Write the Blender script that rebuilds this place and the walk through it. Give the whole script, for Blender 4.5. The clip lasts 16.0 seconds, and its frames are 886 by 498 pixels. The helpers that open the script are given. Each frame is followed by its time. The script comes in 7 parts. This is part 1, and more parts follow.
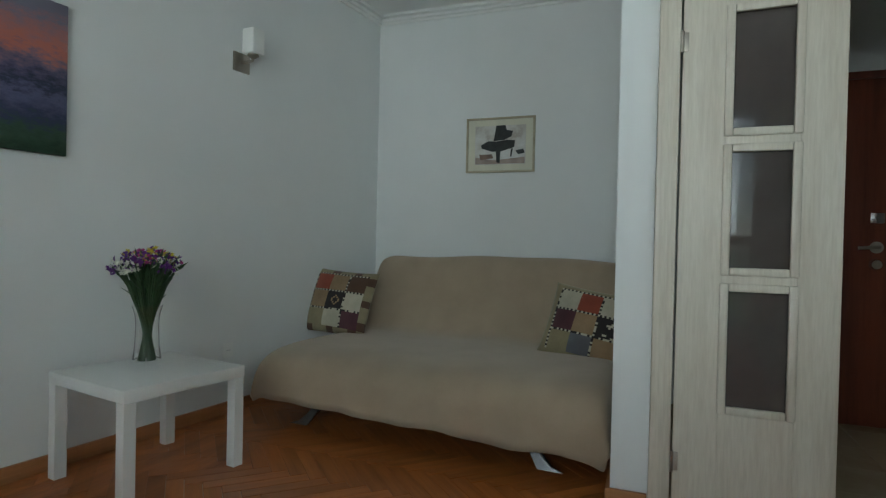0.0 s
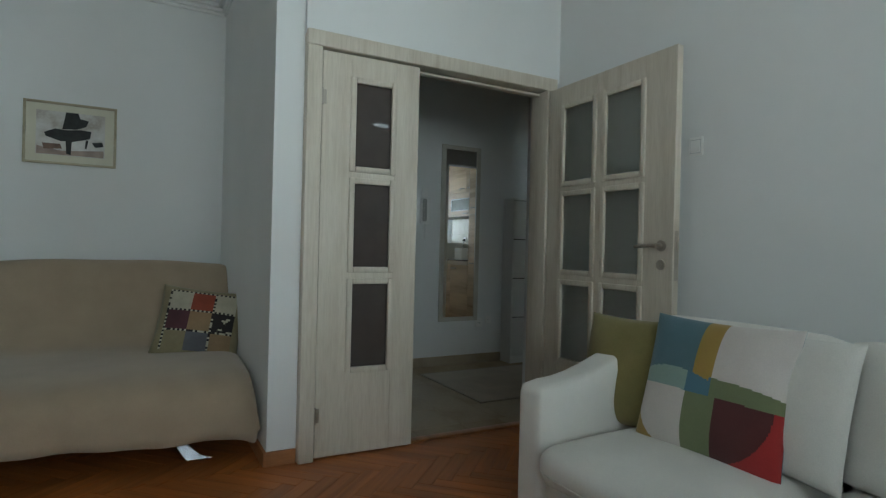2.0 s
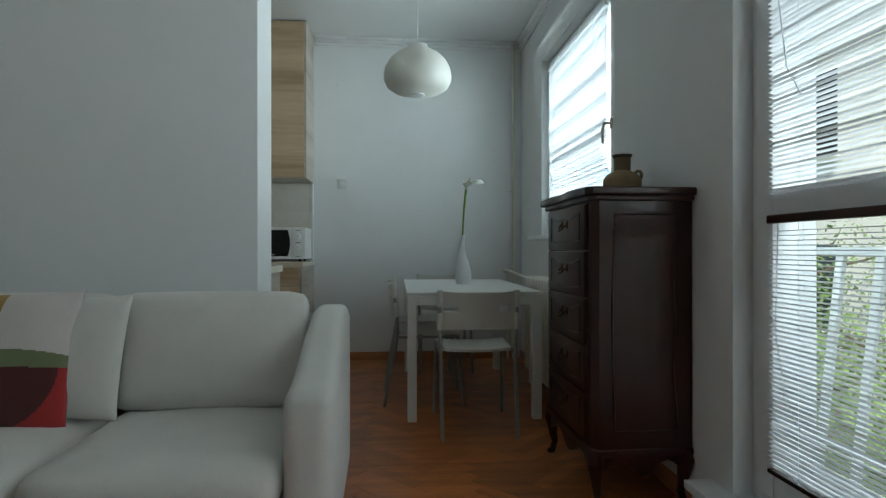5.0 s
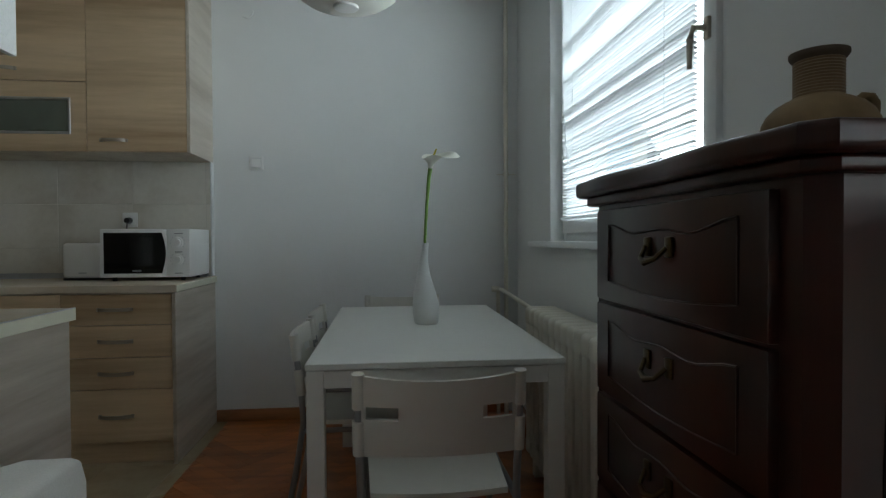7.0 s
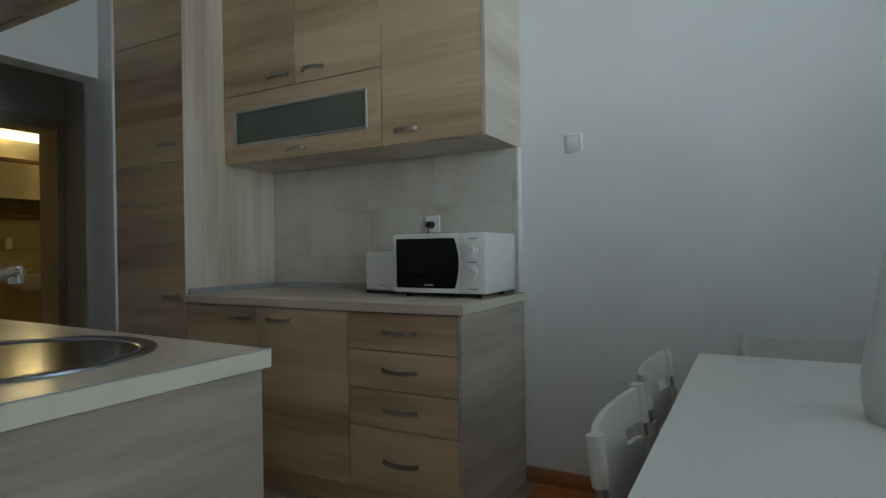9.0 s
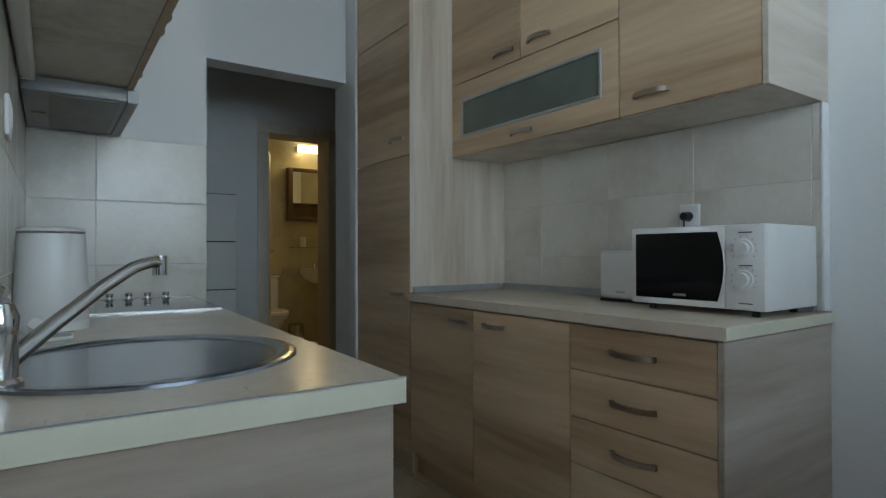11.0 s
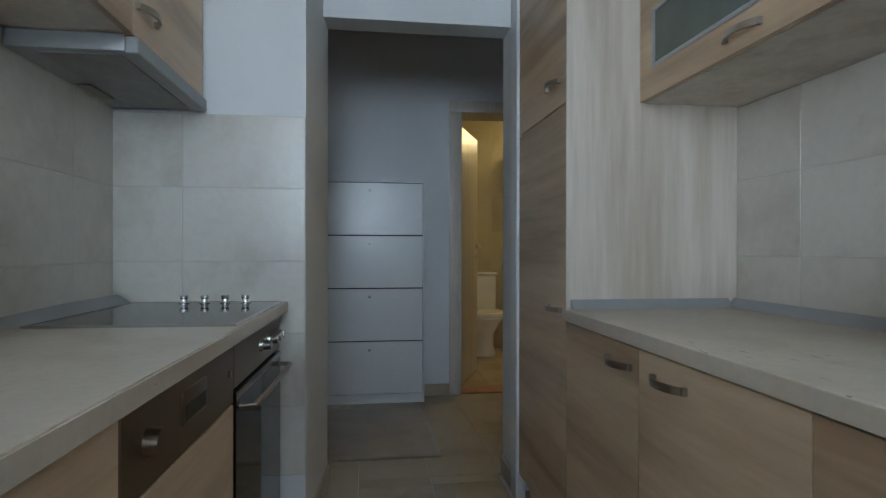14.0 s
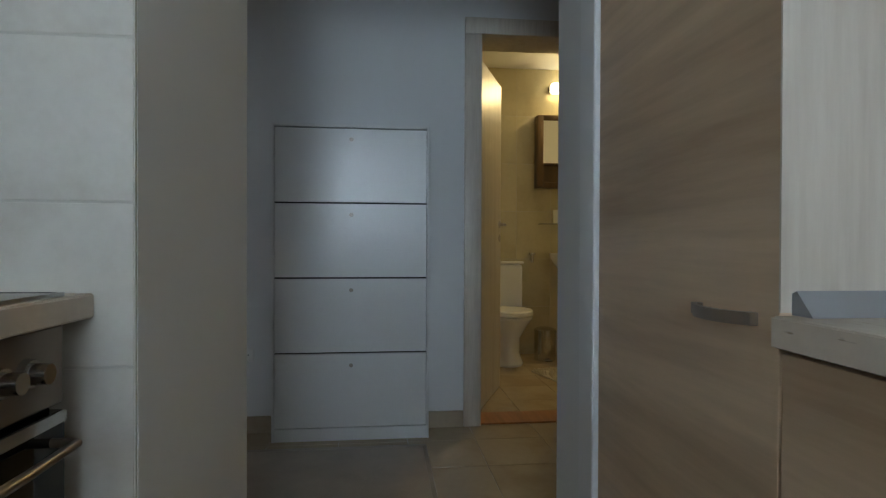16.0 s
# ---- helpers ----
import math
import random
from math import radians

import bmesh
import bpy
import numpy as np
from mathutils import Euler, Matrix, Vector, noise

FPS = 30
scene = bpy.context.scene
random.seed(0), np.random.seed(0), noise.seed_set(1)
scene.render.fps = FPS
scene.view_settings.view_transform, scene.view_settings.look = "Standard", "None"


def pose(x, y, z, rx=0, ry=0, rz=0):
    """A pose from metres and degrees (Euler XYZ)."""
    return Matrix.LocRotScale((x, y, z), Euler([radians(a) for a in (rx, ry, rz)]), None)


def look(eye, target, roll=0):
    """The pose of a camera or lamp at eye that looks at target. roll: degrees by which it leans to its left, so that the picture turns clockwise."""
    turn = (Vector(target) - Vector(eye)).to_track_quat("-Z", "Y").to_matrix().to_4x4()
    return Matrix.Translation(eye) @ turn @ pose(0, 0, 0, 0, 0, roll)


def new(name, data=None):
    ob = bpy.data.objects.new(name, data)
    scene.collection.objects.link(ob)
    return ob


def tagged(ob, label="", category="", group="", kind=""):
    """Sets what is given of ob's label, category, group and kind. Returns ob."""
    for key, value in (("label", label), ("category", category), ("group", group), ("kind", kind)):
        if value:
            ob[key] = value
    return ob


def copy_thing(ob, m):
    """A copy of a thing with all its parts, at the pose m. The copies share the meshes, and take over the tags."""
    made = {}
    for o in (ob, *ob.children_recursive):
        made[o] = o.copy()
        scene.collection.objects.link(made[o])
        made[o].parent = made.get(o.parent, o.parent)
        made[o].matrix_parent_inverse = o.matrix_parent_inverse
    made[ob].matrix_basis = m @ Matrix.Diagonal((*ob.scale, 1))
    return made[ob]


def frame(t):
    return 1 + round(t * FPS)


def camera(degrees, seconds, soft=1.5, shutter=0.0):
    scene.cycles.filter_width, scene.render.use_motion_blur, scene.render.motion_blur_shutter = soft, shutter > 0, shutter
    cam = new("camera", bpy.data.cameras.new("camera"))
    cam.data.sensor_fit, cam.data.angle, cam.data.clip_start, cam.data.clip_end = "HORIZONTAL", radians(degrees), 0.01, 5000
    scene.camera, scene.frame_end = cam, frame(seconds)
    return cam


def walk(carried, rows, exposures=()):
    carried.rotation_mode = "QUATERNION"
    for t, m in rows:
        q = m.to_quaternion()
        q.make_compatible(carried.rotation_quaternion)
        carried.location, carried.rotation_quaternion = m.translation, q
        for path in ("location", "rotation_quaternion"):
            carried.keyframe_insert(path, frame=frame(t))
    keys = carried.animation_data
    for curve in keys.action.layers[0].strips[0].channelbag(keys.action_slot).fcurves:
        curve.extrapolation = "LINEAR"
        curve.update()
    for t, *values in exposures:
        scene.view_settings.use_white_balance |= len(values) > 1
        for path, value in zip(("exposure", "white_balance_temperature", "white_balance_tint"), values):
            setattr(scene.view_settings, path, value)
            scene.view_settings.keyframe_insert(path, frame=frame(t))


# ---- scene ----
cam = camera(76.3, 16.0, 1.3)
PATH = [
    (0, (2.301, -0.079, 1.027), (0.43, -0.783, 1.004), 1.3),
    (0.5, (2.501, -0.238, 1.034), (0.53, -0.581, 1.017), 1.3),
    (1, (2.583, -0.416, 1.046), (0.583, -0.37, 1.037), 1.3),
    (1.5, (2.698, -0.597, 1.046), (0.763, -0.092, 1.046), 1.3),
    (2, (2.73, -0.796, 1.06), (0.974, 0.163, 1.06), 1.4),
    (2.5, (2.806, -1.039, 1.032), (1.356, 0.339, 1.043), 1.2),
    (3, (2.875, -1.207, 1.013), (1.842, 0.506, 1.031), 0.8),
    (3.5, (2.862, -1.335, 1.014), (2.287, 0.58, 1.02), 0.4),
    (4, (2.801, -1.38, 1.008), (2.588, 0.609, 1.009), 0.4),
    (4.5, (2.809, -1.311, 0.968), (2.867, 0.688, 0.975), 0.3),
    (6.8, (3.133, 0.32, 1.094), (3.389, 2.304, 1.052), -0.3),
    (7, (3.148, 0.453, 1.099), (3.349, 2.443, 1.062), -0.3),
    (7.5, (3.181, 0.755, 1.111), (3.129, 2.754, 1.075), -0.6),
    (8, (3.163, 1.018, 1.129), (2.738, 2.973, 1.104), -0.9),
    (8.5, (3.148, 1.26, 1.103), (2.46, 3.138, 1.088), -0.9),
    (9, (3.073, 1.459, 1.094), (2.109, 3.211, 1.092), -0.9),
    (9.5, (2.98, 1.607, 1.089), (1.797, 3.22, 1.099), -0.6),
    (10, (2.965, 1.681, 1.082), (1.577, 3.121, 1.09), -0.5),
    (10.2, (2.979, 1.707, 1.08), (1.496, 3.049, 1.088), -0.6),
    (11.2, (2.900, 1.930, 1.075), (1.230, 3.030, 1.090), 0.0),
    (12.3, (2.898, 2.172, 1.094), (1.039, 2.908, 1.1), 0.4),
    (12.5, (2.858, 2.255, 1.111), (0.987, 2.963, 1.115), 0.4),
    (13, (2.738, 2.425, 1.116), (0.812, 2.962, 1.122), 0.2),
    (13.5, (2.56, 2.55, 1.101), (0.595, 2.92, 1.103), 0.2),
    (14, (2.337, 2.672, 1.078), (0.356, 2.943, 1.076), 0.1),
    (14.5, (2.163, 2.789, 1.045), (0.177, 3.024, 1.039), 0.0),
    (15, (1.946, 2.809, 1.001), (-0.046, 2.99, 0.994), 0.0),
    (15.5, (1.577, 2.811, 1.001), (-0.416, 2.967, 0.987), 0.1),
    (16, (1.195, 2.843, 0.966), (-0.793, 3.061, 0.95), 0.2),
]
# the clip's camera closes down before the windows and opens up in the inner rooms
EXPOSURES = [(0, 0.74, 6300, -2), (2.5, 0.54, 6300, -1), (3.5, 0.40, 6500, 1), (4.5, 0.32, 6300, -1), (7, -0.12, 6600, 5), (8, -0.08, 6500, 5), (9, 0.21, 6350, 5), (10, 0.42, 6100, 4), (12.5, 0.78, 5950, 9), (14, 1.06, 5800, 9), (16, 1.18, 5980, 9)]
walk(cam, [(t, look(eye, target, roll)) for t, eye, target, roll in PATH], EXPOSURES)
SKY, DAY_K, DAY_L, BATH = 0.15, 54, 41, 4.6

# ---- light ----
world = bpy.data.worlds.new("sky")
scene.world = world
world.use_nodes = True
wn = world.node_tree.nodes
sky = wn.new("ShaderNodeTexSky")
sky.sky_type, sky.sun_disc = "NISHITA", False
sky.sun_elevation, sky.sun_rotation = radians(48), radians(209)
world.node_tree.links.new(sky.outputs[0], wn["Background"].inputs[0])
wn["Background"].inputs[1].default_value = SKY

sun = new("sun", bpy.data.lights.new("sun", "SUN"))
sun.data.energy, sun.data.angle, sun.data.color = 5.0, radians(0.5), (1.0, 0.95, 0.87)
# the sun stands high in the south-west, past the corner of the house
sun.matrix_world = look((-12, -21.5, 27), (0, 0, 0))


def area(name, eye, target, w, h, watts, colour):
    ob = new(name, bpy.data.lights.new(name, "AREA"))
    ob.data.shape, ob.data.size, ob.data.size_y = "RECTANGLE", w, h
    ob.data.energy, ob.data.color = watts, colour
    ob.matrix_world = look(eye, target)
    return ob


# daylight standing in the two window openings
area("daylight_kitchen", (4.42, 2.50, 1.90), (3.0, 2.50, 1.0), 1.8, 1.7, DAY_K, (0.78, 0.90, 1.0))
area("daylight_living", (4.55, -0.58, 1.92), (2.0, -0.58, 0.60), 2.2, 1.6, DAY_L, (0.86, 0.93, 1.0))

# ---- materials ----
def nodes_of(name):
    m = bpy.data.materials.new(name)
    m.use_nodes = True
    n, l = m.node_tree.nodes, m.node_tree.links
    return m, n, l, n["Principled BSDF"]


def coords(n, l, scale=(1, 1, 1), rot=(0, 0, 0), use="Object"):
    tc = n.new("ShaderNodeTexCoord")
    mp = n.new("ShaderNodeMapping")
    mp.inputs["Scale"].default_value, mp.inputs["Rotation"].default_value = scale, rot
    l.new(tc.outputs[use], mp.inputs[0])
    return mp.outputs[0]


def noise_tex(n, l, vec, scale, detail=4.0, rough=0.55):
    t = n.new("ShaderNodeTexNoise")
    t.inputs["Scale"].default_value, t.inputs["Detail"].default_value, t.inputs["Roughness"].default_value = scale, detail, rough
    l.new(vec, t.inputs["Vector"])
    return t.outputs["Fac"]


def ramp(n, l, fac, stops):
    r = n.new("ShaderNodeValToRGB")
    e = r.color_ramp.elements
    while len(e) < len(stops):
        e.new(0.5)
    for k, (p, c) in zip(e, stops):
        k.position, k.color = p, (*c, 1)
    l.new(fac, r.inputs[0])
    return r.outputs[0]


def bump(n, l, bsdf, height, strength, dist=0.002):
    b = n.new("ShaderNodeBump")
    b.inputs["Strength"].default_value, b.inputs["Distance"].default_value = strength, dist
    l.new(height, b.inputs["Height"])
    l.new(b.outputs[0], bsdf.inputs["Normal"])


def plain(name, colour, rough=0.5, metal=0.0, vary=0.06, scale=6.0, grain=60.0, relief=0.08, coat=0.0):
    """A surface of one colour with faint blotches, fine grain and uneven gloss."""
    m, n, l, b = nodes_of(name)
    v = coords(n, l)
    big, fine = noise_tex(n, l, v, scale), noise_tex(n, l, v, grain, 3)
    lo, hi = [max(0, c * (1 - vary)) for c in colour], [min(1, c * (1 + vary)) for c in colour]
    l.new(ramp(n, l, big, [(0.3, lo), (0.7, hi)]), b.inputs["Base Color"])
    b.inputs["Metallic"].default_value = metal
    mr = n.new("ShaderNodeMapRange")
    mr.inputs["To Min"].default_value, mr.inputs["To Max"].default_value = max(0.02, rough * 0.85), min(1, rough * 1.15)
    l.new(fine, mr.inputs[0])
    l.new(mr.outputs[0], b.inputs["Roughness"])
    b.inputs["Coat Weight"].default_value = coat
    bump(n, l, b, fine, relief, 0.001)
    return m


def wood(name, light, dark, along="X", rough=0.4, size=1.0, knots=0.5, random_tint=0.0, coat=0.0, relief=0.15, slant=(0, 0, 0)):
    """Boards with long streaks along one axis and fine pores."""
    m, n, l, b = nodes_of(name)
    s = {"X": (0.55, 7, 7), "Y": (7, 0.55, 7), "Z": (7, 7, 0.55)}[along]
    v = coords(n, l, tuple(k * size for k in s), slant)
    if random_tint:
        oi = n.new("ShaderNodeObjectInfo")
        add = n.new("ShaderNodeVectorMath")
        add.operation = "MULTIPLY_ADD"
        add.inputs[1].default_value = (37.0, 19.0, 11.0)
        l.new(oi.outputs["Random"], add.inputs[0])
        l.new(v, add.inputs[2])
        v = add.outputs[0]
    streak = noise_tex(n, l, v, 1.2, 6, 0.6)
    fine = noise_tex(n, l, v, 9.0, 5, 0.65)
    mid = [(a + c) / 2 for a, c in zip(light, dark)]
    col = ramp(n, l, streak, [(0.34, dark), (0.34 + 0.2 * knots, mid), (0.34 + 0.48 * knots, light)])
    mx = n.new("ShaderNodeMix")
    mx.data_type, mx.blend_type = "RGBA", "MULTIPLY"
    mx.inputs["Factor"].default_value = 0.45
    l.new(col, mx.inputs[6])
    l.new(ramp(n, l, fine, [(0.3, (0.72, 0.68, 0.64)), (0.62, (1, 1, 1))]), mx.inputs[7])
    out = mx.outputs[2]
    if random_tint:
        hs = n.new("ShaderNodeHueSaturation")
        mr = n.new("ShaderNodeMapRange")
        mr.inputs["To Min"].default_value, mr.inputs["To Max"].default_value = 1 - random_tint, 1 + random_tint
        l.new(oi.outputs["Random"], mr.inputs[0])
        l.new(mr.outputs[0], hs.inputs["Value"])
        l.new(out, hs.inputs["Color"])
        out = hs.outputs[0]
    l.new(out, b.inputs["Base Color"])
    b.inputs["Roughness"].default_value, b.inputs["Coat Weight"].default_value = rough, coat
    b.inputs["Coat Roughness"].default_value = 0.12
    bump(n, l, b, fine, relief, 0.0008)
    return m


def stone(name, base, vein, rough=0.35, scale=2.5, relief=0.05, flecks=None):
    """Glazed or polished tile with soft clouds and thin veins."""
    m, n, l, b = nodes_of(name)
    v = coords(n, l)
    oi = n.new("ShaderNodeObjectInfo")
    add = n.new("ShaderNodeVectorMath")
    add.operation = "MULTIPLY_ADD"
    add.inputs[1].default_value = (23.0, 31.0, 7.0)
    l.new(oi.outputs["Random"], add.inputs[0])
    l.new(v, add.inputs[2])
    v = add.outputs[0]
    cloud = noise_tex(n, l, v, scale, 6, 0.6)
    fine = noise_tex(n, l, v, scale * 14, 4, 0.6)
    mx = n.new("ShaderNodeMix")
    mx.data_type, mx.blend_type = "RGBA", "MULTIPLY"
    mx.inputs["Factor"].default_value = 0.25
    l.new(ramp(n, l, cloud, [(0.32, vein), (0.5, base), (0.75, [min(1, c * 1.06) for c in base])]), mx.inputs[6])
    l.new(ramp(n, l, fine, [(0.3, (0.82, 0.8, 0.78)), (0.6, (1, 1, 1))]), mx.inputs[7])
    out = mx.outputs[2]
    if flecks:
        # short dark flecks that lie along the board
        long_ = coords(n, l, (22, 90, 90))
        spot = noise_tex(n, l, long_, 1.0, 2, 0.5)
        where = noise_tex(n, l, v, 3.0, 2, 0.5)
        both = n.new("ShaderNodeMath")
        both.operation = "MULTIPLY"
        l.new(ramp(n, l, spot, [(0.68, (0, 0, 0)), (0.73, (1, 1, 1))]), both.inputs[0])
        l.new(ramp(n, l, where, [(0.50, (0, 0, 0)), (0.60, (0.8, 0.8, 0.8))]), both.inputs[1])
        m2 = n.new("ShaderNodeMix")
        m2.data_type = "RGBA"
        l.new(both.outputs[0], m2.inputs["Factor"])
        l.new(out, m2.inputs[6])
        m2.inputs[7].default_value = (*flecks, 1)
        out = m2.outputs[2]
    l.new(out, b.inputs["Base Color"])
    b.inputs["Roughness"].default_value = rough
    bump(n, l, b, fine, relief, 0.0006)
    return m


def fabric(name, colour, weave=900.0, vary=0.1, rough=0.95):
    m, n, l, b = nodes_of(name)
    v = coords(n, l)
    big = noise_tex(n, l, v, 5.0)
    fine = noise_tex(n, l, v, weave * 0.35, 3, 0.7)
    mx = n.new("ShaderNodeMix")
    mx.data_type, mx.blend_type = "RGBA", "MULTIPLY"
    mx.inputs["Factor"].default_value = 0.35
    l.new(ramp(n, l, big, [(0.3, [c * (1 - vary) for c in colour]), (0.7, [min(1, c * (1 + vary)) for c in colour])]), mx.inputs[6])
    l.new(ramp(n, l, fine, [(0.3, (0.7, 0.7, 0.7)), (0.65, (1, 1, 1))]), mx.inputs[7])
    l.new(mx.outputs[2], b.inputs["Base Color"])
    b.inputs["Roughness"].default_value = rough
    b.inputs["Sheen Weight"].default_value = 0.25
    bump(n, l, b, fine, 0.35, 0.0015)
    return m


def glass(name, colour=(1, 1, 1), rough=0.0):
    m, n, l, b = nodes_of(name)
    b.inputs["Base Color"].default_value = (*colour, 1)
    b.inputs["Roughness"].default_value, b.inputs["IOR"].default_value = rough, 1.45
    b.inputs["Transmission Weight"].default_value = 1.0
    return m


def emit(name, colour, strength):
    m, n, l, b = nodes_of(name)
    b.inputs["Base Color"].default_value = (*colour, 1)
    b.inputs["Emission Color"].default_value, b.inputs["Emission Strength"].default_value = (*colour, 1), strength
    return m


WALL = plain("wall_paint", (0.80, 0.81, 0.80), 0.85, vary=0.025, scale=1.5, grain=140, relief=0.12)
CEIL = plain("ceiling_paint", (0.83, 0.83, 0.81), 0.9, vary=0.02, scale=1.5, grain=140, relief=0.08)
WHITE = plain("white_lacquer", (0.80, 0.80, 0.78), 0.28, vary=0.015, scale=3, grain=300, relief=0.0)
PLASTIC = plain("white_plastic", (0.84, 0.84, 0.82), 0.35, vary=0.02, relief=0.02)
PVC = plain("window_pvc", (0.82, 0.83, 0.83), 0.3, vary=0.02, relief=0.02)
CREAM = plain("cream_paint", (0.74, 0.71, 0.62), 0.45, vary=0.05, relief=0.05)
DOORWOOD = wood("ash_veneer", (0.70, 0.64, 0.54), (0.62, 0.55, 0.45), "Z", 0.4, 1.6, 0.4, relief=0.08)
KWOOD = wood("kitchen_front", (0.76, 0.575, 0.38), (0.43, 0.295, 0.175), "X", 0.42, 0.55, 0.5, random_tint=0.05, relief=0.06, slant=(0, 0.10, 0))
KEND = wood("kitchen_end", (0.70, 0.635, 0.55), (0.40, 0.335, 0.265), "Y", 0.42, 0.5, 0.7, relief=0.06, slant=(0.22, 0, 0))
KWOODZ = wood("kitchen_panel", (0.76, 0.69, 0.59), (0.54, 0.45, 0.35), "Z", 0.42, 0.55, 0.5, random_tint=0.05, relief=0.06)
PARQUET = wood("oak_parquet", (0.50, 0.165, 0.042), (0.31, 0.092, 0.02), "X", 0.34, 1.8, 0.6, random_tint=0.13, coat=0.08)
SKIRT = wood("oak_skirting", (0.48, 0.21, 0.085), (0.27, 0.125, 0.05), "X", 0.35, 1.5, 0.5)
MAHOG = wood("mahogany", (0.044, 0.009, 0.005), (0.020, 0.0045, 0.003), "Z", 0.28, 1.0, 0.6, coat=0.12)
MAHOG.node_tree.nodes["Principled BSDF"].inputs["Specular IOR Level"].default_value = 0.35
REDDOOR = wood("entrance_door_veneer", (0.20, 0.055, 0.03), (0.12, 0.03, 0.018), "Z", 0.35, 1.2, 0.4)
TILE = stone("wall_tile", (0.70, 0.665, 0.59), (0.59, 0.54, 0.46), 0.24, 2.6)
FTILE = stone("floor_tile", (0.50, 0.41, 0.28), (0.40, 0.31, 0.20), 0.22, 1.8)
BTILE = stone("bathroom_tile", (0.60, 0.54, 0.36), (0.50, 0.44, 0.28), 0.25, 2.0)
GROUT = plain("grout", (0.58, 0.55, 0.48), 0.9, relief=0.3)
TOP = stone("worktop_laminate", (0.70, 0.61, 0.49), (0.64, 0.55, 0.43), 0.26, 4.0, flecks=(0.33, 0.25, 0.17))
EDGE = plain("worktop_edge", (0.72, 0.70, 0.56), 0.4, vary=0.05)
STEEL = plain("brushed_steel", (0.56, 0.56, 0.56), 0.20, 1.0, vary=0.06, relief=0.03)
OVENSTEEL = plain("oven_steel", (0.26, 0.21, 0.165), 0.30, 1.0, vary=0.03, scale=3, grain=500, relief=0.0)
SINKSTEEL = plain("sink_steel", (0.31, 0.33, 0.37), 0.17, 1.0, vary=0.04, relief=0.02)
CHROME = plain("chrome", (0.72, 0.72, 0.72), 0.09, 1.0, vary=0.02, relief=0.0)
NICKEL = plain("satin_nickel", (0.46, 0.41, 0.35), 0.36, 1.0, vary=0.05, relief=0.02)
ALU = plain("grey_aluminium", (0.55, 0.56, 0.57), 0.38, 0.9, vary=0.05)
BLACK = plain("black_plastic", (0.012, 0.012, 0.013), 0.3, vary=0.2, relief=0.03)
DGLASS = plain("black_glass", (0.006, 0.006, 0.007), 0.06, vary=0.1, relief=0.0)
# near-black colour that paints shade into joints and hollows
SHADOWGAP = plain("painted_gap_shade", (0.012, 0.010, 0.008), 0.9)
FROST = glass("frosted_pane", (0.86, 0.88, 0.86), 0.5)
DARKPANE = plain("smoked_pane", (0.085, 0.070, 0.064), 0.04, vary=0.08, relief=0.0)
CLEAR = glass("window_glass", (1, 1, 1), 0.0)
MIRROR = plain("mirror_silver", (0.9, 0.9, 0.9), 0.01, 1.0, vary=0.0, relief=0.0)
RUBBER = plain("grey_rubber", (0.10, 0.10, 0.11), 0.5, vary=0.1)
BROWNCARPET = fabric("grey_rug", (0.46, 0.38, 0.28), 400, 0.12)

# ---- mesh helpers ----
def box(bm, a, b, bevel=0.0, seg=2):
    r = bmesh.ops.create_cube(bm, size=1.0)
    vs = r["verts"]
    bmesh.ops.scale(bm, vec=[abs(q - p) for p, q in zip(a, b)], verts=vs)
    bmesh.ops.translate(bm, vec=[(p + q) / 2 for p, q in zip(a, b)], verts=vs)
    if bevel:
        es = list({e for v in vs for e in v.link_edges})
        bmesh.ops.bevel(bm, geom=es, offset=bevel, segments=seg, profile=0.5, affect="EDGES")
    return vs


def cyl(bm, p, q, r0, r1=None, seg=16):
    p, q = Vector(p), Vector(q)
    d = q - p
    m = Matrix.Translation((p + q) / 2) @ d.to_track_quat("Z", "Y").to_matrix().to_4x4()
    bmesh.ops.create_cone(bm, cap_ends=True, segments=seg, radius1=r0, radius2=r0 if r1 is None else r1, depth=d.length, matrix=m)


def tube(bm, pts, r, seg=10):
    """A round bar along a line of points; r may be a list."""
    pts = [Vector(p) for p in pts]
    rings = []
    for i, p in enumerate(pts):
        d = (pts[min(i + 1, len(pts) - 1)] - pts[max(i - 1, 0)]).normalized()
        u = d.cross(Vector((0.31, 0.17, 0.94))).normalized()
        w = d.cross(u)
        rr = r[i] if isinstance(r, (list, tuple)) else r
        rings.append([bm.verts.new(p + rr * (math.cos(2 * math.pi * k / seg) * u + math.sin(2 * math.pi * k / seg) * w)) for k in range(seg)])
    for a, b in zip(rings, rings[1:]):
        for k in range(seg):
            bm.faces.new((a[k], a[(k + 1) % seg], b[(k + 1) % seg], b[k]))
    bm.faces.new(rings[0][::-1])
    bm.faces.new(rings[-1])


def lathe(bm, profile, seg=32, cx=0.0, cy=0.0):
    """Turns (radius, height) pairs round a vertical axis."""
    rings = [[bm.verts.new((cx + r * math.cos(2 * math.pi * k / seg), cy + r * math.sin(2 * math.pi * k / seg), z)) for k in range(seg)] for r, z in profile]
    for a, b in zip(rings, rings[1:]):
        for k in range(seg):
            bm.faces.new((a[k], a[(k + 1) % seg], b[(k + 1) % seg], b[k]))
    if profile[0][0] > 1e-4:
        bm.faces.new(rings[0][::-1])
    if profile[-1][0] > 1e-4:
        bm.faces.new(rings[-1])
    bmesh.ops.remove_doubles(bm, verts=bm.verts, dist=1e-5)


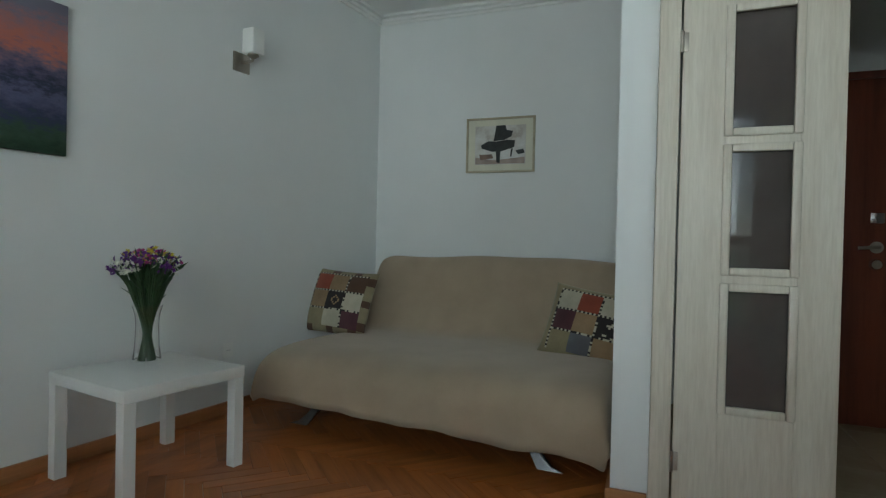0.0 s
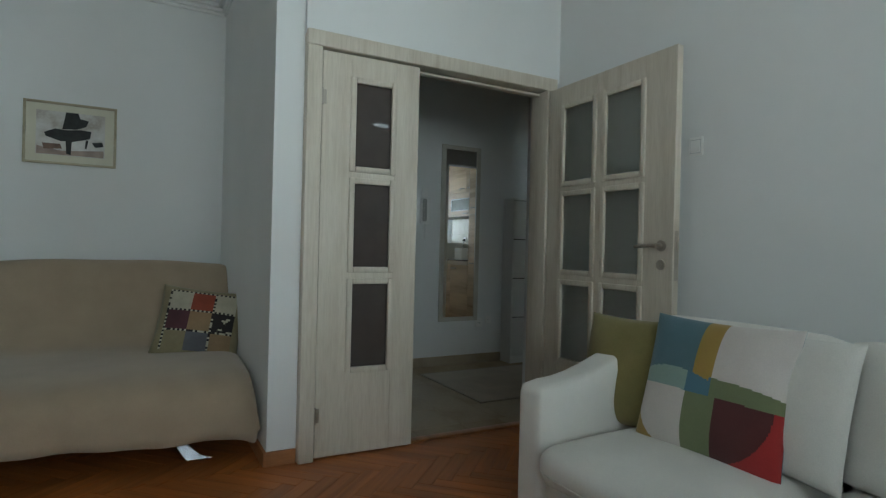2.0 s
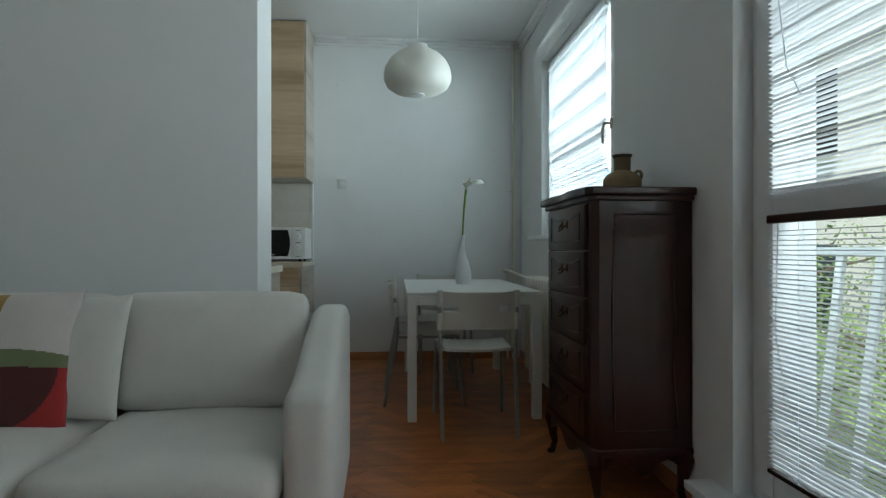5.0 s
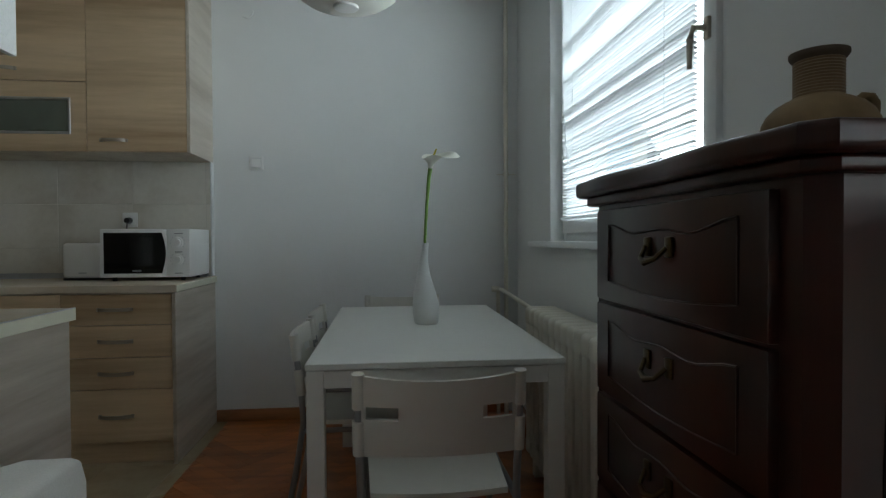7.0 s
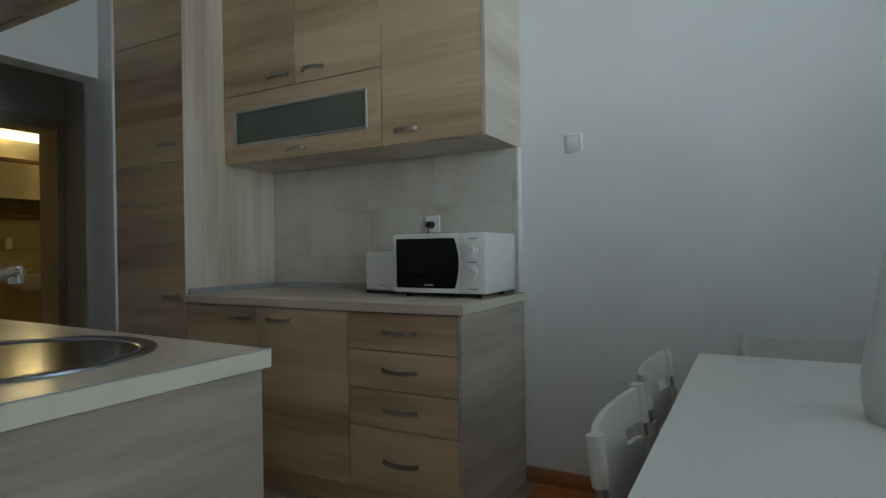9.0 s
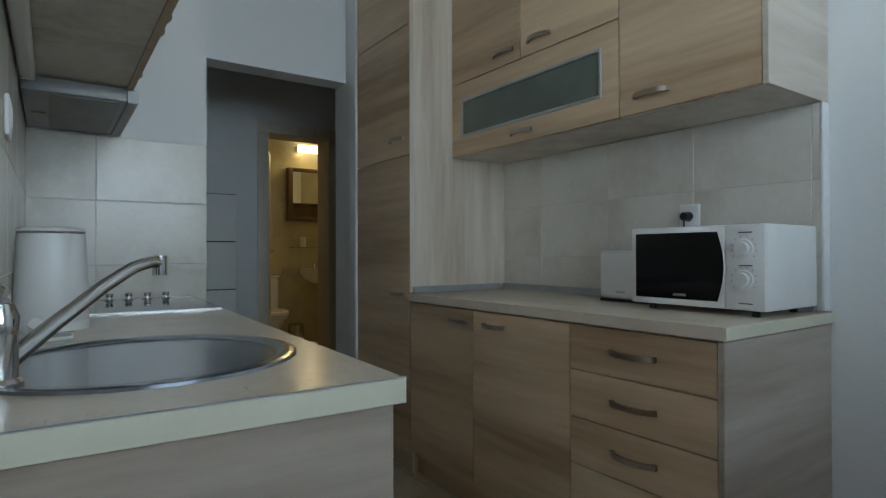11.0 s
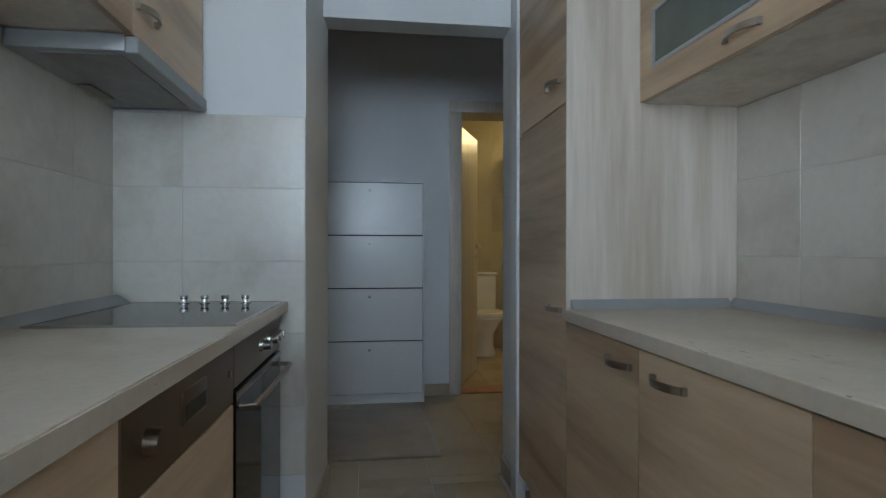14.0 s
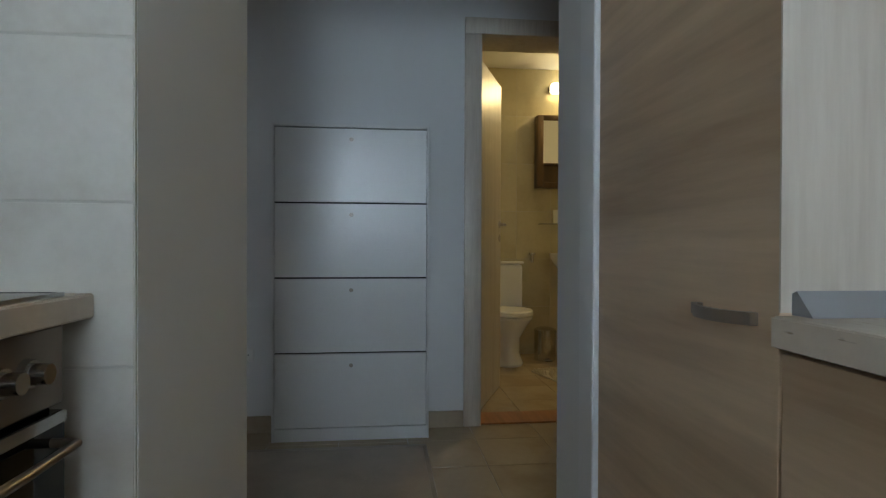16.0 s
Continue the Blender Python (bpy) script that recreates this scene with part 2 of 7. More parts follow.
def mesh_of(name, bm, material, smooth=35):
    bmesh.ops.recalc_face_normals(bm, faces=bm.faces)
    me = bpy.data.meshes.new(name)
    bm.to_mesh(me)
    bm.free()
    for mat in material if isinstance(material, (list, tuple)) else [material]:
        me.materials.append(mat)
    if smooth:
        me.polygons.foreach_set("use_smooth", [True] * len(me.polygons))
        me.set_sharp_from_angle(angle=radians(smooth))
    return me


def part(name, bm, material, parent, label="", smooth=35):
    """Links a bmesh as one mesh object under a thing or under a part."""
    ob = new(name, mesh_of(name, bm, material, smooth))
    ob.parent = parent
    return tagged(ob, label) if label else ob


def slab(name, a, b, material, parent=None, bevel=0.002, label=""):
    bm = bmesh.new()
    box(bm, a, b, bevel, 1 if bevel < 0.004 else 2)
    return part(name, bm, material, parent, label)


def thing(name, label, category, m=None, group=""):
    ob = new(name)
    ob.empty_display_size = 0.05
    ob.matrix_basis = m or Matrix()
    return tagged(ob, label, category, group)


def setting(name, bm, material, label=""):
    return tagged(part(name, bm, material, None), label, "", "", "structure")


def wallbox(name, a, b, material=None, label="white painted plaster wall"):
    bm = bmesh.new()
    box(bm, a, b)
    return setting(name, bm, material or WALL, label)


# ---- structure ----
H = 2.85
HX = -1.77                   # hall west wall face
E0, N0 = 3.98, 3.97          # east and north wall faces
bm = bmesh.new()
box(bm, (-4.2, -3.2, -0.2), (4.3, 4.6, -0.012))
floor = setting("floor", bm, GROUT, "screed under parquet and tiles")
bm = bmesh.new()
box(bm, (-4.2, -3.2, H), (4.3, 4.6, H + 0.15))
setting("ceiling", bm, CEIL, "white painted ceiling")

# south wall and niche, a few degrees off square
SA = math.atan2(-0.125, 1)
bm = bmesh.new()
box(bm, (-0.6, -0.2, 0), (6.6, 0, H))
wall_south = setting("wall_south", bm, WALL, "white painted plaster wall")
wall_south.matrix_basis = pose(-1.83, -2.22, 0, 0, 0, math.degrees(SA))
wallbox("wall_niche_back", (-2.05, -2.5, 0), (-1.83, -0.2, H))
# column between the niche and the double door, and the wall behind it to the entrance
wallbox("wall_niche_side", (-2.05, -0.225, 0), (-0.03, -0.085, H))
wallbox("wall_over_door", (-0.13, -0.085, 2.10), (-0.005, 1.49, H))
wallbox("wall_partition", (-0.13, 1.49, 0), (2.235, 1.765, H))
wallbox("wall_partition_lining", (-0.13, 1.765, 0), (2.06, 1.80, H))
bm = bmesh.new()
vs = box(bm, (-0.31, 1.80, 0), (0.245, 2.456, H))
for v in vs:
    # the passage side runs a few degrees out of square
    if v.co.y > 2.4 and v.co.x < 0:
        v.co.y = 2.498
setting("wall_shaft", bm, WALL, "white painted plaster wall")
wallbox("wall_hall_return", (-0.31, 1.49, 0), (-0.13, 1.80, H))
wallbox("wall_lintel", (-0.305, 2.46, 2.085), (-0.165, 3.325, H))
wallbox("wall_kitchen_jamb", (-0.31, 3.325, 0), (-0.10, N0, H))
wallbox("wall_north", (-1.95, N0, 0), (4.2, N0 + 0.2, H))
wallbox("wall_entrance", (-2.05, -0.085, 0), (-1.70, 1.235, H))
wallbox("wall_hall_west_a", (-2.0, 1.235, 0), (HX, 3.37, H))
wallbox("wall_hall_west_b", (-2.0, 3.37, 2.085), (HX, 3.93, H))
# east wall with its two openings
KY0, KY1, KZ0, KZ1 = 1.765, 3.25, 1.085, 2.45
LY0, LY1, LZ0, LZ1 = -1.75, 0.73, 0.15, 2.50
wallbox("wall_east_a", (E0, KY1, 0), (4.28, N0, H))
wallbox("wall_east_b", (E0, KY0, 0), (4.28, KY1, KZ0))
wallbox("wall_east_c", (E0, KY0, KZ1), (4.28, KY1, H))
wallbox("wall_east_d", (E0, LY1, 0), (4.28, KY0, H))
wallbox("wall_east_e", (E0, LY0, LZ1), (4.28, LY1, H))
wallbox("wall_east_f", (E0, -3.2, 0), (4.28, LY0, H))
wallbox("wall_east_g", (E0, LY0, 0), (4.28, LY1, LZ0))
# bathroom shell
wallbox("wall_bath_west", (-3.85, 2.9, 0), (-3.70, 5.2, H), BTILE, "beige tiled bathroom wall")
wallbox("wall_bath_south", (-3.70, 2.95, 0), (-2.0, 3.10, H), BTILE, "beige tiled bathroom wall")
wallbox("wall_bath_north", (-3.70, 4.95, 0), (-2.0, 5.10, H), BTILE, "beige tiled bathroom wall")
wallbox("wall_bath_east", (-2.0, 3.93, 0), (HX, 5.1, H))
bm = bmesh.new()
box(bm, (-3.85, 2.9, 2.52), (-2.0, 5.1, 2.60))
setting("ceiling_bath", bm, CEIL, "white bathroom ceiling")

# ---- living room: fixed parts ----
def skirting(name, a, b, h=0.07, d=0.018, material=None, label="varnished oak skirting board"):
    """A skirting board from a to b on the floor, its back on the line, proud to the left of the way."""
    a, b = Vector((*a, 0)), Vector((*b, 0))
    w = b - a
    bm = bmesh.new()
    box(bm, (0, 0, 0.0), (w.length, d, h), 0.004)
    ob = setting(name, bm, material or SKIRT, label)
    ob.matrix_basis = Matrix.Translation(a) @ Matrix.Rotation(math.atan2(w.y, w.x), 4, "Z")
    return ob


skirting("baseboard_south", (-1.83, -2.22), (3.96, -2.944))
skirting("baseboard_niche", (-1.83, -0.225), (-1.83, -2.2))
skirting("baseboard_column_side", (-0.012, -0.225), (-1.81, -0.225)).matrix_basis = pose(-1.81, -0.243, 0, 0, 0, 0)
skirting("baseboard_column", (-0.03, -0.087), (-0.03, -0.243)).matrix_basis = pose(-0.012, -0.243, 0, 0, 0, 90)
skirting("baseboard_partition", (2.235, 1.49), (0.0, 1.49)).matrix_basis = pose(0.02, 1.472, 0, 0, 0, 0)
skirting("baseboard_north", (2.14, 3.97), (3.93, 3.97)).matrix_basis = pose(2.125, 3.952, 0, 0, 0, 0)
skirting("baseboard_east", (3.96, 0.93), (3.96, 3.95)).matrix_basis = pose(3.98, 0.94, 0, 0, 0, 90)


def cornice(name, a, b):
    """A plaster cove moulding with two steps, along a to b under the ceiling, proud to the left."""
    a, b = Vector((*a, 0)), Vector((*b, 0))
    w = b - a
    bm = bmesh.new()
    box(bm, (0, 0, H - 0.075), (w.length, 0.016, H - 0.052), 0.003)
    box(bm, (0, 0, H - 0.052), (w.length, 0.032, H - 0.026), 0.006)
    box(bm, (0, 0, H - 0.026), (w.length, 0.062, H - 0.001), 0.006)
    ob = setting(name, bm, CEIL, "white moulded plaster cornice")
    ob.matrix_basis = Matrix.Translation(a) @ Matrix.Rotation(math.atan2(w.y, w.x), 4, "Z")


cornice("cornice_south", (-1.83, -2.22), (3.96, -2.944))
cornice("cornice_niche", (-1.83, -0.225), (-1.83, -2.2))
cornice("cornice_side", (-0.03, -0.225), (-1.83, -0.225))
cornice("cornice_door", (-0.005, 1.49), (-0.005, -0.085))
cornice("cornice_partition", (2.235, 1.49), (-0.005, 1.49))
cornice("cornice_east", (3.98, -2.9), (3.98, 3.97))
cornice("cornice_north", (3.96, 3.97), (2.14, 3.97))

# double door: casing, narrow fixed leaf, wide open leaf
def casing(name, y0, y1, top, x0, x1, w, parent_label, flip=1):
    ob = thing(name, parent_label, "door frame")
    ob["kind"] = "structure"
    for nm, a, b in (("jamb", (x0, y0 - w, 0), (x1, y0, top)), ("jamb", (x0, y1, 0), (x1, y1 + w, top)), ("head", (x0, y0 - w, top), (x1, y1 + w, top + w))):
        bm = bmesh.new()
        box(bm, a, b, 0.006, 3)
        part(nm, bm, DOORWOOD, ob)
    return ob


frame_living = casing("door_frame_living", -0.008, 1.385, 2.040, -0.145, 0.018, 0.076, "pale ash veneer door casing of a double door")
slab("stop", (-0.10, -0.008, 2.02), (-0.06, 1.385, 2.034), DOORWOOD, frame_living)
slab("threshold", (-0.09, -0.008, -0.002), (-0.03, 1.385, 0.012), SKIRT, frame_living, 0.004, "varnished oak threshold strip")


def moulded_pane(ob, x0, x1, z0, z1, y0, y1, material, bead=0.024):
    """A glass pane with bevelled beading on both faces; the leaf lies along local x, its thickness y0 to y1."""
    slab("pane", (x0 + 0.012, (y0 + y1) / 2 - 0.004, z0 + 0.012), (x1 - 0.012, (y0 + y1) / 2 + 0.004, z1 - 0.012), material, ob, 0)
    bm = bmesh.new()
    for s0, s1 in ((y0 - 0.010, y0 + 0.010), (y1 - 0.010, y1 + 0.010)):
        box(bm, (x0 - 0.006, s0, z0 - 0.006), (x0 + bead, s1, z1 + 0.006), 0.006)
        box(bm, (x1 - bead, s0, z0 - 0.006), (x1 + 0.006, s1, z1 + 0.006), 0.006)
        box(bm, (x0 + bead, s0, z0 - 0.006), (x1 - bead, s1, z0 + bead), 0.006)
        box(bm, (x0 + bead, s0, z1 - bead), (x1 - bead, s1, z1 + 0.006), 0.006)
    part("beading", bm, DOORWOOD, ob)


def leaf(name, label, width, columns, rows, material, m, x_edge):
    """A door leaf along local x with a grid of panes. columns, rows: the spans of the openings."""
    ob = thing(name, label, "door", m)
    ob["kind"] = "structure"
    z1, t = 2.03, 0.04
    xs = [0] + [v for c in columns for v in c] + [width]
    bm = bmesh.new()
    for a, b in zip(xs[::2], xs[1::2]):
        box(bm, (a, 0, 0.01), (b, t, z1), 0.002, 1)
    part("stile", bm, DOORWOOD, ob)
    zs = [0.01] + [v for r in rows for v in r] + [z1]
    for a, b in zip(zs[::2], zs[1::2]):
        bm = bmesh.new()
        for c in columns:
            box(bm, (c[0], 0.0005, a), (c[1], t - 0.0005, b))
        part("rail", bm, DOORWOOD, ob)
    for c in columns:
        for r in rows:
            moulded_pane(ob, c[0], c[1], r[0], r[1], 0, t, material)
    return ob


ROWS3 = ((0.425, 0.895), (0.935, 1.405), (1.445, 1.915))
leaf_fixed = leaf("door_1", "narrow closed ash door leaf with three smoked panes", 0.525, ((0.152, 0.392),), ROWS3, DARKPANE,
                  pose(-0.008, 0.0, 0, 0, 0, 88.5) , 0)
for z in (0.22, 1.80):
    bm = bmesh.new()
    cyl(bm, (-0.004, -0.008, z - 0.04), (-0.004, -0.008, z + 0.04), 0.008)
    box(bm, (-0.004, -0.006, z - 0.035), (0.02, -0.001, z + 0.035), 0.001)
    part("hinge", bm, NICKEL, leaf_fixed, "satin nickel hinge")
leaf_open = leaf("door_2", "wide ash door leaf with six frosted panes standing open", 0.935, ((0.125, 0.41), (0.465, 0.752)), ROWS3, FROST,
                 pose(0.028, 1.392, 0, 0, 0, -1.2), 0)
bm = bmesh.new()
for s in (-1, 1):
    y = 0.02 + s * 0.024
    cyl(bm, (0.870, y, 1.10), (0.870, y + s * 0.035, 1.10), 0.011)
    tube(bm, [(0.870, y + s * 0.035, 1.10), (0.835, y + s * 0.042, 1.10), (0.745, y + s * 0.040, 1.095)], [0.010, 0.009, 0.008])
    cyl(bm, (0.870, y - s * 0.004, 1.10), (0.870, y + s * 0.004, 1.10), 0.026, None, 24)
    cyl(bm, (0.870, y - s * 0.004, 1.01), (0.870, y + s * 0.004, 1.01), 0.024, None, 24)
    cyl(bm, (0.870, y, 1.01), (0.870, y + s * 0.007, 1.01), 0.009)
part("door_handle", bm, NICKEL, leaf_open, "satin nickel lever handle with key rosette")
slab("strike_plate", (0.9355, 0.008, 0.94), (0.9375, 0.032, 1.17), NICKEL, leaf_open, 0)
slab("latch", (0.9375, 0.013, 1.08), (0.945, 0.027, 1.12), NICKEL, leaf_open, 0.001)


def wall_plate(name, label, category, m, w, h, d=0.009, rocker=True, holes=False):
    """A plate on a wall: local x along the wall, y out of it."""
    ob = thing(name, label, category, m)
    bm = bmesh.new()
    box(bm, (-w / 2, 0, -h / 2), (w / 2, d, h / 2), 0.004)
    part("plate", bm, PLASTIC, ob)
    slab("plate_joint", (-w * 0.37, d - 0.001, -h * 0.37), (w * 0.37, d + 0.0006, h * 0.37), ALU if rocker else PLASTIC, ob, 0)
    if rocker:
        bm = bmesh.new()
        box(bm, (-w * 0.34, d - 0.001, -h * 0.34), (w * 0.34, d + 0.004, h * 0.34), 0.003)
        part("rocker", bm, PLASTIC, ob)
    if holes:
        bm = bmesh.new()
        lathe(bm, [(0.022, 0.0), (0.024, 0.003), (0.020, 0.003), (0.018, -0.004)], 24)
        bmesh.ops.rotate(bm, matrix=Matrix.Rotation(radians(-90), 3, "X"), verts=bm.verts)
        bmesh.ops.translate(bm, vec=(0, d, 0), verts=bm.verts)
        part("socket_ring", bm, PLASTIC, ob)
        bm = bmesh.new()
        for s in (-0.0095, 0.0095):
            cyl(bm, (s, d - 0.004, 0), (s, d + 0.0008, 0), 0.003, None, 8)
        part("socket_holes", bm, BLACK, ob)
    return ob


SROT = math.degrees(SA)
def on_south(x, z, off=0.0):
    """A pose on the south wall's face at the given x."""
    return pose(x, -2.22 - 0.125 * (x + 1.83) + off, z, 0, 0, SROT)


wall_plate("light_switch", "white plastic light switch on the partition", "switch", pose(0.985, 1.49, 1.565, 0, 0, 180), 0.075, 0.085)
wall_plate("light_switch", "white plastic rocker switch on the dining wall", "switch", pose(2.372, N0, 1.56, 0, 0, 180), 0.082, 0.082, 0.014)
wall_plate("wall_socket", "white plastic wall socket above the skirting", "socket", on_south(-0.34, 0.37), 0.075, 0.085, rocker=False, holes=True)
bm = bmesh.new()
cyl(bm, (0.9, 1.49, 2.44), (0.9, 1.478, 2.44), 0.038, None, 32)
tagged(part("junction_cover", bm, WALL, None), "round white blanking cover painted like the wall", "wall cover")

# wall sconce
sconce = thing("wall_lamp", "square nickel wall lamp with a white glass shade, unlit", "wall lamp", on_south(-0.40, 2.06))
bm = bmesh.new()
box(bm, (-0.06, 0, -0.055), (0.06, 0.012, 0.055), 0.003)
part("back_plate", bm, NICKEL, sconce)
bm = bmesh.new()
tube(bm, [(0, 0.01, 0), (-0.005, 0.05, 0), (-0.01, 0.085, 0.005), (-0.01, 0.09, 0.02)], 0.009)
lathe(bm, [(0.010, 0.015), (0.034, 0.032), (0.032, 0.040), (0.012, 0.044)], 24, -0.01, 0.09)
part("arm", bm, NICKEL, sconce)
bm = bmesh.new()
box(bm, (-0.055, 0.045, 0.04), (0.035, 0.135, 0.185), 0.008, 3)
part("shade", bm, plain("opal_glass", (0.86, 0.86, 0.83), 0.3, relief=0), sconce, "white opal glass shade")

copy_thing(sconce, pose(3.98, 1.45, 2.26, 0, 0, 90))
bm = bmesh.new()
cyl(bm, (2.326, N0, 2.466), (2.326, N0 - 0.012, 2.466), 0.038, None, 32)
tagged(part("junction_cover", bm, WALL, None), "round white blanking cover painted like the dining wall", "wall cover")

# ---- pictures ----
def flat(name, a, b, material, parent):
    return slab(name, a, b, material, parent, 0)


piano = thing("framed_picture", "framed print of a black grand piano in a pale wood frame", "picture", pose(-1.83, -1.19, 1.77, 0, 0, -90))
W2, H2 = 0.265, 0.207
FRAMEW = wood("pale_frame", (0.50, 0.45, 0.32), (0.38, 0.33, 0.22), "X", 0.4)
bm = bmesh.new()
for a, b in (((-W2, 0, -H2), (-W2 + 0.016, 0.022, H2)), ((W2 - 0.016, 0, -H2), (W2, 0.022, H2)), ((-W2 + 0.016, 0, -H2), (W2 - 0.016, 0.022, -H2 + 0.016)), ((-W2 + 0.016, 0, H2 - 0.016), (W2 - 0.016, 0.022, H2))):
    box(bm, a, b, 0.003)
part("picture_frame", bm, FRAMEW, piano)
flat("mount", (-W2 + 0.016, 0.002, -H2 + 0.016), (W2 - 0.016, 0.010, H2 - 0.016), plain("mount_card", (0.66, 0.64, 0.52), 0.8), piano)
m, n, l, b = nodes_of("print_ground")
v = coords(n, l)
l.new(ramp(n, l, noise_tex(n, l, v, 7, 5, 0.65), [(0.3, (0.36, 0.30, 0.25)), (0.48, (0.58, 0.56, 0.52)), (0.7, (0.74, 0.74, 0.72))]), b.inputs["Base Color"])
b.inputs["Roughness"].default_value = 0.6
flat("print", (-0.195, 0.011, -0.145), (0.195, 0.014, 0.145), m, piano)
INK = plain("black_ink", (0.022, 0.024, 0.024), 0.6, vary=0.4, scale=20)
INKB = plain("brown_ink", (0.20, 0.13, 0.10), 0.7, vary=0.4, scale=16)


def flat_shape(name, pts, y, material, parent, t=0.002):
    bm = bmesh.new()
    f = bm.faces.new([bm.verts.new((x, y, z)) for x, z in pts])
    r = bmesh.ops.extrude_face_region(bm, geom=[f])
    bmesh.ops.translate(bm, vec=(0, t, 0), verts=[g for g in r["geom"] if isinstance(g, bmesh.types.BMVert)])
    part(name, bm, material, parent)


# local x runs to the viewer's left, as the picture faces the room
flat_shape("piano_lid", [(0.05, 0.03), (0.03, 0.145), (-0.04, 0.145), (-0.05, 0.11), (-0.10, 0.10), (-0.085, 0.06), (-0.03, 0.035)], 0.0145, INK, piano)
flat_shape("piano_body", [(0.15, 0.0), (0.14, -0.025), (0.06, -0.05), (-0.01, -0.05), (-0.11, -0.02), (-0.115, 0.03), (-0.05, 0.035), (0.03, 0.025), (0.09, 0.03)], 0.0148, INK, piano)
flat_shape("piano_leg", [(0.03, -0.05), (0.025, -0.13), (0.0, -0.14), (-0.005, -0.05)], 0.0146, INK, piano)
flat_shape("piano_stool", [(0.16, -0.07), (0.15, -0.11), (0.05, -0.10), (0.06, -0.07)], 0.0145, INKB, piano)
flat_shape("piano_leg", [(-0.085, -0.03), (-0.08, -0.09), (-0.09, -0.09), (-0.10, -0.03)], 0.0146, INK, piano)
flat_shape("dark_patch", [(-0.12, -0.045), (-0.18, -0.035), (-0.19, -0.065), (-0.14, -0.075)], 0.0145, INK, piano)
flat_shape("floor_wash", [(0.19, -0.142), (0.19, -0.09), (0.05, -0.115), (-0.19, -0.095), (-0.19, -0.142)], 0.0142, plain("wash", (0.36, 0.28, 0.24), 0.7, vary=0.3, scale=12), piano, 0.0008)

painting = thing("painting", "unframed oil landscape with a red evening sky", "painting", on_south(1.02, 1.69))
m, n, l, b = nodes_of("oil_paint")
tc = n.new("ShaderNodeTexCoord")
sep = n.new("ShaderNodeSeparateXYZ")
l.new(tc.outputs["Object"], sep.inputs[0])
v = coords(n, l, (4, 1, 9))
ns = noise_tex(n, l, v, 3.5, 6, 0.7)
ma = n.new("ShaderNodeMath")
ma.operation = "MULTIPLY_ADD"
ma.inputs[1].default_value = 0.42
l.new(ns, ma.inputs[0])
mr = n.new("ShaderNodeMapRange")
mr.inputs["From Min"].default_value, mr.inputs["From Max"].default_value = -0.33, 0.33
mr.inputs["To Min"].default_value, mr.inputs["To Max"].default_value = -0.14, 0.82
l.new(sep.outputs[2], mr.inputs[0])
l.new(mr.outputs[0], ma.inputs[2])
l.new(ramp(n, l, ma.outputs[0], [(0.05, (0.02, 0.05, 0.03)), (0.2, (0.05, 0.10, 0.06)), (0.3, (0.04, 0.05, 0.12)), (0.42, (0.12, 0.12, 0.22)), (0.5, (0.02, 0.025, 0.06)), (0.58, (0.10, 0.09, 0.17)), (0.64, (0.22, 0.14, 0.20)), (0.72, (0.52, 0.17, 0.12)), (0.82, (0.40, 0.18, 0.18)), (0.95, (0.20, 0.19, 0.26))]), b.inputs["Base Color"])
b.inputs["Roughness"].default_value = 0.45
bump(n, l, b, ns, 0.5, 0.004)
bm = bmesh.new()
box(bm, (-0.45, 0.004, -0.325), (0.45, 0.03, 0.325), 0.003)
part("canvas", bm, m, painting)

# ---- side table with flowers ----
def lack_table(name, label, m, size=0.55, height=0.45):
    ob = thing(name, label, "table", m)
    h = size / 2
    bm = bmesh.new()
    box(bm, (-h, -h, height - 0.05), (h, h, height), 0.0025)
    part("tabletop", bm, WHITE, ob)
    for sx in (-1, 1):
        for sy in (-1, 1):
            bm = bmesh.new()
            box(bm, (sx * (h - 0.001) - (0.05 if sx > 0 else 0), sy * (h - 0.001) - (0.05 if sy > 0 else 0), 0), (sx * (h - 0.001) + (0.05 if sx < 0 else 0), sy * (h - 0.001) + (0.05 if sy < 0 else 0), height - 0.05), 0.002, 1)
            part("leg", bm, WHITE, ob)
    return ob


lack_table("side_table", "square white lacquered side table beside the sofa bed", pose(0.450, -2.125, 0, 0, 0, -10))
lack_table("coffee_table", "square white lacquered coffee table before the sofa", pose(1.855, -0.315, 0, 0, 0, -2))

VX, VY = 0.435, -2.165
vase = thing("flower_vase", "clear glass vase flared at foot and rim", "vase", pose(VX, VY, 0.45))
bm = bmesh.new()
lathe(bm, [(0.0, 0.0), (0.062, 0.0), (0.064, 0.006), (0.058, 0.03), (0.050, 0.10), (0.047, 0.18), (0.050, 0.23), (0.062, 0.27), (0.059, 0.27), (0.047, 0.23), (0.044, 0.18), (0.047, 0.10), (0.052, 0.035), (0.0, 0.022)], 40)
vg = part("glass_body", bm, CLEAR, vase)
vg.visible_shadow = False
STEM = plain("stem_green", (0.03, 0.07, 0.025), 0.5, vary=0.25, scale=30)
LEAF = plain("leaf_green", (0.035, 0.085, 0.03), 0.5, vary=0.35, scale=25)
PETALS = [plain("petal_" + nm, c, 0.6, vary=0.25, scale=60) for nm, c in (("violet", (0.16, 0.03, 0.26)), ("pink", (0.42, 0.05, 0.22)), ("white", (0.72, 0.72, 0.62)), ("yellow", (0.60, 0.50, 0.04)), ("purple", (0.10, 0.02, 0.20)))]
bouquet = thing("bouquet", "mixed bouquet of violet, pink, white and yellow flowers", "flowers", pose(VX, VY, 0.45))
rnd = random.Random(3)
stems = bmesh.new()
heads = []
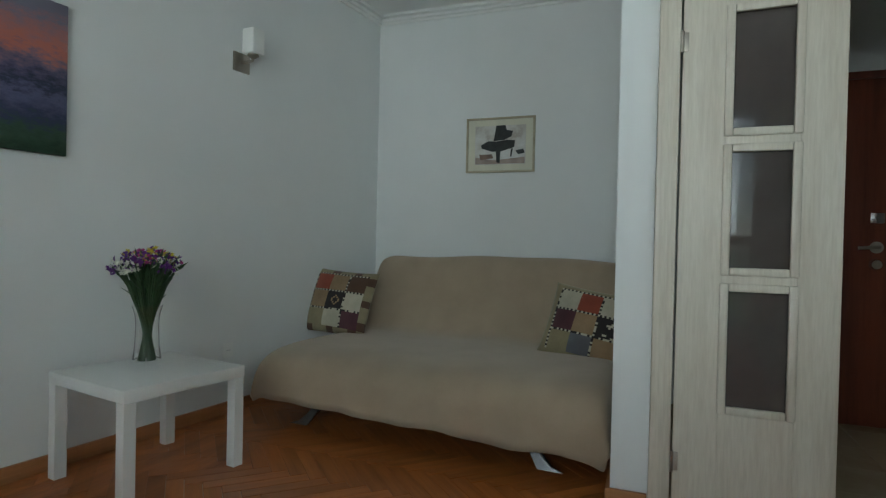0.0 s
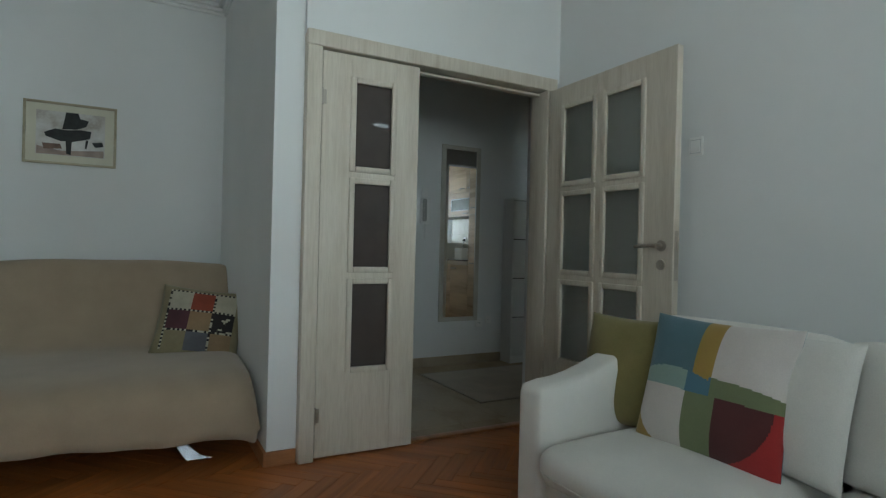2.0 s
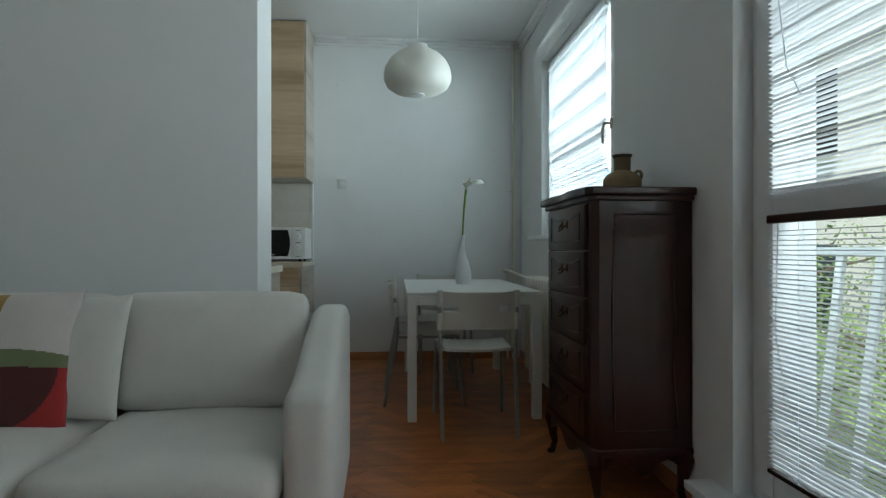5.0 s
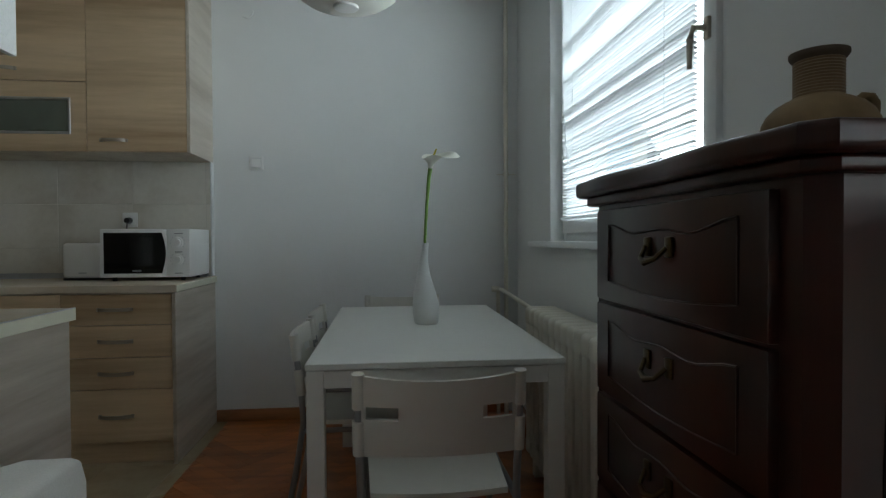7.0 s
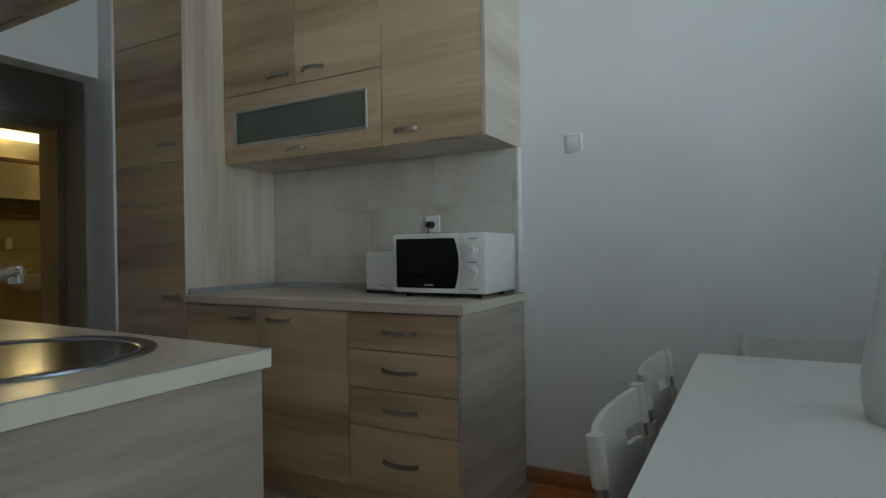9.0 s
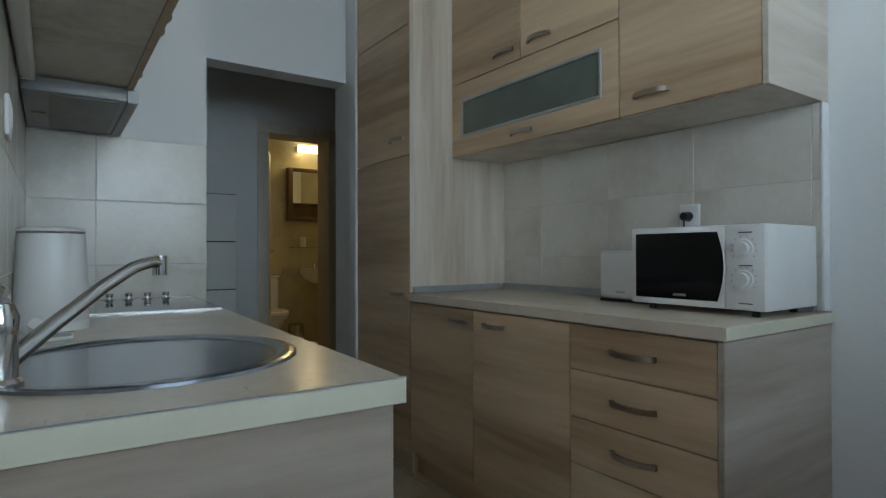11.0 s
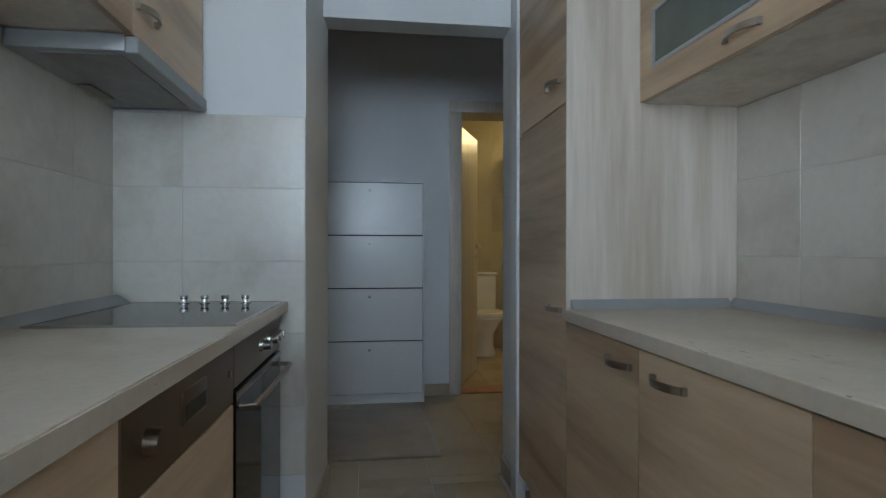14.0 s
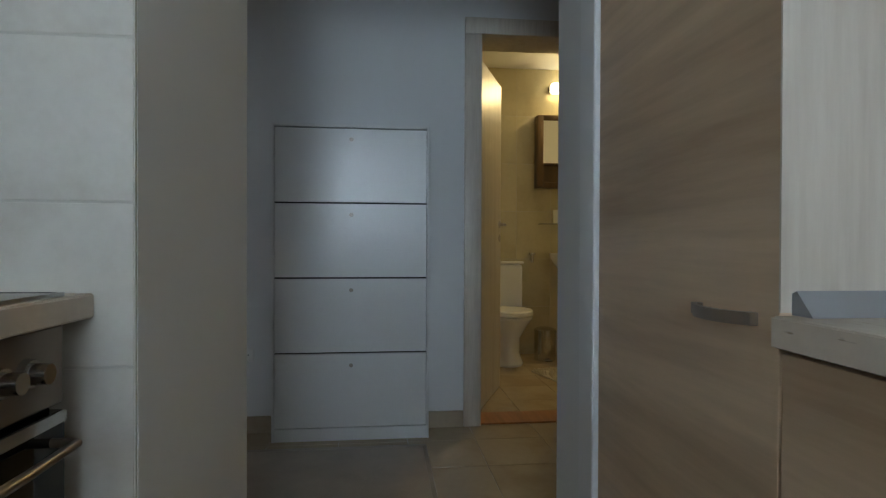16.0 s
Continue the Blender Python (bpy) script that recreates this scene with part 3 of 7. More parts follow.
for k in range(95):
    a, rr = rnd.uniform(0, 2 * math.pi), 0.130 * math.sqrt(rnd.uniform(0.02, 1))
    hx, hy, hz = rr * math.cos(a), rr * math.sin(a), 0.49 - 0.06 * (rr / 0.145) ** 2 + rnd.uniform(-0.02, 0.02)
    heads.append((hx, hy, hz))
    fx, fy = 0.035 * math.cos(a + 2.2), 0.035 * math.sin(a + 2.2)
    gx, gy = 0.040 * math.cos(a) * rr / 0.145, 0.040 * math.sin(a) * rr / 0.145
    tube(stems, [(fx, fy, 0.03), (gx, gy, 0.24), (hx * 0.62, hy * 0.62, 0.36), (hx, hy, hz)], 0.0032, 5)
part("stem_bundle", stems, STEM, bouquet)
leaves = bmesh.new()
for k in range(320):
    hx, hy, hz = rnd.choice(heads)
    t = rnd.uniform(0.1, 0.85)
    p = Vector((hx * t * 0.95, hy * t * 0.95, 0.25 + (hz - 0.25) * t))
    d = Vector((hx + rnd.uniform(-0.08, 0.08), hy + rnd.uniform(-0.08, 0.08), 0.16)).normalized()
    s = d.cross(Vector((rnd.uniform(-1, 1), rnd.uniform(-1, 1), 0.3))).normalized()
    ln, wd = rnd.uniform(0.05, 0.10), rnd.uniform(0.006, 0.012)
    q = [leaves.verts.new(c) for c in (p, p + d * ln * 0.5 + s * wd, p + d * ln, p + d * ln * 0.5 - s * wd)]
    leaves.faces.new(q)
part("foliage", leaves, LEAF, bouquet)
blooms = [bmesh.new() for _ in PETALS]
for k, (hx, hy, hz) in enumerate(heads):
    kind = rnd.choice((0, 0, 1, 2, 2, 3, 4, 4))
    b2 = blooms[kind]
    for j in range(9):
        c = Vector((hx, hy, hz)) + Vector([rnd.uniform(-0.022, 0.022) for _ in range(3)])
        ax = Vector([rnd.uniform(-1, 1) for _ in range(2)] + [rnd.uniform(0.2, 1)]).normalized()
        u = ax.cross(Vector((0.3, 0.8, 0.1))).normalized()
        w = ax.cross(u)
        r0 = rnd.uniform(0.008, 0.015)
        cen = b2.verts.new(c - ax * 0.004)
        ring = [b2.verts.new(c + r0 * (1 if i % 2 else 0.55) * (math.cos(i * math.pi / 5) * u + math.sin(i * math.pi / 5) * w)) for i in range(10)]
        for i in range(10):
            b2.faces.new((cen, ring[i], ring[(i + 1) % 10]))
for b2, mat in zip(blooms, PETALS):
    tagged(part("blossom_cluster", b2, mat, bouquet), kind="stuff")

# ---- sofa bed ----
THROW = fabric("beige_throw", (0.42, 0.325, 0.23), 700, 0.06)
bed = thing("sofa_bed", "click-clack sofa bed under a beige throw on chrome feet", "sofa bed", pose(-0.28, -1.20, 0, 0, 0, -3.5))
prof = [(-1.50, 0.30), (-1.46, 0.70), (-1.415, 0.885), (-1.375, 0.925), (-1.31, 0.93), (-1.265, 0.90), (-1.22, 0.83), (-1.10, 0.62), (-0.99, 0.47), (-0.95, 0.425), (-0.88, 0.405), (-0.70, 0.41), (-0.45, 0.42), (-0.16, 0.425), (-0.02, 0.41), (0.07, 0.365), (0.105, 0.30), (0.112, 0.21), (0.118, 0.115)]
NY = 60
bm = bmesh.new()
grid = []
for j in range(NY + 1):
    s = j / NY
    y = -0.955 + 1.91 * s
    e = max(0.0, 1 - min(s, 1 - s) / 0.06)
    row = []
    for i, (x, z) in enumerate(prof):
        q = i / (len(prof) - 1)
        hang = max(0.0, (i - 13) / 5.0)
        zz = z + (0.022 if i == 18 else 0.008 if i == 17 else 0) * s - 0.045 * e * e + (0.012 * math.sin(y * 3.1 + 1) if 2 <= i <= 6 else 0) - (0.02 * s if i == 18 else 0)
        xx = x + hang * (0.012 * math.sin(y * 11 + 2 * q) + 0.010 * math.sin(y * 23 + 1)) - 0.03 * e * e * hang
        zz += 0.004 * math.sin(y * 9 + x * 7) + (0.05 * (1 - s) if i == 18 else 0.015 * (1 - s) if i == 17 else 0)
        row.append(bm.verts.new((xx, y, zz)))
    grid.append(row)
for a, b2 in zip(grid, grid[1:]):
    for i in range(len(prof) - 1):
        bm.faces.new((a[i], a[i + 1], b2[i + 1], b2[i]))
for row, sgn in ((grid[0], -1), (grid[-1], 1)):
    low = [bm.verts.new((v.co.x, v.co.y + sgn * (0.015 + 0.012 * math.sin(k * 1.7)), 0.13 + 0.02 * math.sin(k * 0.9) if 9 <= k else max(0.13, v.co.z - 0.30))) for k, v in enumerate(row)]
    for i in range(len(prof) - 1):
        bm.faces.new((row[i], row[i + 1], low[i + 1], low[i]))
throw = part("throw", bm, THROW, bed, "beige woven throw hanging over the front", 60)
md = throw.modifiers.new("cloth", "SUBSURF")
md.levels = md.render_levels = 1
md = throw.modifiers.new("thick", "SOLIDIFY")
md.thickness, md.offset = 0.008, -1
# seat and backrest are near-black: shade under the throw, put into colour
bm = bmesh.new()
box(bm, (-1.0, -0.90, 0.16), (-0.06, 0.90, 0.37), 0.04, 3)
part("seat", bm, SHADOWGAP, bed)
bm = bmesh.new()
vs = box(bm, (-0.08, -0.90, 0), (0.06, 0.90, 0.58), 0.04, 3)
bmesh.ops.rotate(bm, cent=(0, 0, 0), matrix=Matrix.Rotation(radians(-27), 3, "Y"), verts=bm.verts)
bmesh.ops.translate(bm, vec=(-1.12, 0, 0.33), verts=bm.verts)
part("backrest", bm, SHADOWGAP, bed)
for sg in (-1, 1):
    for x0 in (-0.06, -0.85):
        bm = bmesh.new()
        path = [(x0 - 0.03, sg * 0.545, 0.165), (x0, sg * 0.595, 0.115), (x0 + 0.025, sg * 0.635, 0.060), (x0 + 0.04, sg * 0.670, 0.022), (x0 + 0.05, sg * 0.705, 0.006)]
        rings = []
        for (px, py, pz), w, th in zip(path, (0.030, 0.028, 0.028, 0.038, 0.060), (0.020, 0.018, 0.015, 0.010, 0.006)):
            rings.append([bm.verts.new((px + o, py + sg * w * q, pz)) for o, q in ((th, -1), (th, 1), (-th, 1), (-th, -1))])
        for a, b2 in zip(rings, rings[1:]):
            for i in range(4):
                bm.faces.new((a[i], a[(i + 1) % 4], b2[(i + 1) % 4], b2[i]))
        bm.faces.new(rings[0][::-1])
        bm.faces.new(rings[-1])
        bmesh.ops.recalc_face_normals(bm, faces=list(bm.faces))
        bmesh.ops.bevel(bm, geom=list(bm.edges), offset=0.003, segments=2, affect="EDGES")
        part("foot", bm, plain("foot_metal", (0.20, 0.20, 0.21), 0.22, 1.0, vary=0.1), bed, "curved chrome foot")


def pillow(ob, w, h, t, pick, mats, cells=40, name="cover"):
    """A stuffed square cushion, local x across, z up, y through; pick gives each cell's material."""
    bm = bmesh.new()
    fr, bk = [], []
    for j in range(cells + 1):
        rf, rb = [], []
        for i in range(cells + 1):
            u, v = 2 * i / cells - 1, 2 * j / cells - 1
            full = max(0.0, (1 - abs(u) ** 2.6) * (1 - abs(v) ** 2.6)) ** 0.55
            pin = 1 - 0.055 * (1 - abs(v) ** 2) * abs(u) ** 3
            pin2 = 1 - 0.055 * (1 - abs(u) ** 2) * abs(v) ** 3
            wob = 0.006 * noise.noise((u * 2.2 + w, v * 2.2, h * 9))
            x, z = u * w / 2 * pin, v * h / 2 * pin2
            rf.append(bm.verts.new((x, -t / 2 * full - 0.001 + wob * full, z)))
            rb.append(bm.verts.new((x, t / 2 * full + 0.001 + wob * full, z)))
        fr.append(rf), bk.append(rb)
    for j in range(cells):
        for i in range(cells):
            f = bm.faces.new((fr[j][i], fr[j][i + 1], fr[j + 1][i + 1], fr[j + 1][i]))
            f.material_index = pick((i + 0.5) / cells, 1 - (j + 0.5) / cells)
            bm.faces.new((bk[j][i], bk[j + 1][i], bk[j + 1][i + 1], bk[j][i + 1]))
    edge = [(fr[0], bk[0]), (fr[-1], bk[-1]), ([r[0] for r in fr], [r[0] for r in bk]), ([r[-1] for r in fr], [r[-1] for r in bk])]
    for a, b2 in edge:
        for k in range(cells):
            bm.faces.new((a[k], a[k + 1], b2[k + 1], b2[k]))
    part(name, bm, mats, ob, "", 60)


PATCH = [fabric("patch_" + nm, c, 700, 0.25) for nm, c in (("khaki", (0.26, 0.22, 0.13)), ("black", (0.025, 0.02, 0.02)), ("rust", (0.30, 0.06, 0.03)), ("cream", (0.48, 0.44, 0.34)), ("brown", (0.10, 0.05, 0.03)), ("tan", (0.30, 0.20, 0.11)), ("plum", (0.09, 0.03, 0.04)), ("slate", (0.13, 0.13, 0.15)))]


def patchwork(table, seed):
    r = random.Random(seed)

    def pick(u, v):
        if u < 0.10 or u > 0.90 or v < 0.08 or v > 0.90:
            return 0 if (int(u * 9) + int(v * 9)) % 3 else 4 if seed == 1 else 0
        i, j = min(2, int((u - 0.10) / 0.267)), min(2, int((v - 0.08) / 0.274))
        fu, fv = ((u - 0.10) / 0.267) % 1, ((v - 0.08) / 0.274) % 1
        if fu < 0.07 or fv < 0.07:
            return 1 if int((u + v) * 40) % 2 else 3
        c = table[j][i]
        if c == 1 and seed == 1:
            d = abs(fu - 0.53) + abs(fv - 0.53)
            return 5 if 0.17 < d < 0.30 else 1
        if c == 1:
            return 3 if noise.noise((u * 14, v * 14, 2)) > 0.28 else 1
        return c
    return pick


pl = thing("patchwork_cushion", "brown and rust patchwork cushion leaning on the sofa bed", "cushion", pose(-1.09, -2.11, 0.60, -20, 0, 86) @ pose(0, 0, 0, 0, 3, 0), "patchwork cushions")
pillow(pl, 0.53, 0.46, 0.13, patchwork(((2, 5, 4), (5, 1, 3), (0, 3, 6)), 1), PATCH)
pr = thing("patchwork_cushion", "patchwork cushion with a black flower patch leaning on the sofa bed", "cushion", pose(-1.02, -0.435, 0.562, -24, 0, 80) @ pose(0, 0, 0, 0, 8, 0), "patchwork cushions")
pillow(pr, 0.50, 0.46, 0.13, patchwork(((3, 2, 3), (6, 5, 1), (0, 7, 5)), 2), PATCH)

# ---- white sofa ----
SOFAW = fabric("white_sofa_cover", (0.78, 0.755, 0.70), 900, 0.04)
sofa = thing("sofa", "two-seat white fabric sofa with loose cushions", "sofa", pose(1.815, 0.93, 0, 0, 0, 1.5))


def soft_box(bm, a, b, r, bulge=(0, 0, 0), seg=5, cut=8):
    """A box with round edges whose faces bulge a little."""
    vs0 = box(bm, a, b)
    es = list({e for v in vs0 for e in v.link_edges})
    bmesh.ops.subdivide_edges(bm, edges=es, cuts=cut, use_grid_fill=True)
    c = [(p + q) / 2 for p, q in zip(a, b)]
    h = [abs(q - p) / 2 for p, q in zip(a, b)]
    for v in bm.verts:
        if v.tag:
            continue
        n = [(v.co[k] - c[k]) / h[k] for k in range(3)]
        core = [max(-h[k] + r, min(h[k] - r, v.co[k] - c[k])) for k in range(3)]
        d = Vector([v.co[k] - c[k] - core[k] for k in range(3)])
        if d.length > 1e-9:
            d = d.normalized() * r
        p = [core[k] + d[k] for k in range(3)]
        for k in range(3):
            o = [abs(n[q]) for q in range(3) if q != k]
            p[k] += bulge[k] * n[k] * (1 - o[0] ** 2) * (1 - o[1] ** 2)
        v.co = Vector(c) + Vector(p)
        v.tag = True


for x0, x1 in ((-0.84, -0.69), (0.70, 0.845)):
    bm = bmesh.new()
    soft_box(bm, (x0, -0.42, 0.035), (x1, 0.53, 0.575), 0.042, (0.004, 0.004, 0.004), cut=12)
    for v in bm.verts:
        # the arms sweep up towards the back
        u = max(0.0, min(1.0, (v.co.y + 0.34) / 0.66))
        v.co.z += max(0.0, min(1.0, (v.co.z - 0.30) / 0.25)) * u * u * (3 - 2 * u) * 0.165
    part("armrest", bm, SOFAW, sofa, "", 60)
bm = bmesh.new()
soft_box(bm, (-0.70, -0.40, 0.05), (0.71, 0.34, 0.26), 0.03)
part("seat_frame", bm, SOFAW, sofa, "", 60)
bm = bmesh.new()
soft_box(bm, (-0.80, 0.26, 0.10), (0.80, 0.525, 0.71), 0.05)
part("backrest", bm, SOFAW, sofa, "", 60)
for x0, x1 in ((-0.688, 0.004), (0.004, 0.698)):
    bm = bmesh.new()
    soft_box(bm, (x0, -0.46, 0.235), (x1, 0.26, 0.385), 0.066, (0.006, 0.015, 0.028), cut=10)
    sc = part("seat_cushion", bm, SOFAW, sofa, "", 60)
    bm = bmesh.new()
    tube(bm, [(x0 + 0.03, -0.455, 0.295), (x0 + 0.10, -0.470, 0.295), ((x0 + x1) / 2, -0.478, 0.295), (x1 - 0.10, -0.470, 0.295), (x1 - 0.03, -0.455, 0.295)], 0.0022, 6)
    part("piping", bm, SOFAW, sc)
    bm = bmesh.new()
    soft_box(bm, (x0 + 0.005, -0.075, -0.21), (x1 - 0.005, 0.075, 0.215), 0.032, (0.004, 0.05, 0.010), cut=10)
    bmesh.ops.rotate(bm, cent=(0, 0, 0), matrix=Matrix.Rotation(radians(-14), 3, "X"), verts=bm.verts)
    bmesh.ops.translate(bm, vec=(0.0, 0.200, 0.595), verts=bm.verts)
    part("back_cushion", bm, SOFAW, sofa, "", 60)
for x in (-0.78, 0.78):
    for y in (-0.37, 0.46):
        bm = bmesh.new()
        cyl(bm, (x, y, 0), (x, y, 0.05), 0.02, 0.025)
        part("leg", bm, BLACK, sofa)

OLIVE = fabric("olive_velvet", (0.22, 0.185, 0.065), 500, 0.12)
og = thing("olive_cushion", "plain olive green cushion leaning in the sofa corner", "cushion", pose(1.125, 0.95, 0.590, -14, 0, 12))
pillow(og, 0.44, 0.44, 0.15, lambda u, v: 0, [OLIVE])
BLOCK = [fabric("block_" + nm, c, 800, 0.06) for nm, c in (("blue", (0.10, 0.19, 0.23)), ("ochre", (0.40, 0.26, 0.06)), ("white", (0.68, 0.62, 0.58)), ("aqua", (0.30, 0.42, 0.38)), ("steel", (0.09, 0.20, 0.28)), ("green", (0.20, 0.23, 0.12)), ("brown", (0.10, 0.025, 0.025)), ("red", (0.40, 0.03, 0.03)))]


def blocks(u, v):
    """Which cloth lies at u across and v down the cushion's face."""
    arc = 0.44 - 0.05 * math.sin(math.pi * min(1.0, u / 0.55)) if u < 0.55 else 0.42 + 0.05 * ((u - 0.55) / 0.45) ** 2
    if v < arc:
        return 0 if u < 0.43 else 1 if u < 0.57 else 2
    if v < 0.53 + 0.02 * u:
        return 3 if u < 0.40 else 4 if u < 0.57 else 5
    if u < 0.41:
        return 1 if (u - 0.45) ** 2 + (v - 0.55) ** 2 > 0.22 and u < 0.25 else 2
    if u < 0.61:
        return 5
    return 7 if (u - 0.52) ** 2 + (v - 0.56) ** 2 > 0.185 else 6


cb = thing("colour_block_cushion", "multicoloured colour-block cushion on the white sofa", "cushion", pose(1.495, 0.93, 0.60, -16, 0, 3))
pillow(cb, 0.53, 0.49, 0.15, blocks, BLOCK, 120)
wp = thing("white_cushion", "plain white cushion behind the colour-block cushion", "cushion", pose(1.675, 1.000, 0.605, -14, 0, -5))
pillow(wp, 0.46, 0.44, 0.13, lambda u, v: 0, [SOFAW])

# ---- remote and bowl on the coffee table ----
remote = thing("remote_control", "black remote control lying on the coffee table", "remote", pose(1.65, -0.150, 0.45, 0, 0, 62))
bm = bmesh.new()
box(bm, (-0.115, -0.024, 0), (0.115, 0.024, 0.02), 0.008, 3)
part("body", bm, BLACK, remote)
for k in range(8):
    for j in range(3):
        slab("button", (-0.09 + k * 0.022, -0.017 + j * 0.013, 0.0195), (-0.078 + k * 0.022, -0.009 + j * 0.013, 0.0225), RUBBER if (k, j) != (0, 1) else ALU, remote, 0.001)
BAMBOO = wood("bamboo", (0.50, 0.42, 0.22), (0.36, 0.28, 0.12), "X", 0.4, 2.0)
bowl = thing("bowl", "shallow spun bamboo bowl on the coffee table", "bowl", pose(1.83, -0.37, 0.45))
bm = bmesh.new()
lathe(bm, [(0.0, 0.0), (0.05, 0.0), (0.055, 0.006), (0.10, 0.016), (0.15, 0.036), (0.156, 0.039), (0.152, 0.041)], 56)
part("outer", bm, BAMBOO, bowl)
for k in range(9):
    r0 = 0.012 + k * 0.0155
    bm = bmesh.new()
    f = lambda r: 0.009 + max(0, r - 0.05) ** 1.15 * 0.42
    lathe(bm, [(r0, f(r0)), (r0 + 0.007, f(r0 + 0.007) + 0.002), (r0 + 0.0150, f(r0 + 0.015))], 56)
    part("ring", bm, BAMBOO, bowl)

# ---- dining: chest of drawers ----
chest = thing("chest_of_drawers", "tall dark mahogany chest with five drawers and cabriole legs", "chest")
CX0, CX1, CY0, CY1 = 3.588, 3.975, 0.985, 1.612


def plan_slab(bm, pts, z0, z1, bevel=0.0):
    """A board of the given plan outline between two heights."""
    f = bm.faces.new([bm.verts.new((x, y, z0)) for x, y in pts])
    r = bmesh.ops.extrude_face_region(bm, geom=[f])
    up = [g for g in r["geom"] if isinstance(g, bmesh.types.BMVert)]
    bmesh.ops.translate(bm, vec=(0, 0, z1 - z0), verts=up)
    bmesh.ops.recalc_face_normals(bm, faces=list(bm.faces))
    if bevel:
        es = [e for e in bm.edges if abs(e.verts[0].co.z - e.verts[1].co.z) < 1e-6]
        bmesh.ops.bevel(bm, geom=es, offset=bevel, segments=4, profile=0.6, affect="EDGES")


def chest_plan(o, swell=0.0):
    """Plan of the chest grown by o: canted front corners, front swelling in an S."""
    front = []
    for k in range(17):
        u = k / 16
        front.append((CX0 - o - swell * (0.5 - 0.5 * math.cos(4 * math.pi * u)), CY1 + o - 0.025 - u * (CY1 - CY0 + 2 * o - 0.05)))
    return [(CX1, CY0 - o), (CX1, CY1 + o), (CX0 - o + 0.025, CY1 + o)] + front + [(CX0 - o + 0.025, CY0 - o)]


bm = bmesh.new()
plan_slab(bm, chest_plan(0.0), 0.22, 1.166)
part("carcass", bm, MAHOG, chest)
bm = bmesh.new()
plan_slab(bm, chest_plan(0.036, 0.012), 1.182, 1.214, 0.010)
part("top", bm, MAHOG, chest, "moulded mahogany top")
bm = bmesh.new()
plan_slab(bm, chest_plan(0.018, 0.008), 1.164, 1.1825, 0.006)
part("top_moulding", bm, MAHOG, chest)
bm = bmesh.new()
plan_slab(bm, chest_plan(0.012), 0.20, 0.225, 0.006)
part("base_moulding", bm, MAHOG, chest)
BRASS = plain("dark_brass", (0.085, 0.06, 0.03), 0.35, 1.0, vary=0.2)


def wavy_loop(w, h, k=0.012, n=14):
    """Points of a panel outline whose long sides swell."""
    pts = []
    for i in range(n + 1):
        u = i / n
        pts.append((-w / 2 + w * u, h / 2 - k * math.sin(2 * math.pi * u) ** 2 - k * (1 - math.cos(2 * math.pi * u)) * 0.5))
    for i in range(n + 1):
        u = i / n
        pts.append((w / 2 - w * u, -h / 2 - k * math.sin(math.pi * u) + k * 0.6))
    return pts


for k in range(5):
    z0 = 0.245 + k * 0.183
    dr = part("drawer", (lambda q: (box(q, (CX0 - 0.014, CY0 + 0.060, z0), (CX0 + 0.02, CY1 - 0.050, z0 + 0.1765), 0.004), q)[1])(bmesh.new()), MAHOG, chest)
    bm = bmesh.new()
    loop = [(CX0 - 0.015, (CY0 + CY1) / 2 + u, z0 + 0.089 + v) for u, v in wavy_loop(0.40, 0.115)]
    tube(bm, loop + [loop[0]], 0.0018, 6)
    part("moulding", bm, MAHOG, dr)
    bm = bmesh.new()
    yc, zc = (CY0 + CY1) / 2, z0 + 0.095
    tube(bm, [(CX0 - 0.020, yc - 0.035, zc + 0.012), (CX0 - 0.034, yc - 0.024, zc - 0.006), (CX0 - 0.038, yc, zc - 0.012), (CX0 - 0.034, yc + 0.024, zc - 0.006), (CX0 - 0.020, yc + 0.035, zc + 0.012)], [0.004, 0.004, 0.006, 0.004, 0.004], 8)
    for s in (-0.035, 0.035):
        box(bm, (CX0 - 0.020, yc + s - 0.010, zc - 0.004), (CX0 - 0.013, yc + s + 0.010, zc + 0.028), 0.003)
    part("handle", bm, BRASS, dr, "aged brass drop handle")
bm = bmesh.new()
loop = [((CX0 + CX1) / 2 + 0.01 + v, CY0 - 0.001, 0.70 + u) for u, v in wavy_loop(0.82, 0.25, 0.010)]
tube(bm, loop + [loop[0]], 0.004, 6)
part("side_moulding", bm, MAHOG, chest)
for nm, axis, a, b2 in (("apron", 0, (CX0, CY0 + 0.002), (CX1, CY0 + 0.022)), ("apron", 1, (CX0 + 0.002, CY0), (CX0 + 0.022, CY1))):
    bm = bmesh.new()
    n = 16
    top, low = [], []
    for i in range(n + 1):
        u = i / n
        z = 0.15 - 0.03 * math.cos(4 * math.pi * u) + 0.03 * (1 if u in (0, 1) else 0)
        p = (a[0] + (b2[0] - a[0]) * u, a[1]) if axis == 0 else (a[0], a[1] + (b2[1] - a[1]) * u)
        top.append(bm.verts.new((*p, 0.205)))
        low.append(bm.verts.new((*p, z)))
    fs = [bm.faces.new((top[i], top[i + 1], low[i + 1], low[i])) for i in range(n)]
    r = bmesh.ops.extrude_face_region(bm, geom=fs)
    bmesh.ops.translate(bm, vec=(0, 0.02, 0) if axis == 0 else (0.02, 0, 0), verts=[g for g in r["geom"] if isinstance(g, bmesh.types.BMVert)])
    part(nm, bm, MAHOG, chest)
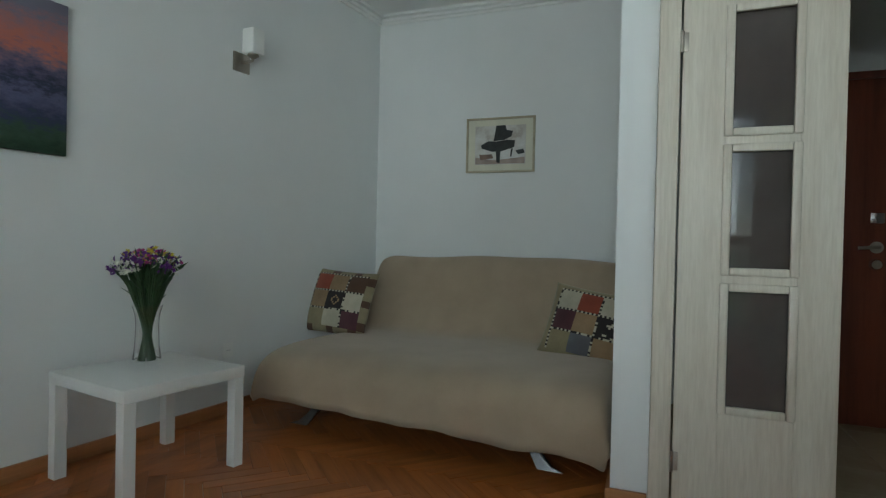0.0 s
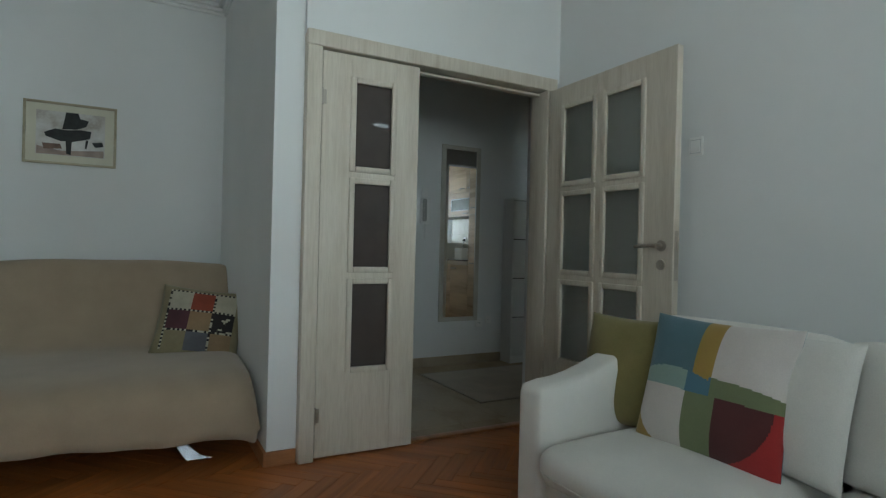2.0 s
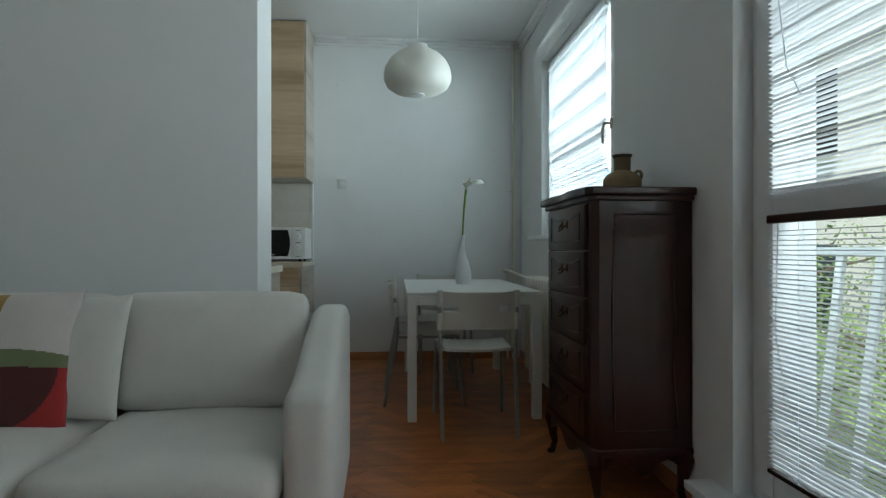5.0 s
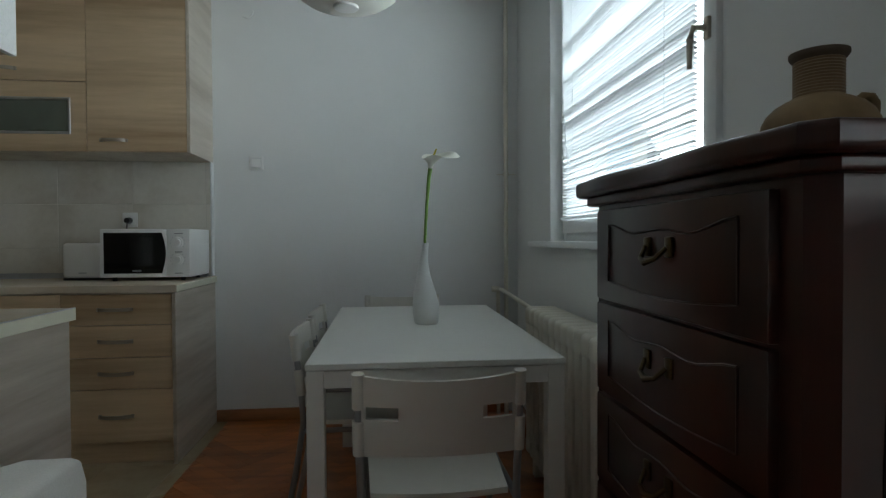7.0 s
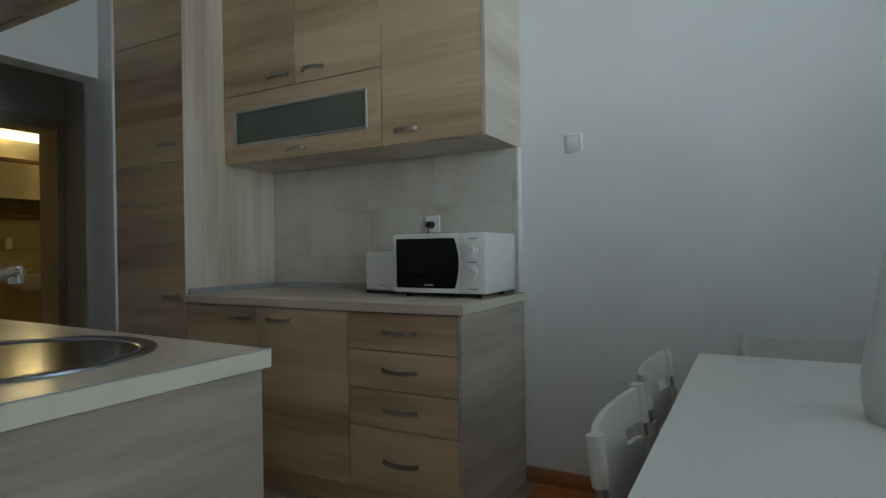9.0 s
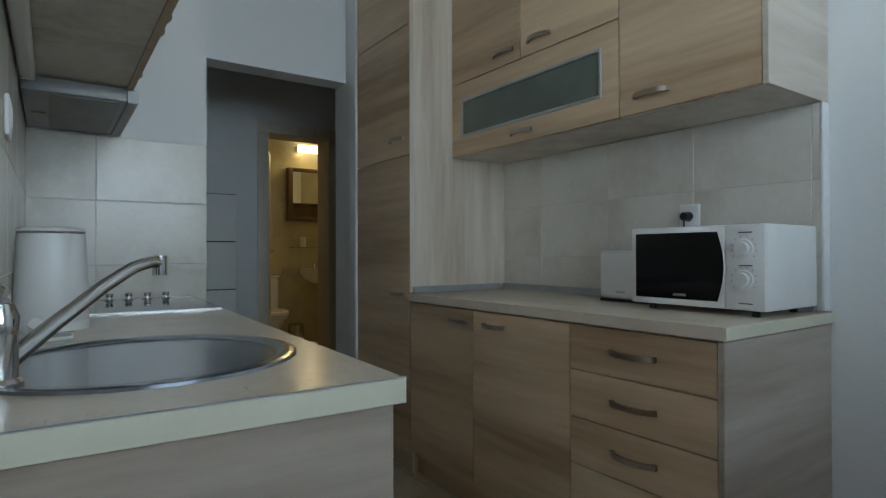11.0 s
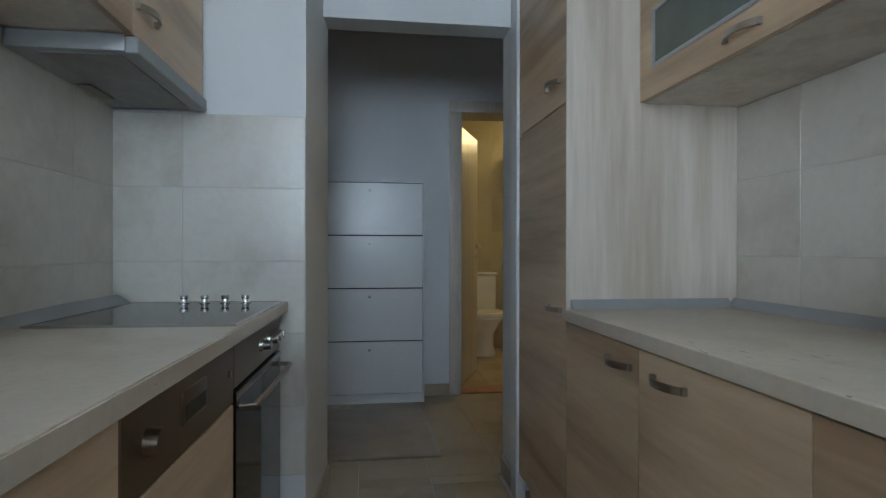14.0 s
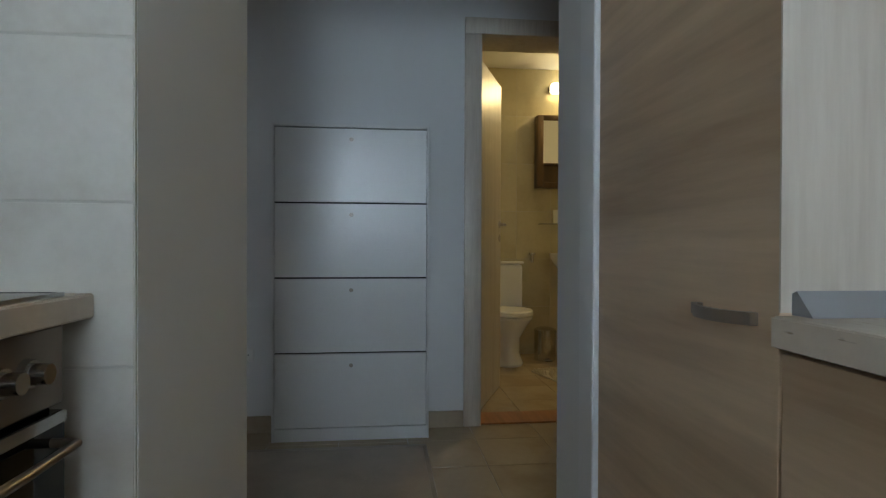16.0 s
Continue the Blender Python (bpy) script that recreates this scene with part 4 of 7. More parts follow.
for x, sx in ((CX0 + 0.02, -1), (CX1 - 0.03, 1)):
    for y, sy in ((CY0 + 0.02, -1), (CY1 - 0.02, 1)):
        bm = bmesh.new()
        tube(bm, [(x, y, 0.215), (x + sx * 0.010, y + sy * 0.010, 0.17), (x + sx * 0.002, y + sy * 0.002, 0.10), (x - sx * 0.004, y - sy * 0.004, 0.05), (x + sx * 0.004, y + sy * 0.004, 0.018), (x + sx * 0.012, y + sy * 0.012, 0.0)], [0.034, 0.032, 0.021, 0.015, 0.015, 0.021], 12)
        part("leg", bm, MAHOG, chest)

CLAY = plain("jug_clay", (0.24, 0.16, 0.08), 0.75, vary=0.2, scale=18, relief=0.3)
CLAYD = plain("jug_rim", (0.10, 0.07, 0.045), 0.7, vary=0.2, scale=30)
ROPE = fabric("rope_twine", (0.26, 0.18, 0.10), 500, 0.2)
jug = thing("clay_jug", "small clay jug with rope-wrapped neck on the chest", "jug", pose(3.818, 1.27, 1.214) @ Matrix.Diagonal((1.14, 1.14, 1.06, 1)))
bm = bmesh.new()
lathe(bm, [(0.0, 0.0), (0.044, 0.0), (0.052, 0.004), (0.060, 0.014), (0.067, 0.028), (0.0705, 0.043), (0.069, 0.058), (0.063, 0.071), (0.053, 0.082), (0.042, 0.089), (0.032, 0.094), (0.027, 0.098)], 48)
part("body", bm, CLAY, jug, "", 60)
bm = bmesh.new()
for k in range(12):
    z = 0.095 + k * 0.0044
    pts = [(0.0285 * math.cos(a * math.pi / 9), 0.0285 * math.sin(a * math.pi / 9), z + 0.0044 * a / 18) for a in range(19)]
    tube(bm, pts, 0.0027, 6)
lathe(bm, [(0.0265, 0.092), (0.0265, 0.150)], 24)
part("rope_neck", bm, ROPE, jug, "twine wound round the neck")
bm = bmesh.new()
lathe(bm, [(0.028, 0.146), (0.033, 0.150), (0.036, 0.155), (0.036, 0.160), (0.032, 0.161), (0.026, 0.150)], 36)
part("rim", bm, CLAYD, jug)
bm = bmesh.new()
tube(bm, [(0.044, -0.014, 0.086), (0.052, -0.016, 0.094), (0.061, -0.018, 0.093), (0.066, -0.019, 0.084), (0.066, -0.019, 0.072), (0.062, -0.018, 0.062)], 0.0065, 10)
part("handle", bm, CLAY, jug)

# ---- dining table and chairs ----
TABW = plain("white_table_laminate", (0.74, 0.74, 0.70), 0.3, vary=0.015, relief=0.0)
TX0, TX1, TY0, TY1, TZ = 2.91, 3.69, 2.115, 3.50, 0.735
dining = thing("dining_table", "white laminate dining table with square legs", "table")
bm = bmesh.new()
box(bm, (TX0, TY0, TZ - 0.019), (TX1, TY1, TZ), 0.002, 1)
part("tabletop", bm, TABW, dining)
for a, b2 in (((TX0 + 0.05, TY0 + 0.006, TZ - 0.074), (TX1 - 0.05, TY0 + 0.028, TZ - 0.022)), ((TX0 + 0.05, TY1 - 0.028, TZ - 0.074), (TX1 - 0.05, TY1 - 0.006, TZ - 0.022)), ((TX0 + 0.006, TY0 + 0.05, TZ - 0.074), (TX0 + 0.028, TY1 - 0.05, TZ - 0.022)), ((TX1 - 0.028, TY0 + 0.05, TZ - 0.074), (TX1 - 0.006, TY1 - 0.05, TZ - 0.022))):
    slab("apron", a, b2, TABW, dining)
for x in (TX0 + 0.003, TX1 - 0.055):
    for y in (TY0 + 0.003, TY1 - 0.055):
        slab("leg", (x, y, 0), (x + 0.052, y + 0.052, TZ - 0.020), TABW, dining)

CHAIRW = plain("chair_plastic", (0.66, 0.64, 0.58), 0.38, vary=0.02, relief=0.02)
TUBE = plain("grey_tube", (0.30, 0.30, 0.30), 0.4, 0.6)


def chair(m):
    """A stacking chair at its seat's middle, facing local +y."""
    ob = thing("dining_chair", "white plastic stacking chair with grey metal legs", "chair", m, "chairs round the dining table")
    bm = bmesh.new()
    n = 10
    rows_ = []
    for j in range(n + 1):
        v = j / n
        y = -0.20 + 0.40 * v
        hw = 0.175 + 0.022 * v
        rows_.append([bm.verts.new((hw * (2 * i / n - 1), y, 0.447 - 0.010 * math.cos((2 * i / n - 1) * 1.5) - 0.018 * max(0, v - 0.8) * 5 * 0.6)) for i in range(n + 1)])
    fs = [bm.faces.new((rows_[j][i], rows_[j][i + 1], rows_[j + 1][i + 1], rows_[j + 1][i])) for j in range(n) for i in range(n)]
    r = bmesh.ops.extrude_face_region(bm, geom=fs)
    bmesh.ops.translate(bm, vec=(0, 0, 0.016), verts=[g for g in r["geom"] if isinstance(g, bmesh.types.BMVert)])
    part("seat", bm, CHAIRW, ob)
    # backrest: a bowed band with a hand slot at each end, wrapped round the uprights
    bm = bmesh.new()
    xs = [-0.208, -0.185, -0.150, -0.105, -0.06, 0.0, 0.06, 0.105, 0.150, 0.185, 0.208]
    zs = [-0.012, 0.050, 0.080, 0.114, 0.180]
    vs_ = []
    for j, z in enumerate(zs):
        row = []
        for x in xs:
            bow = (x / 0.208) ** 2
            zz = 0.572 + z + (0.012 * bow if j == 4 else -0.004 * bow if j == 0 else 0.0)
            row.append(bm.verts.new((x, -0.235 + 0.035 * bow - (zz - 0.57) * 0.12, zz)))
        vs_.append(row)
    fs = []
    for j in range(len(zs) - 1):
        for i in range(len(xs) - 1):
            if j == 2 and i in (1, 2, 7, 8):
                continue
            fs.append(bm.faces.new((vs_[j][i], vs_[j][i + 1], vs_[j + 1][i + 1], vs_[j + 1][i])))
    r = bmesh.ops.extrude_face_region(bm, geom=fs)
    bmesh.ops.translate(bm, vec=(0, 0.012, 0), verts=[g for g in r["geom"] if isinstance(g, bmesh.types.BMVert)])
    back = part("backrest", bm, CHAIRW, ob, "bowed white backrest with two hand slots")
    for x in (-0.203, 0.203):
        for z0, z1 in ((0.560, 0.648), (0.680, 0.768)):
            bm = bmesh.new()
            cyl(bm, (x, -0.196 - (z0 - 0.57) * 0.12, z0), (x, -0.196 - (z1 - 0.57) * 0.12, z1), 0.016, None, 14)
            part("sleeve", bm, CHAIRW, back)
    for s in (-1, 1):
        bm = bmesh.new()
        tube(bm, [(s * 0.195, -0.275, 0.0), (s * 0.197, -0.215, 0.30), (s * 0.199, -0.190, 0.46), (s * 0.203, -0.196, 0.57), (s * 0.203, -0.219, 0.758)], 0.0105, 10)
        part("back_leg", bm, TUBE, ob)
        bm = bmesh.new()
        tube(bm, [(s * 0.205, 0.225, 0.0), (s * 0.200, 0.205, 0.25), (s * 0.196, 0.185, 0.435)], 0.0105, 10)
        part("front_leg", bm, TUBE, ob)
        bm = bmesh.new()
        tube(bm, [(s * 0.198, -0.198, 0.432), (s * 0.197, 0.185, 0.432)], 0.009, 8)
        part("side_rail", bm, TUBE, ob)
    return ob


c0 = chair(pose(3.28, 2.065, 0))
for m in (pose(3.048, 2.64, 0, 0, 0, -90), pose(3.043, 3.16, 0, 0, 0, -90), pose(3.24, 3.56, 0, 0, 0, 180)):
    copy_thing(c0, m)

# calla in a white vase
CERAM = plain("white_ceramic", (0.72, 0.73, 0.72), 0.3, vary=0.02, relief=0.0)
cv = thing("bottle_vase", "slender white ceramic bottle vase on the dining table", "vase", pose(3.318, 2.86, TZ))
bm = bmesh.new()
prof2 = [(0.0, 0.0), (0.046, 0.0), (0.052, 0.008), (0.058, 0.05), (0.056, 0.09), (0.046, 0.14), (0.030, 0.20), (0.019, 0.26), (0.014, 0.31), (0.013, 0.345), (0.010, 0.345), (0.010, 0.30)]
lathe(bm, prof2, 36)
for v in bm.verts:
    v.co.x -= 0.018 * math.sin(max(0, v.co.z - 0.02) / 0.33 * math.pi)* (v.co.z / 0.34)
part("body", bm, CERAM, cv)
calla = thing("calla_lily", "single white calla lily on a long green stem", "flower", pose(3.318, 2.86, TZ))
bm = bmesh.new()
tube(bm, [(-0.004, 0, 0.29), (-0.004, 0, 0.36), (0.004, 0, 0.50), (0.014, 0, 0.62), (0.022, 0, 0.675)], [0.0065, 0.0065, 0.007, 0.008, 0.010], 10)
part("stem", bm, plain("calla_stem", (0.16, 0.30, 0.05), 0.45, vary=0.15, scale=20), calla)
bm = bmesh.new()
rings = []
for j in range(15):
    u = j / 14
    flare = max(0.0, (u - 0.30) / 0.70) ** 1.5
    ring = []
    for k in range(33):
        a = 2 * math.pi * k / 32
        tip = max(0.0, math.cos(a)) ** 2.2
        r0 = 0.009 + 0.019 * u ** 1.2 + 0.018 * flare + 0.070 * tip * flare
        z = 0.660 + 0.062 * u ** 0.9 + 0.034 * tip * flare - 0.052 * tip * flare ** 4 + 0.010 * flare * math.cos(a) + 0.005 * flare * math.sin(3 * a + 0.6)
        ring.append(bm.verts.new((0.020 + 0.010 * u + r0 * math.cos(a), r0 * 1.15 * math.sin(a), z)))
    rings.append(ring)
for a, b2 in zip(rings, rings[1:]):
    for k in range(32):
        bm.faces.new((a[k], a[k + 1], b2[k + 1], b2[k]))
bmesh.ops.rotate(bm, cent=(0.022, 0, 0.672), matrix=Matrix.Rotation(radians(14), 3, "X"), verts=bm.verts)
part("spathe", bm, plain("calla_white", (0.78, 0.78, 0.70), 0.5, vary=0.05), calla, "", 60)
bm = bmesh.new()
tube(bm, [(0.026, -0.004, 0.68), (0.032, -0.020, 0.712), (0.044, -0.034, 0.742)], [0.005, 0.005, 0.003], 8)
part("spadix", bm, PETALS[3], calla)

# pendant lamp
OPAL = plain("opal_shade", (0.74, 0.73, 0.66), 0.35, vary=0.02, relief=0.0)
pend = thing("pendant_lamp", "cream opal globe pendant hanging unlit above the table", "lamp", pose(2.995, 2.77, 2.035))
bm = bmesh.new()
lathe(bm, [(0.05, 0.0), (0.10, 0.006), (0.165, 0.022), (0.208, 0.052), (0.228, 0.092), (0.231, 0.128), (0.222, 0.176), (0.196, 0.226), (0.156, 0.266), (0.112, 0.293), (0.084, 0.304), (0.076, 0.314), (0.070, 0.312), (0.078, 0.300), (0.108, 0.286), (0.150, 0.260), (0.189, 0.222), (0.214, 0.174), (0.223, 0.128), (0.220, 0.095), (0.201, 0.058), (0.16, 0.029), (0.05, 0.006)], 48)
part("shade", bm, OPAL, pend)
bm = bmesh.new()
lathe(bm, [(0.035, -0.012), (0.048, -0.008), (0.052, 0.004), (0.044, 0.006), (0.035, 0.0)], 32)
part("bottom_ring", bm, PLASTIC, pend)
bm = bmesh.new()
cyl(bm, (0, 0, 0.308), (0, 0, 0.338), 0.074, 0.066, 32)
cyl(bm, (0, 0, 0.24), (0, 0, 0.33), 0.02, None, 16)
part("cap", bm, PLASTIC, pend)
bm = bmesh.new()
cyl(bm, (0, 0, 0.34), (0, 0, 0.70), 0.003, None, 8)
part("cord", bm, PLASTIC, pend)
bm = bmesh.new()
lathe(bm, [(0.010, 0.68), (0.035, 0.70), (0.045, 0.75), (0.048, 0.813), (0.0, 0.813)], 28)
part("ceiling_rose", bm, PLASTIC, pend)

# radiator, heating pipes
rad = thing("radiator", "cream painted ribbed cast radiator under the kitchen window", "radiator", pose(3.86, 0, 0))
for k in range(16):
    y = 1.86 + k * 0.075
    bm = bmesh.new()
    for dx in (-0.055, 0.0, 0.055):
        box(bm, (dx - 0.017, y - 0.025, 0.14), (dx + 0.017, y + 0.025, 0.76), 0.012, 2)
    box(bm, (-0.075, y - 0.034, 0.70), (0.075, y + 0.034, 0.785), 0.020, 3)
    box(bm, (-0.075, y - 0.034, 0.11), (0.075, y + 0.034, 0.19), 0.020, 3)
    part("rib", bm, CREAM, rad)
for y in (1.86, 2.985):
    slab("foot", (-0.04, y - 0.02, 0), (0.04, y + 0.02, 0.12), CREAM, rad)
bm = bmesh.new()
cyl(bm, (0, 3.02, 0.745), (0, 3.07, 0.745), 0.022, None, 16)
cyl(bm, (-0.0, 3.07, 0.745), (0, 3.10, 0.745), 0.03, 0.026, 16)
part("valve", bm, CREAM, rad)
pipe = thing("heating_pipe", "cream painted heating pipe in the dining corner", "pipe")
bm = bmesh.new()
tube(bm, [(3.895, 3.925, 0.0), (3.895, 3.925, H)], 0.014, 12)
part("riser", bm, CREAM, pipe)
bm = bmesh.new()
tube(bm, [(3.845, 3.93, 0.0), (3.845, 3.93, 0.78), (3.85, 3.86, 0.785), (3.86, 3.40, 0.76), (3.86, 3.08, 0.745)], 0.012, 12)
cyl(bm, (3.845, 3.90, 0.785), (3.80, 3.90, 0.785), 0.018, None, 14)
part("feed", bm, CREAM, pipe)
bm = bmesh.new()
box(bm, (3.84, 3.938, 1.495), (3.955, 3.944, 1.501))
cyl(bm, (3.895, 3.925, 1.49), (3.895, 3.925, 1.506), 0.018, None, 14)
part("bracket", bm, CREAM, pipe)

# ---- kitchen ----
def bow_handle(parent, c, axis, out, length=0.13):
    """An arched flat bar handle round c; axis: the way it runs, out: the way it stands off."""
    c, a, o = Vector(c), Vector(axis), Vector(out)
    w = a.cross(o)
    bm = bmesh.new()
    rings = []
    n = 12
    for i in range(n + 1):
        u = 2 * i / n - 1
        p = c + a * (u * length / 2) + o * (0.004 + 0.026 * (1 - u * u) ** 0.8)
        half = w * 0.0085
        th = o * 0.0035
        rings.append([bm.verts.new(p - half - th), bm.verts.new(p + half - th), bm.verts.new(p + half + th), bm.verts.new(p - half + th)])
    for r0, r1 in zip(rings, rings[1:]):
        for k in range(4):
            bm.faces.new((r0[k], r0[(k + 1) % 4], r1[(k + 1) % 4], r1[k]))
    bm.faces.new(rings[0][::-1]), bm.faces.new(rings[-1])
    for s in (-1, 1):
        p = c + a * (s * length / 2 * 0.96)
        b0, b1 = p - a * 0.007 - w * 0.0085, p + a * 0.007 + w * 0.0085 + o * 0.012
        box(bm, b0, b1, 0.001, 1)
    part("handle", bm, NICKEL, parent, "arched satin nickel handle")


YF = 3.322                     # fronts of the north run
def front(parent, x0, x1, z0, z1, y=YF, out=-1, name="door", mat=None, g=0.0015):
    a, b2 = sorted((y, y - out * 0.019))
    return slab(name, (x0 + g, a, z0 + 2 * g), (x1 - g, b2, z1 - g), mat or KWOOD, parent, 0.001)


def unit(name, label, category, x0, x1, z0, z1, y0, y1, body=None):
    ob = thing(name, label, category)
    bm = bmesh.new()
    box(bm, (x0, y0, z0), (x1, y1, z1))
    part("body", bm, body or KWOODZ, ob)
    return ob


YB = N0 - 0.002
PL = 0.112
# base units
for x0, x1, hx in ((0.565, 1.058, 0.957), (1.058, 1.590, 1.198)):
    u = unit("base_cabinet", "pale wood kitchen base cabinet with one door", "cabinet", x0, x1, PL, 0.84, YF + 0.020, YB)
    d = front(u, x0, x1, PL, 0.838)
    bow_handle(d, (hx, YF, 0.785), (1, 0, 0), (0, -1, 0))
u = unit("drawer_cabinet", "pale wood kitchen cabinet with four drawers", "cabinet", 1.590, 2.104, PL, 0.84, YF + 0.020, YB)
for z0, z1 in ((PL, 0.373), (0.373, 0.528), (0.528, 0.686), (0.686, 0.838)):
    d = front(u, 1.590, 2.104, z0, z1, name="drawer")
    bow_handle(d, (1.842, YF, (z0 + z1) / 2 + 0.002), (1, 0, 0), (0, -1, 0), 0.155)
slab("end_panel", (2.105, YF - 0.003, 0.0), (2.123, YB, 0.8405), KEND, u)
kick = slab("plinth", (0.0, YF + 0.045, 0.0), (2.104, YF + 0.060, PL - 0.002), KWOOD)
tagged(kick, "pale wood plinth board under the cabinets", "plinth")
# tall unit
tall = unit("tall_cabinet", "floor-to-ceiling pale wood cabinet with two doors", "cabinet", -0.008, 0.545, PL, 2.84, YF + 0.020, YB)
d = front(tall, -0.008, 0.563, PL, 1.555)
bow_handle(d, (0.455, YF, 0.872), (1, 0, 0), (0, -1, 0))
d = front(tall, -0.008, 0.563, 1.557, 2.20)
bow_handle(d, (0.44, YF, 1.645), (1, 0, 0), (0, -1, 0))
front(tall, -0.008, 0.563, 2.202, 2.838)
slab("side_panel", (0.546, YF + 0.0205, 0.0), (0.5635, YB, 2.84), KWOODZ, tall, 0.001)
slab("edge_strip", (0.5622, YF - 0.001, 0.885), (0.5655, YF + 0.022, 2.82), KWOODZ, tall, 0)
UPSTAND = plain("grey_sealing_strip", (0.36, 0.365, 0.37), 0.42, 0.15, vary=0.06)


def wedge(bm, a, b2, axis, side):
    """A strip whose top edge leans back against the wall; side: the end of the axis that faces the room."""
    edge = b2[axis] if side > 0 else a[axis]
    back = a[axis] if side > 0 else b2[axis]
    for v in box(bm, a, b2):
        if v.co.z > (a[2] + b2[2]) / 2 and abs(v.co[axis] - edge) < 1e-5:
            v.co[axis] = back + side * 0.008
            v.co.z += 0.004


# worktop north
wt = thing("worktop", "beige stone-look laminate worktop with pale front edge", "worktop")
slab("surface", (0.565, 3.310, 0.843), (2.130, YB, 0.882), TOP, wt, 0.004)
slab("front_edge", (0.567, 3.3075, 0.845), (2.129, 3.3097, 0.880), TOP, wt, 0.0005)
slab("end_edge", (2.1305, 3.312, 0.846), (2.133, YB, 0.879), EDGE, wt, 0.0005)
bm = bmesh.new()
wedge(bm, (0.566, 3.888, 0.8825), (2.10, 3.925, 0.908), 1, -1)
wedge(bm, (0.566, 3.335, 0.8825), (0.600, 3.889, 0.908), 0, 1)
part("upstand", bm, UPSTAND, wt, "grey worktop sealing strip")
# wall units north
UF, UB = 3.575, YB
up = unit("wall_cabinet", "pale wood wall cabinet with a frosted flap and two doors", "cabinet", 0.566, 1.600, 1.562, 2.838, UF + 0.020, UB)
for x0, x1, hx in ((0.566, 1.078, 0.965), (1.078, 1.600, 1.195)):
    d = front(up, x0, x1, 1.925, 2.836, UF)
    bow_handle(d, (hx, UF, 1.985), (1, 0, 0), (0, -1, 0))
flap = thing("flap", "", "")
flap.parent = up
GX0, GX1, GZ0, GZ1 = 0.645, 1.522, 1.652, 1.842
bm = bmesh.new()
for a, b2 in (((0.568, UF, 1.564), (GX0, UF + 0.019, 1.923)), ((GX1, UF, 1.564), (1.598, UF + 0.019, 1.923)), ((GX0, UF, 1.564), (GX1, UF + 0.019, GZ0)), ((GX0, UF, GZ1), (GX1, UF + 0.019, 1.923))):
    box(bm, a, b2)
part("flap_frame", bm, KWOOD, flap)
bm = bmesh.new()
for a, b2 in (((GX0, UF - 0.004, GZ0), (GX0 + 0.014, UF + 0.012, GZ1)), ((GX1 - 0.014, UF - 0.004, GZ0), (GX1, UF + 0.012, GZ1)), ((GX0 + 0.014, UF - 0.004, GZ0), (GX1 - 0.014, UF + 0.012, GZ0 + 0.014)), ((GX0 + 0.014, UF - 0.004, GZ1 - 0.014), (GX1 - 0.014, UF + 0.012, GZ1))):
    box(bm, a, b2, 0.002, 1)
part("pane_frame", bm, ALU, flap, "slim aluminium frame")
slab("pane", (GX0 + 0.013, UF + 0.003, GZ0 + 0.013), (GX1 - 0.013, UF + 0.009, GZ1 - 0.013), plain("green_frosted_glass", (0.145, 0.165, 0.135), 0.25, vary=0.12, scale=4, relief=0.0), flap, 0, "greenish frosted pane")
bow_handle(flap, (1.083, UF, 1.605), (1, 0, 0), (0, -1, 0))
up2 = unit("wall_cabinet", "pale wood wall cabinet with one tall door", "cabinet", 1.601, 2.102, 1.562, 2.838, UF + 0.020, UB)
d = front(up2, 1.601, 2.102, 1.562, 2.836, UF)
bow_handle(d, (1.735, UF, 1.622), (1, 0, 0), (0, -1, 0))
slab("end_panel", (2.1025, UF - 0.002, 1.560), (2.120, UB, 2.838), KEND, up2, 0.001)

# backsplash tiles: north wall, west piece, south wall
def tile_field(name, label, origin, u, v, spans_u, spans_v, out, material, t=0.008, joint=0.0016):
    """Tiles on a wall: origin, unit vectors along and up, joints' places along each, and the way out of the wall."""
    o, u, v, n = Vector(origin), Vector(u), Vector(v), Vector(out)
    base = bmesh.new()
    a, b2 = o + u * spans_u[0] + v * spans_v[0], o + u * spans_u[-1] + v * spans_v[-1] + n * (t - 0.0012)
    box(base, [min(p, q) for p, q in zip(a, b2)], [max(p, q) for p, q in zip(a, b2)])
    ob = setting(name, base, GROUT, label)
    for i in range(len(spans_u) - 1):
        for j in range(len(spans_v) - 1):
            p = o + u * (spans_u[i] + joint) + v * (spans_v[j] + joint) + n * 0.001
            q = o + u * (spans_u[i + 1] - joint) + v * (spans_v[j + 1] - joint) + n * t
            slab("tile", [min(c, d) for c, d in zip(p, q)], [max(c, d) for c, d in zip(p, q)], material, ob, 0.0012)
    return ob


VROWS = [0.885, 1.031, 1.292, 1.552]
tile_field("backsplash_north", "beige glazed wall tiles", (0, N0 - 0.035, 0), (1, 0, 0), (0, 0, 1), [0.5645, 0.851, 1.263, 1.675, 2.087, 2.112], [0.885, 1.055, 1.31, 1.560], (0, -1, 0), TILE)
slab("tile_trim", (2.1125, N0 - 0.045, 0.885), (2.121, N0 - 0.001, 1.560), PVC).update_tag()
tagged(bpy.data.objects["tile_trim"], "white tile edge trim strip", "", "", "structure")
bm = bmesh.new()
box(bm, (0.5645, N0 - 0.0345, 0.84), (2.111, N0, 1.561))
setting("wall_backsplash_core", bm, WALL, "plaster behind the wall tiles")
tile_field("backsplash_west", "beige glazed wall tiles", (0.245, 0, 0), (0, 1, 0), (0, 0, 1), [1.80, 2.034, 2.455], [0.26, 0.51, 0.77] + VROWS[1:], (1, 0, 0), TILE)
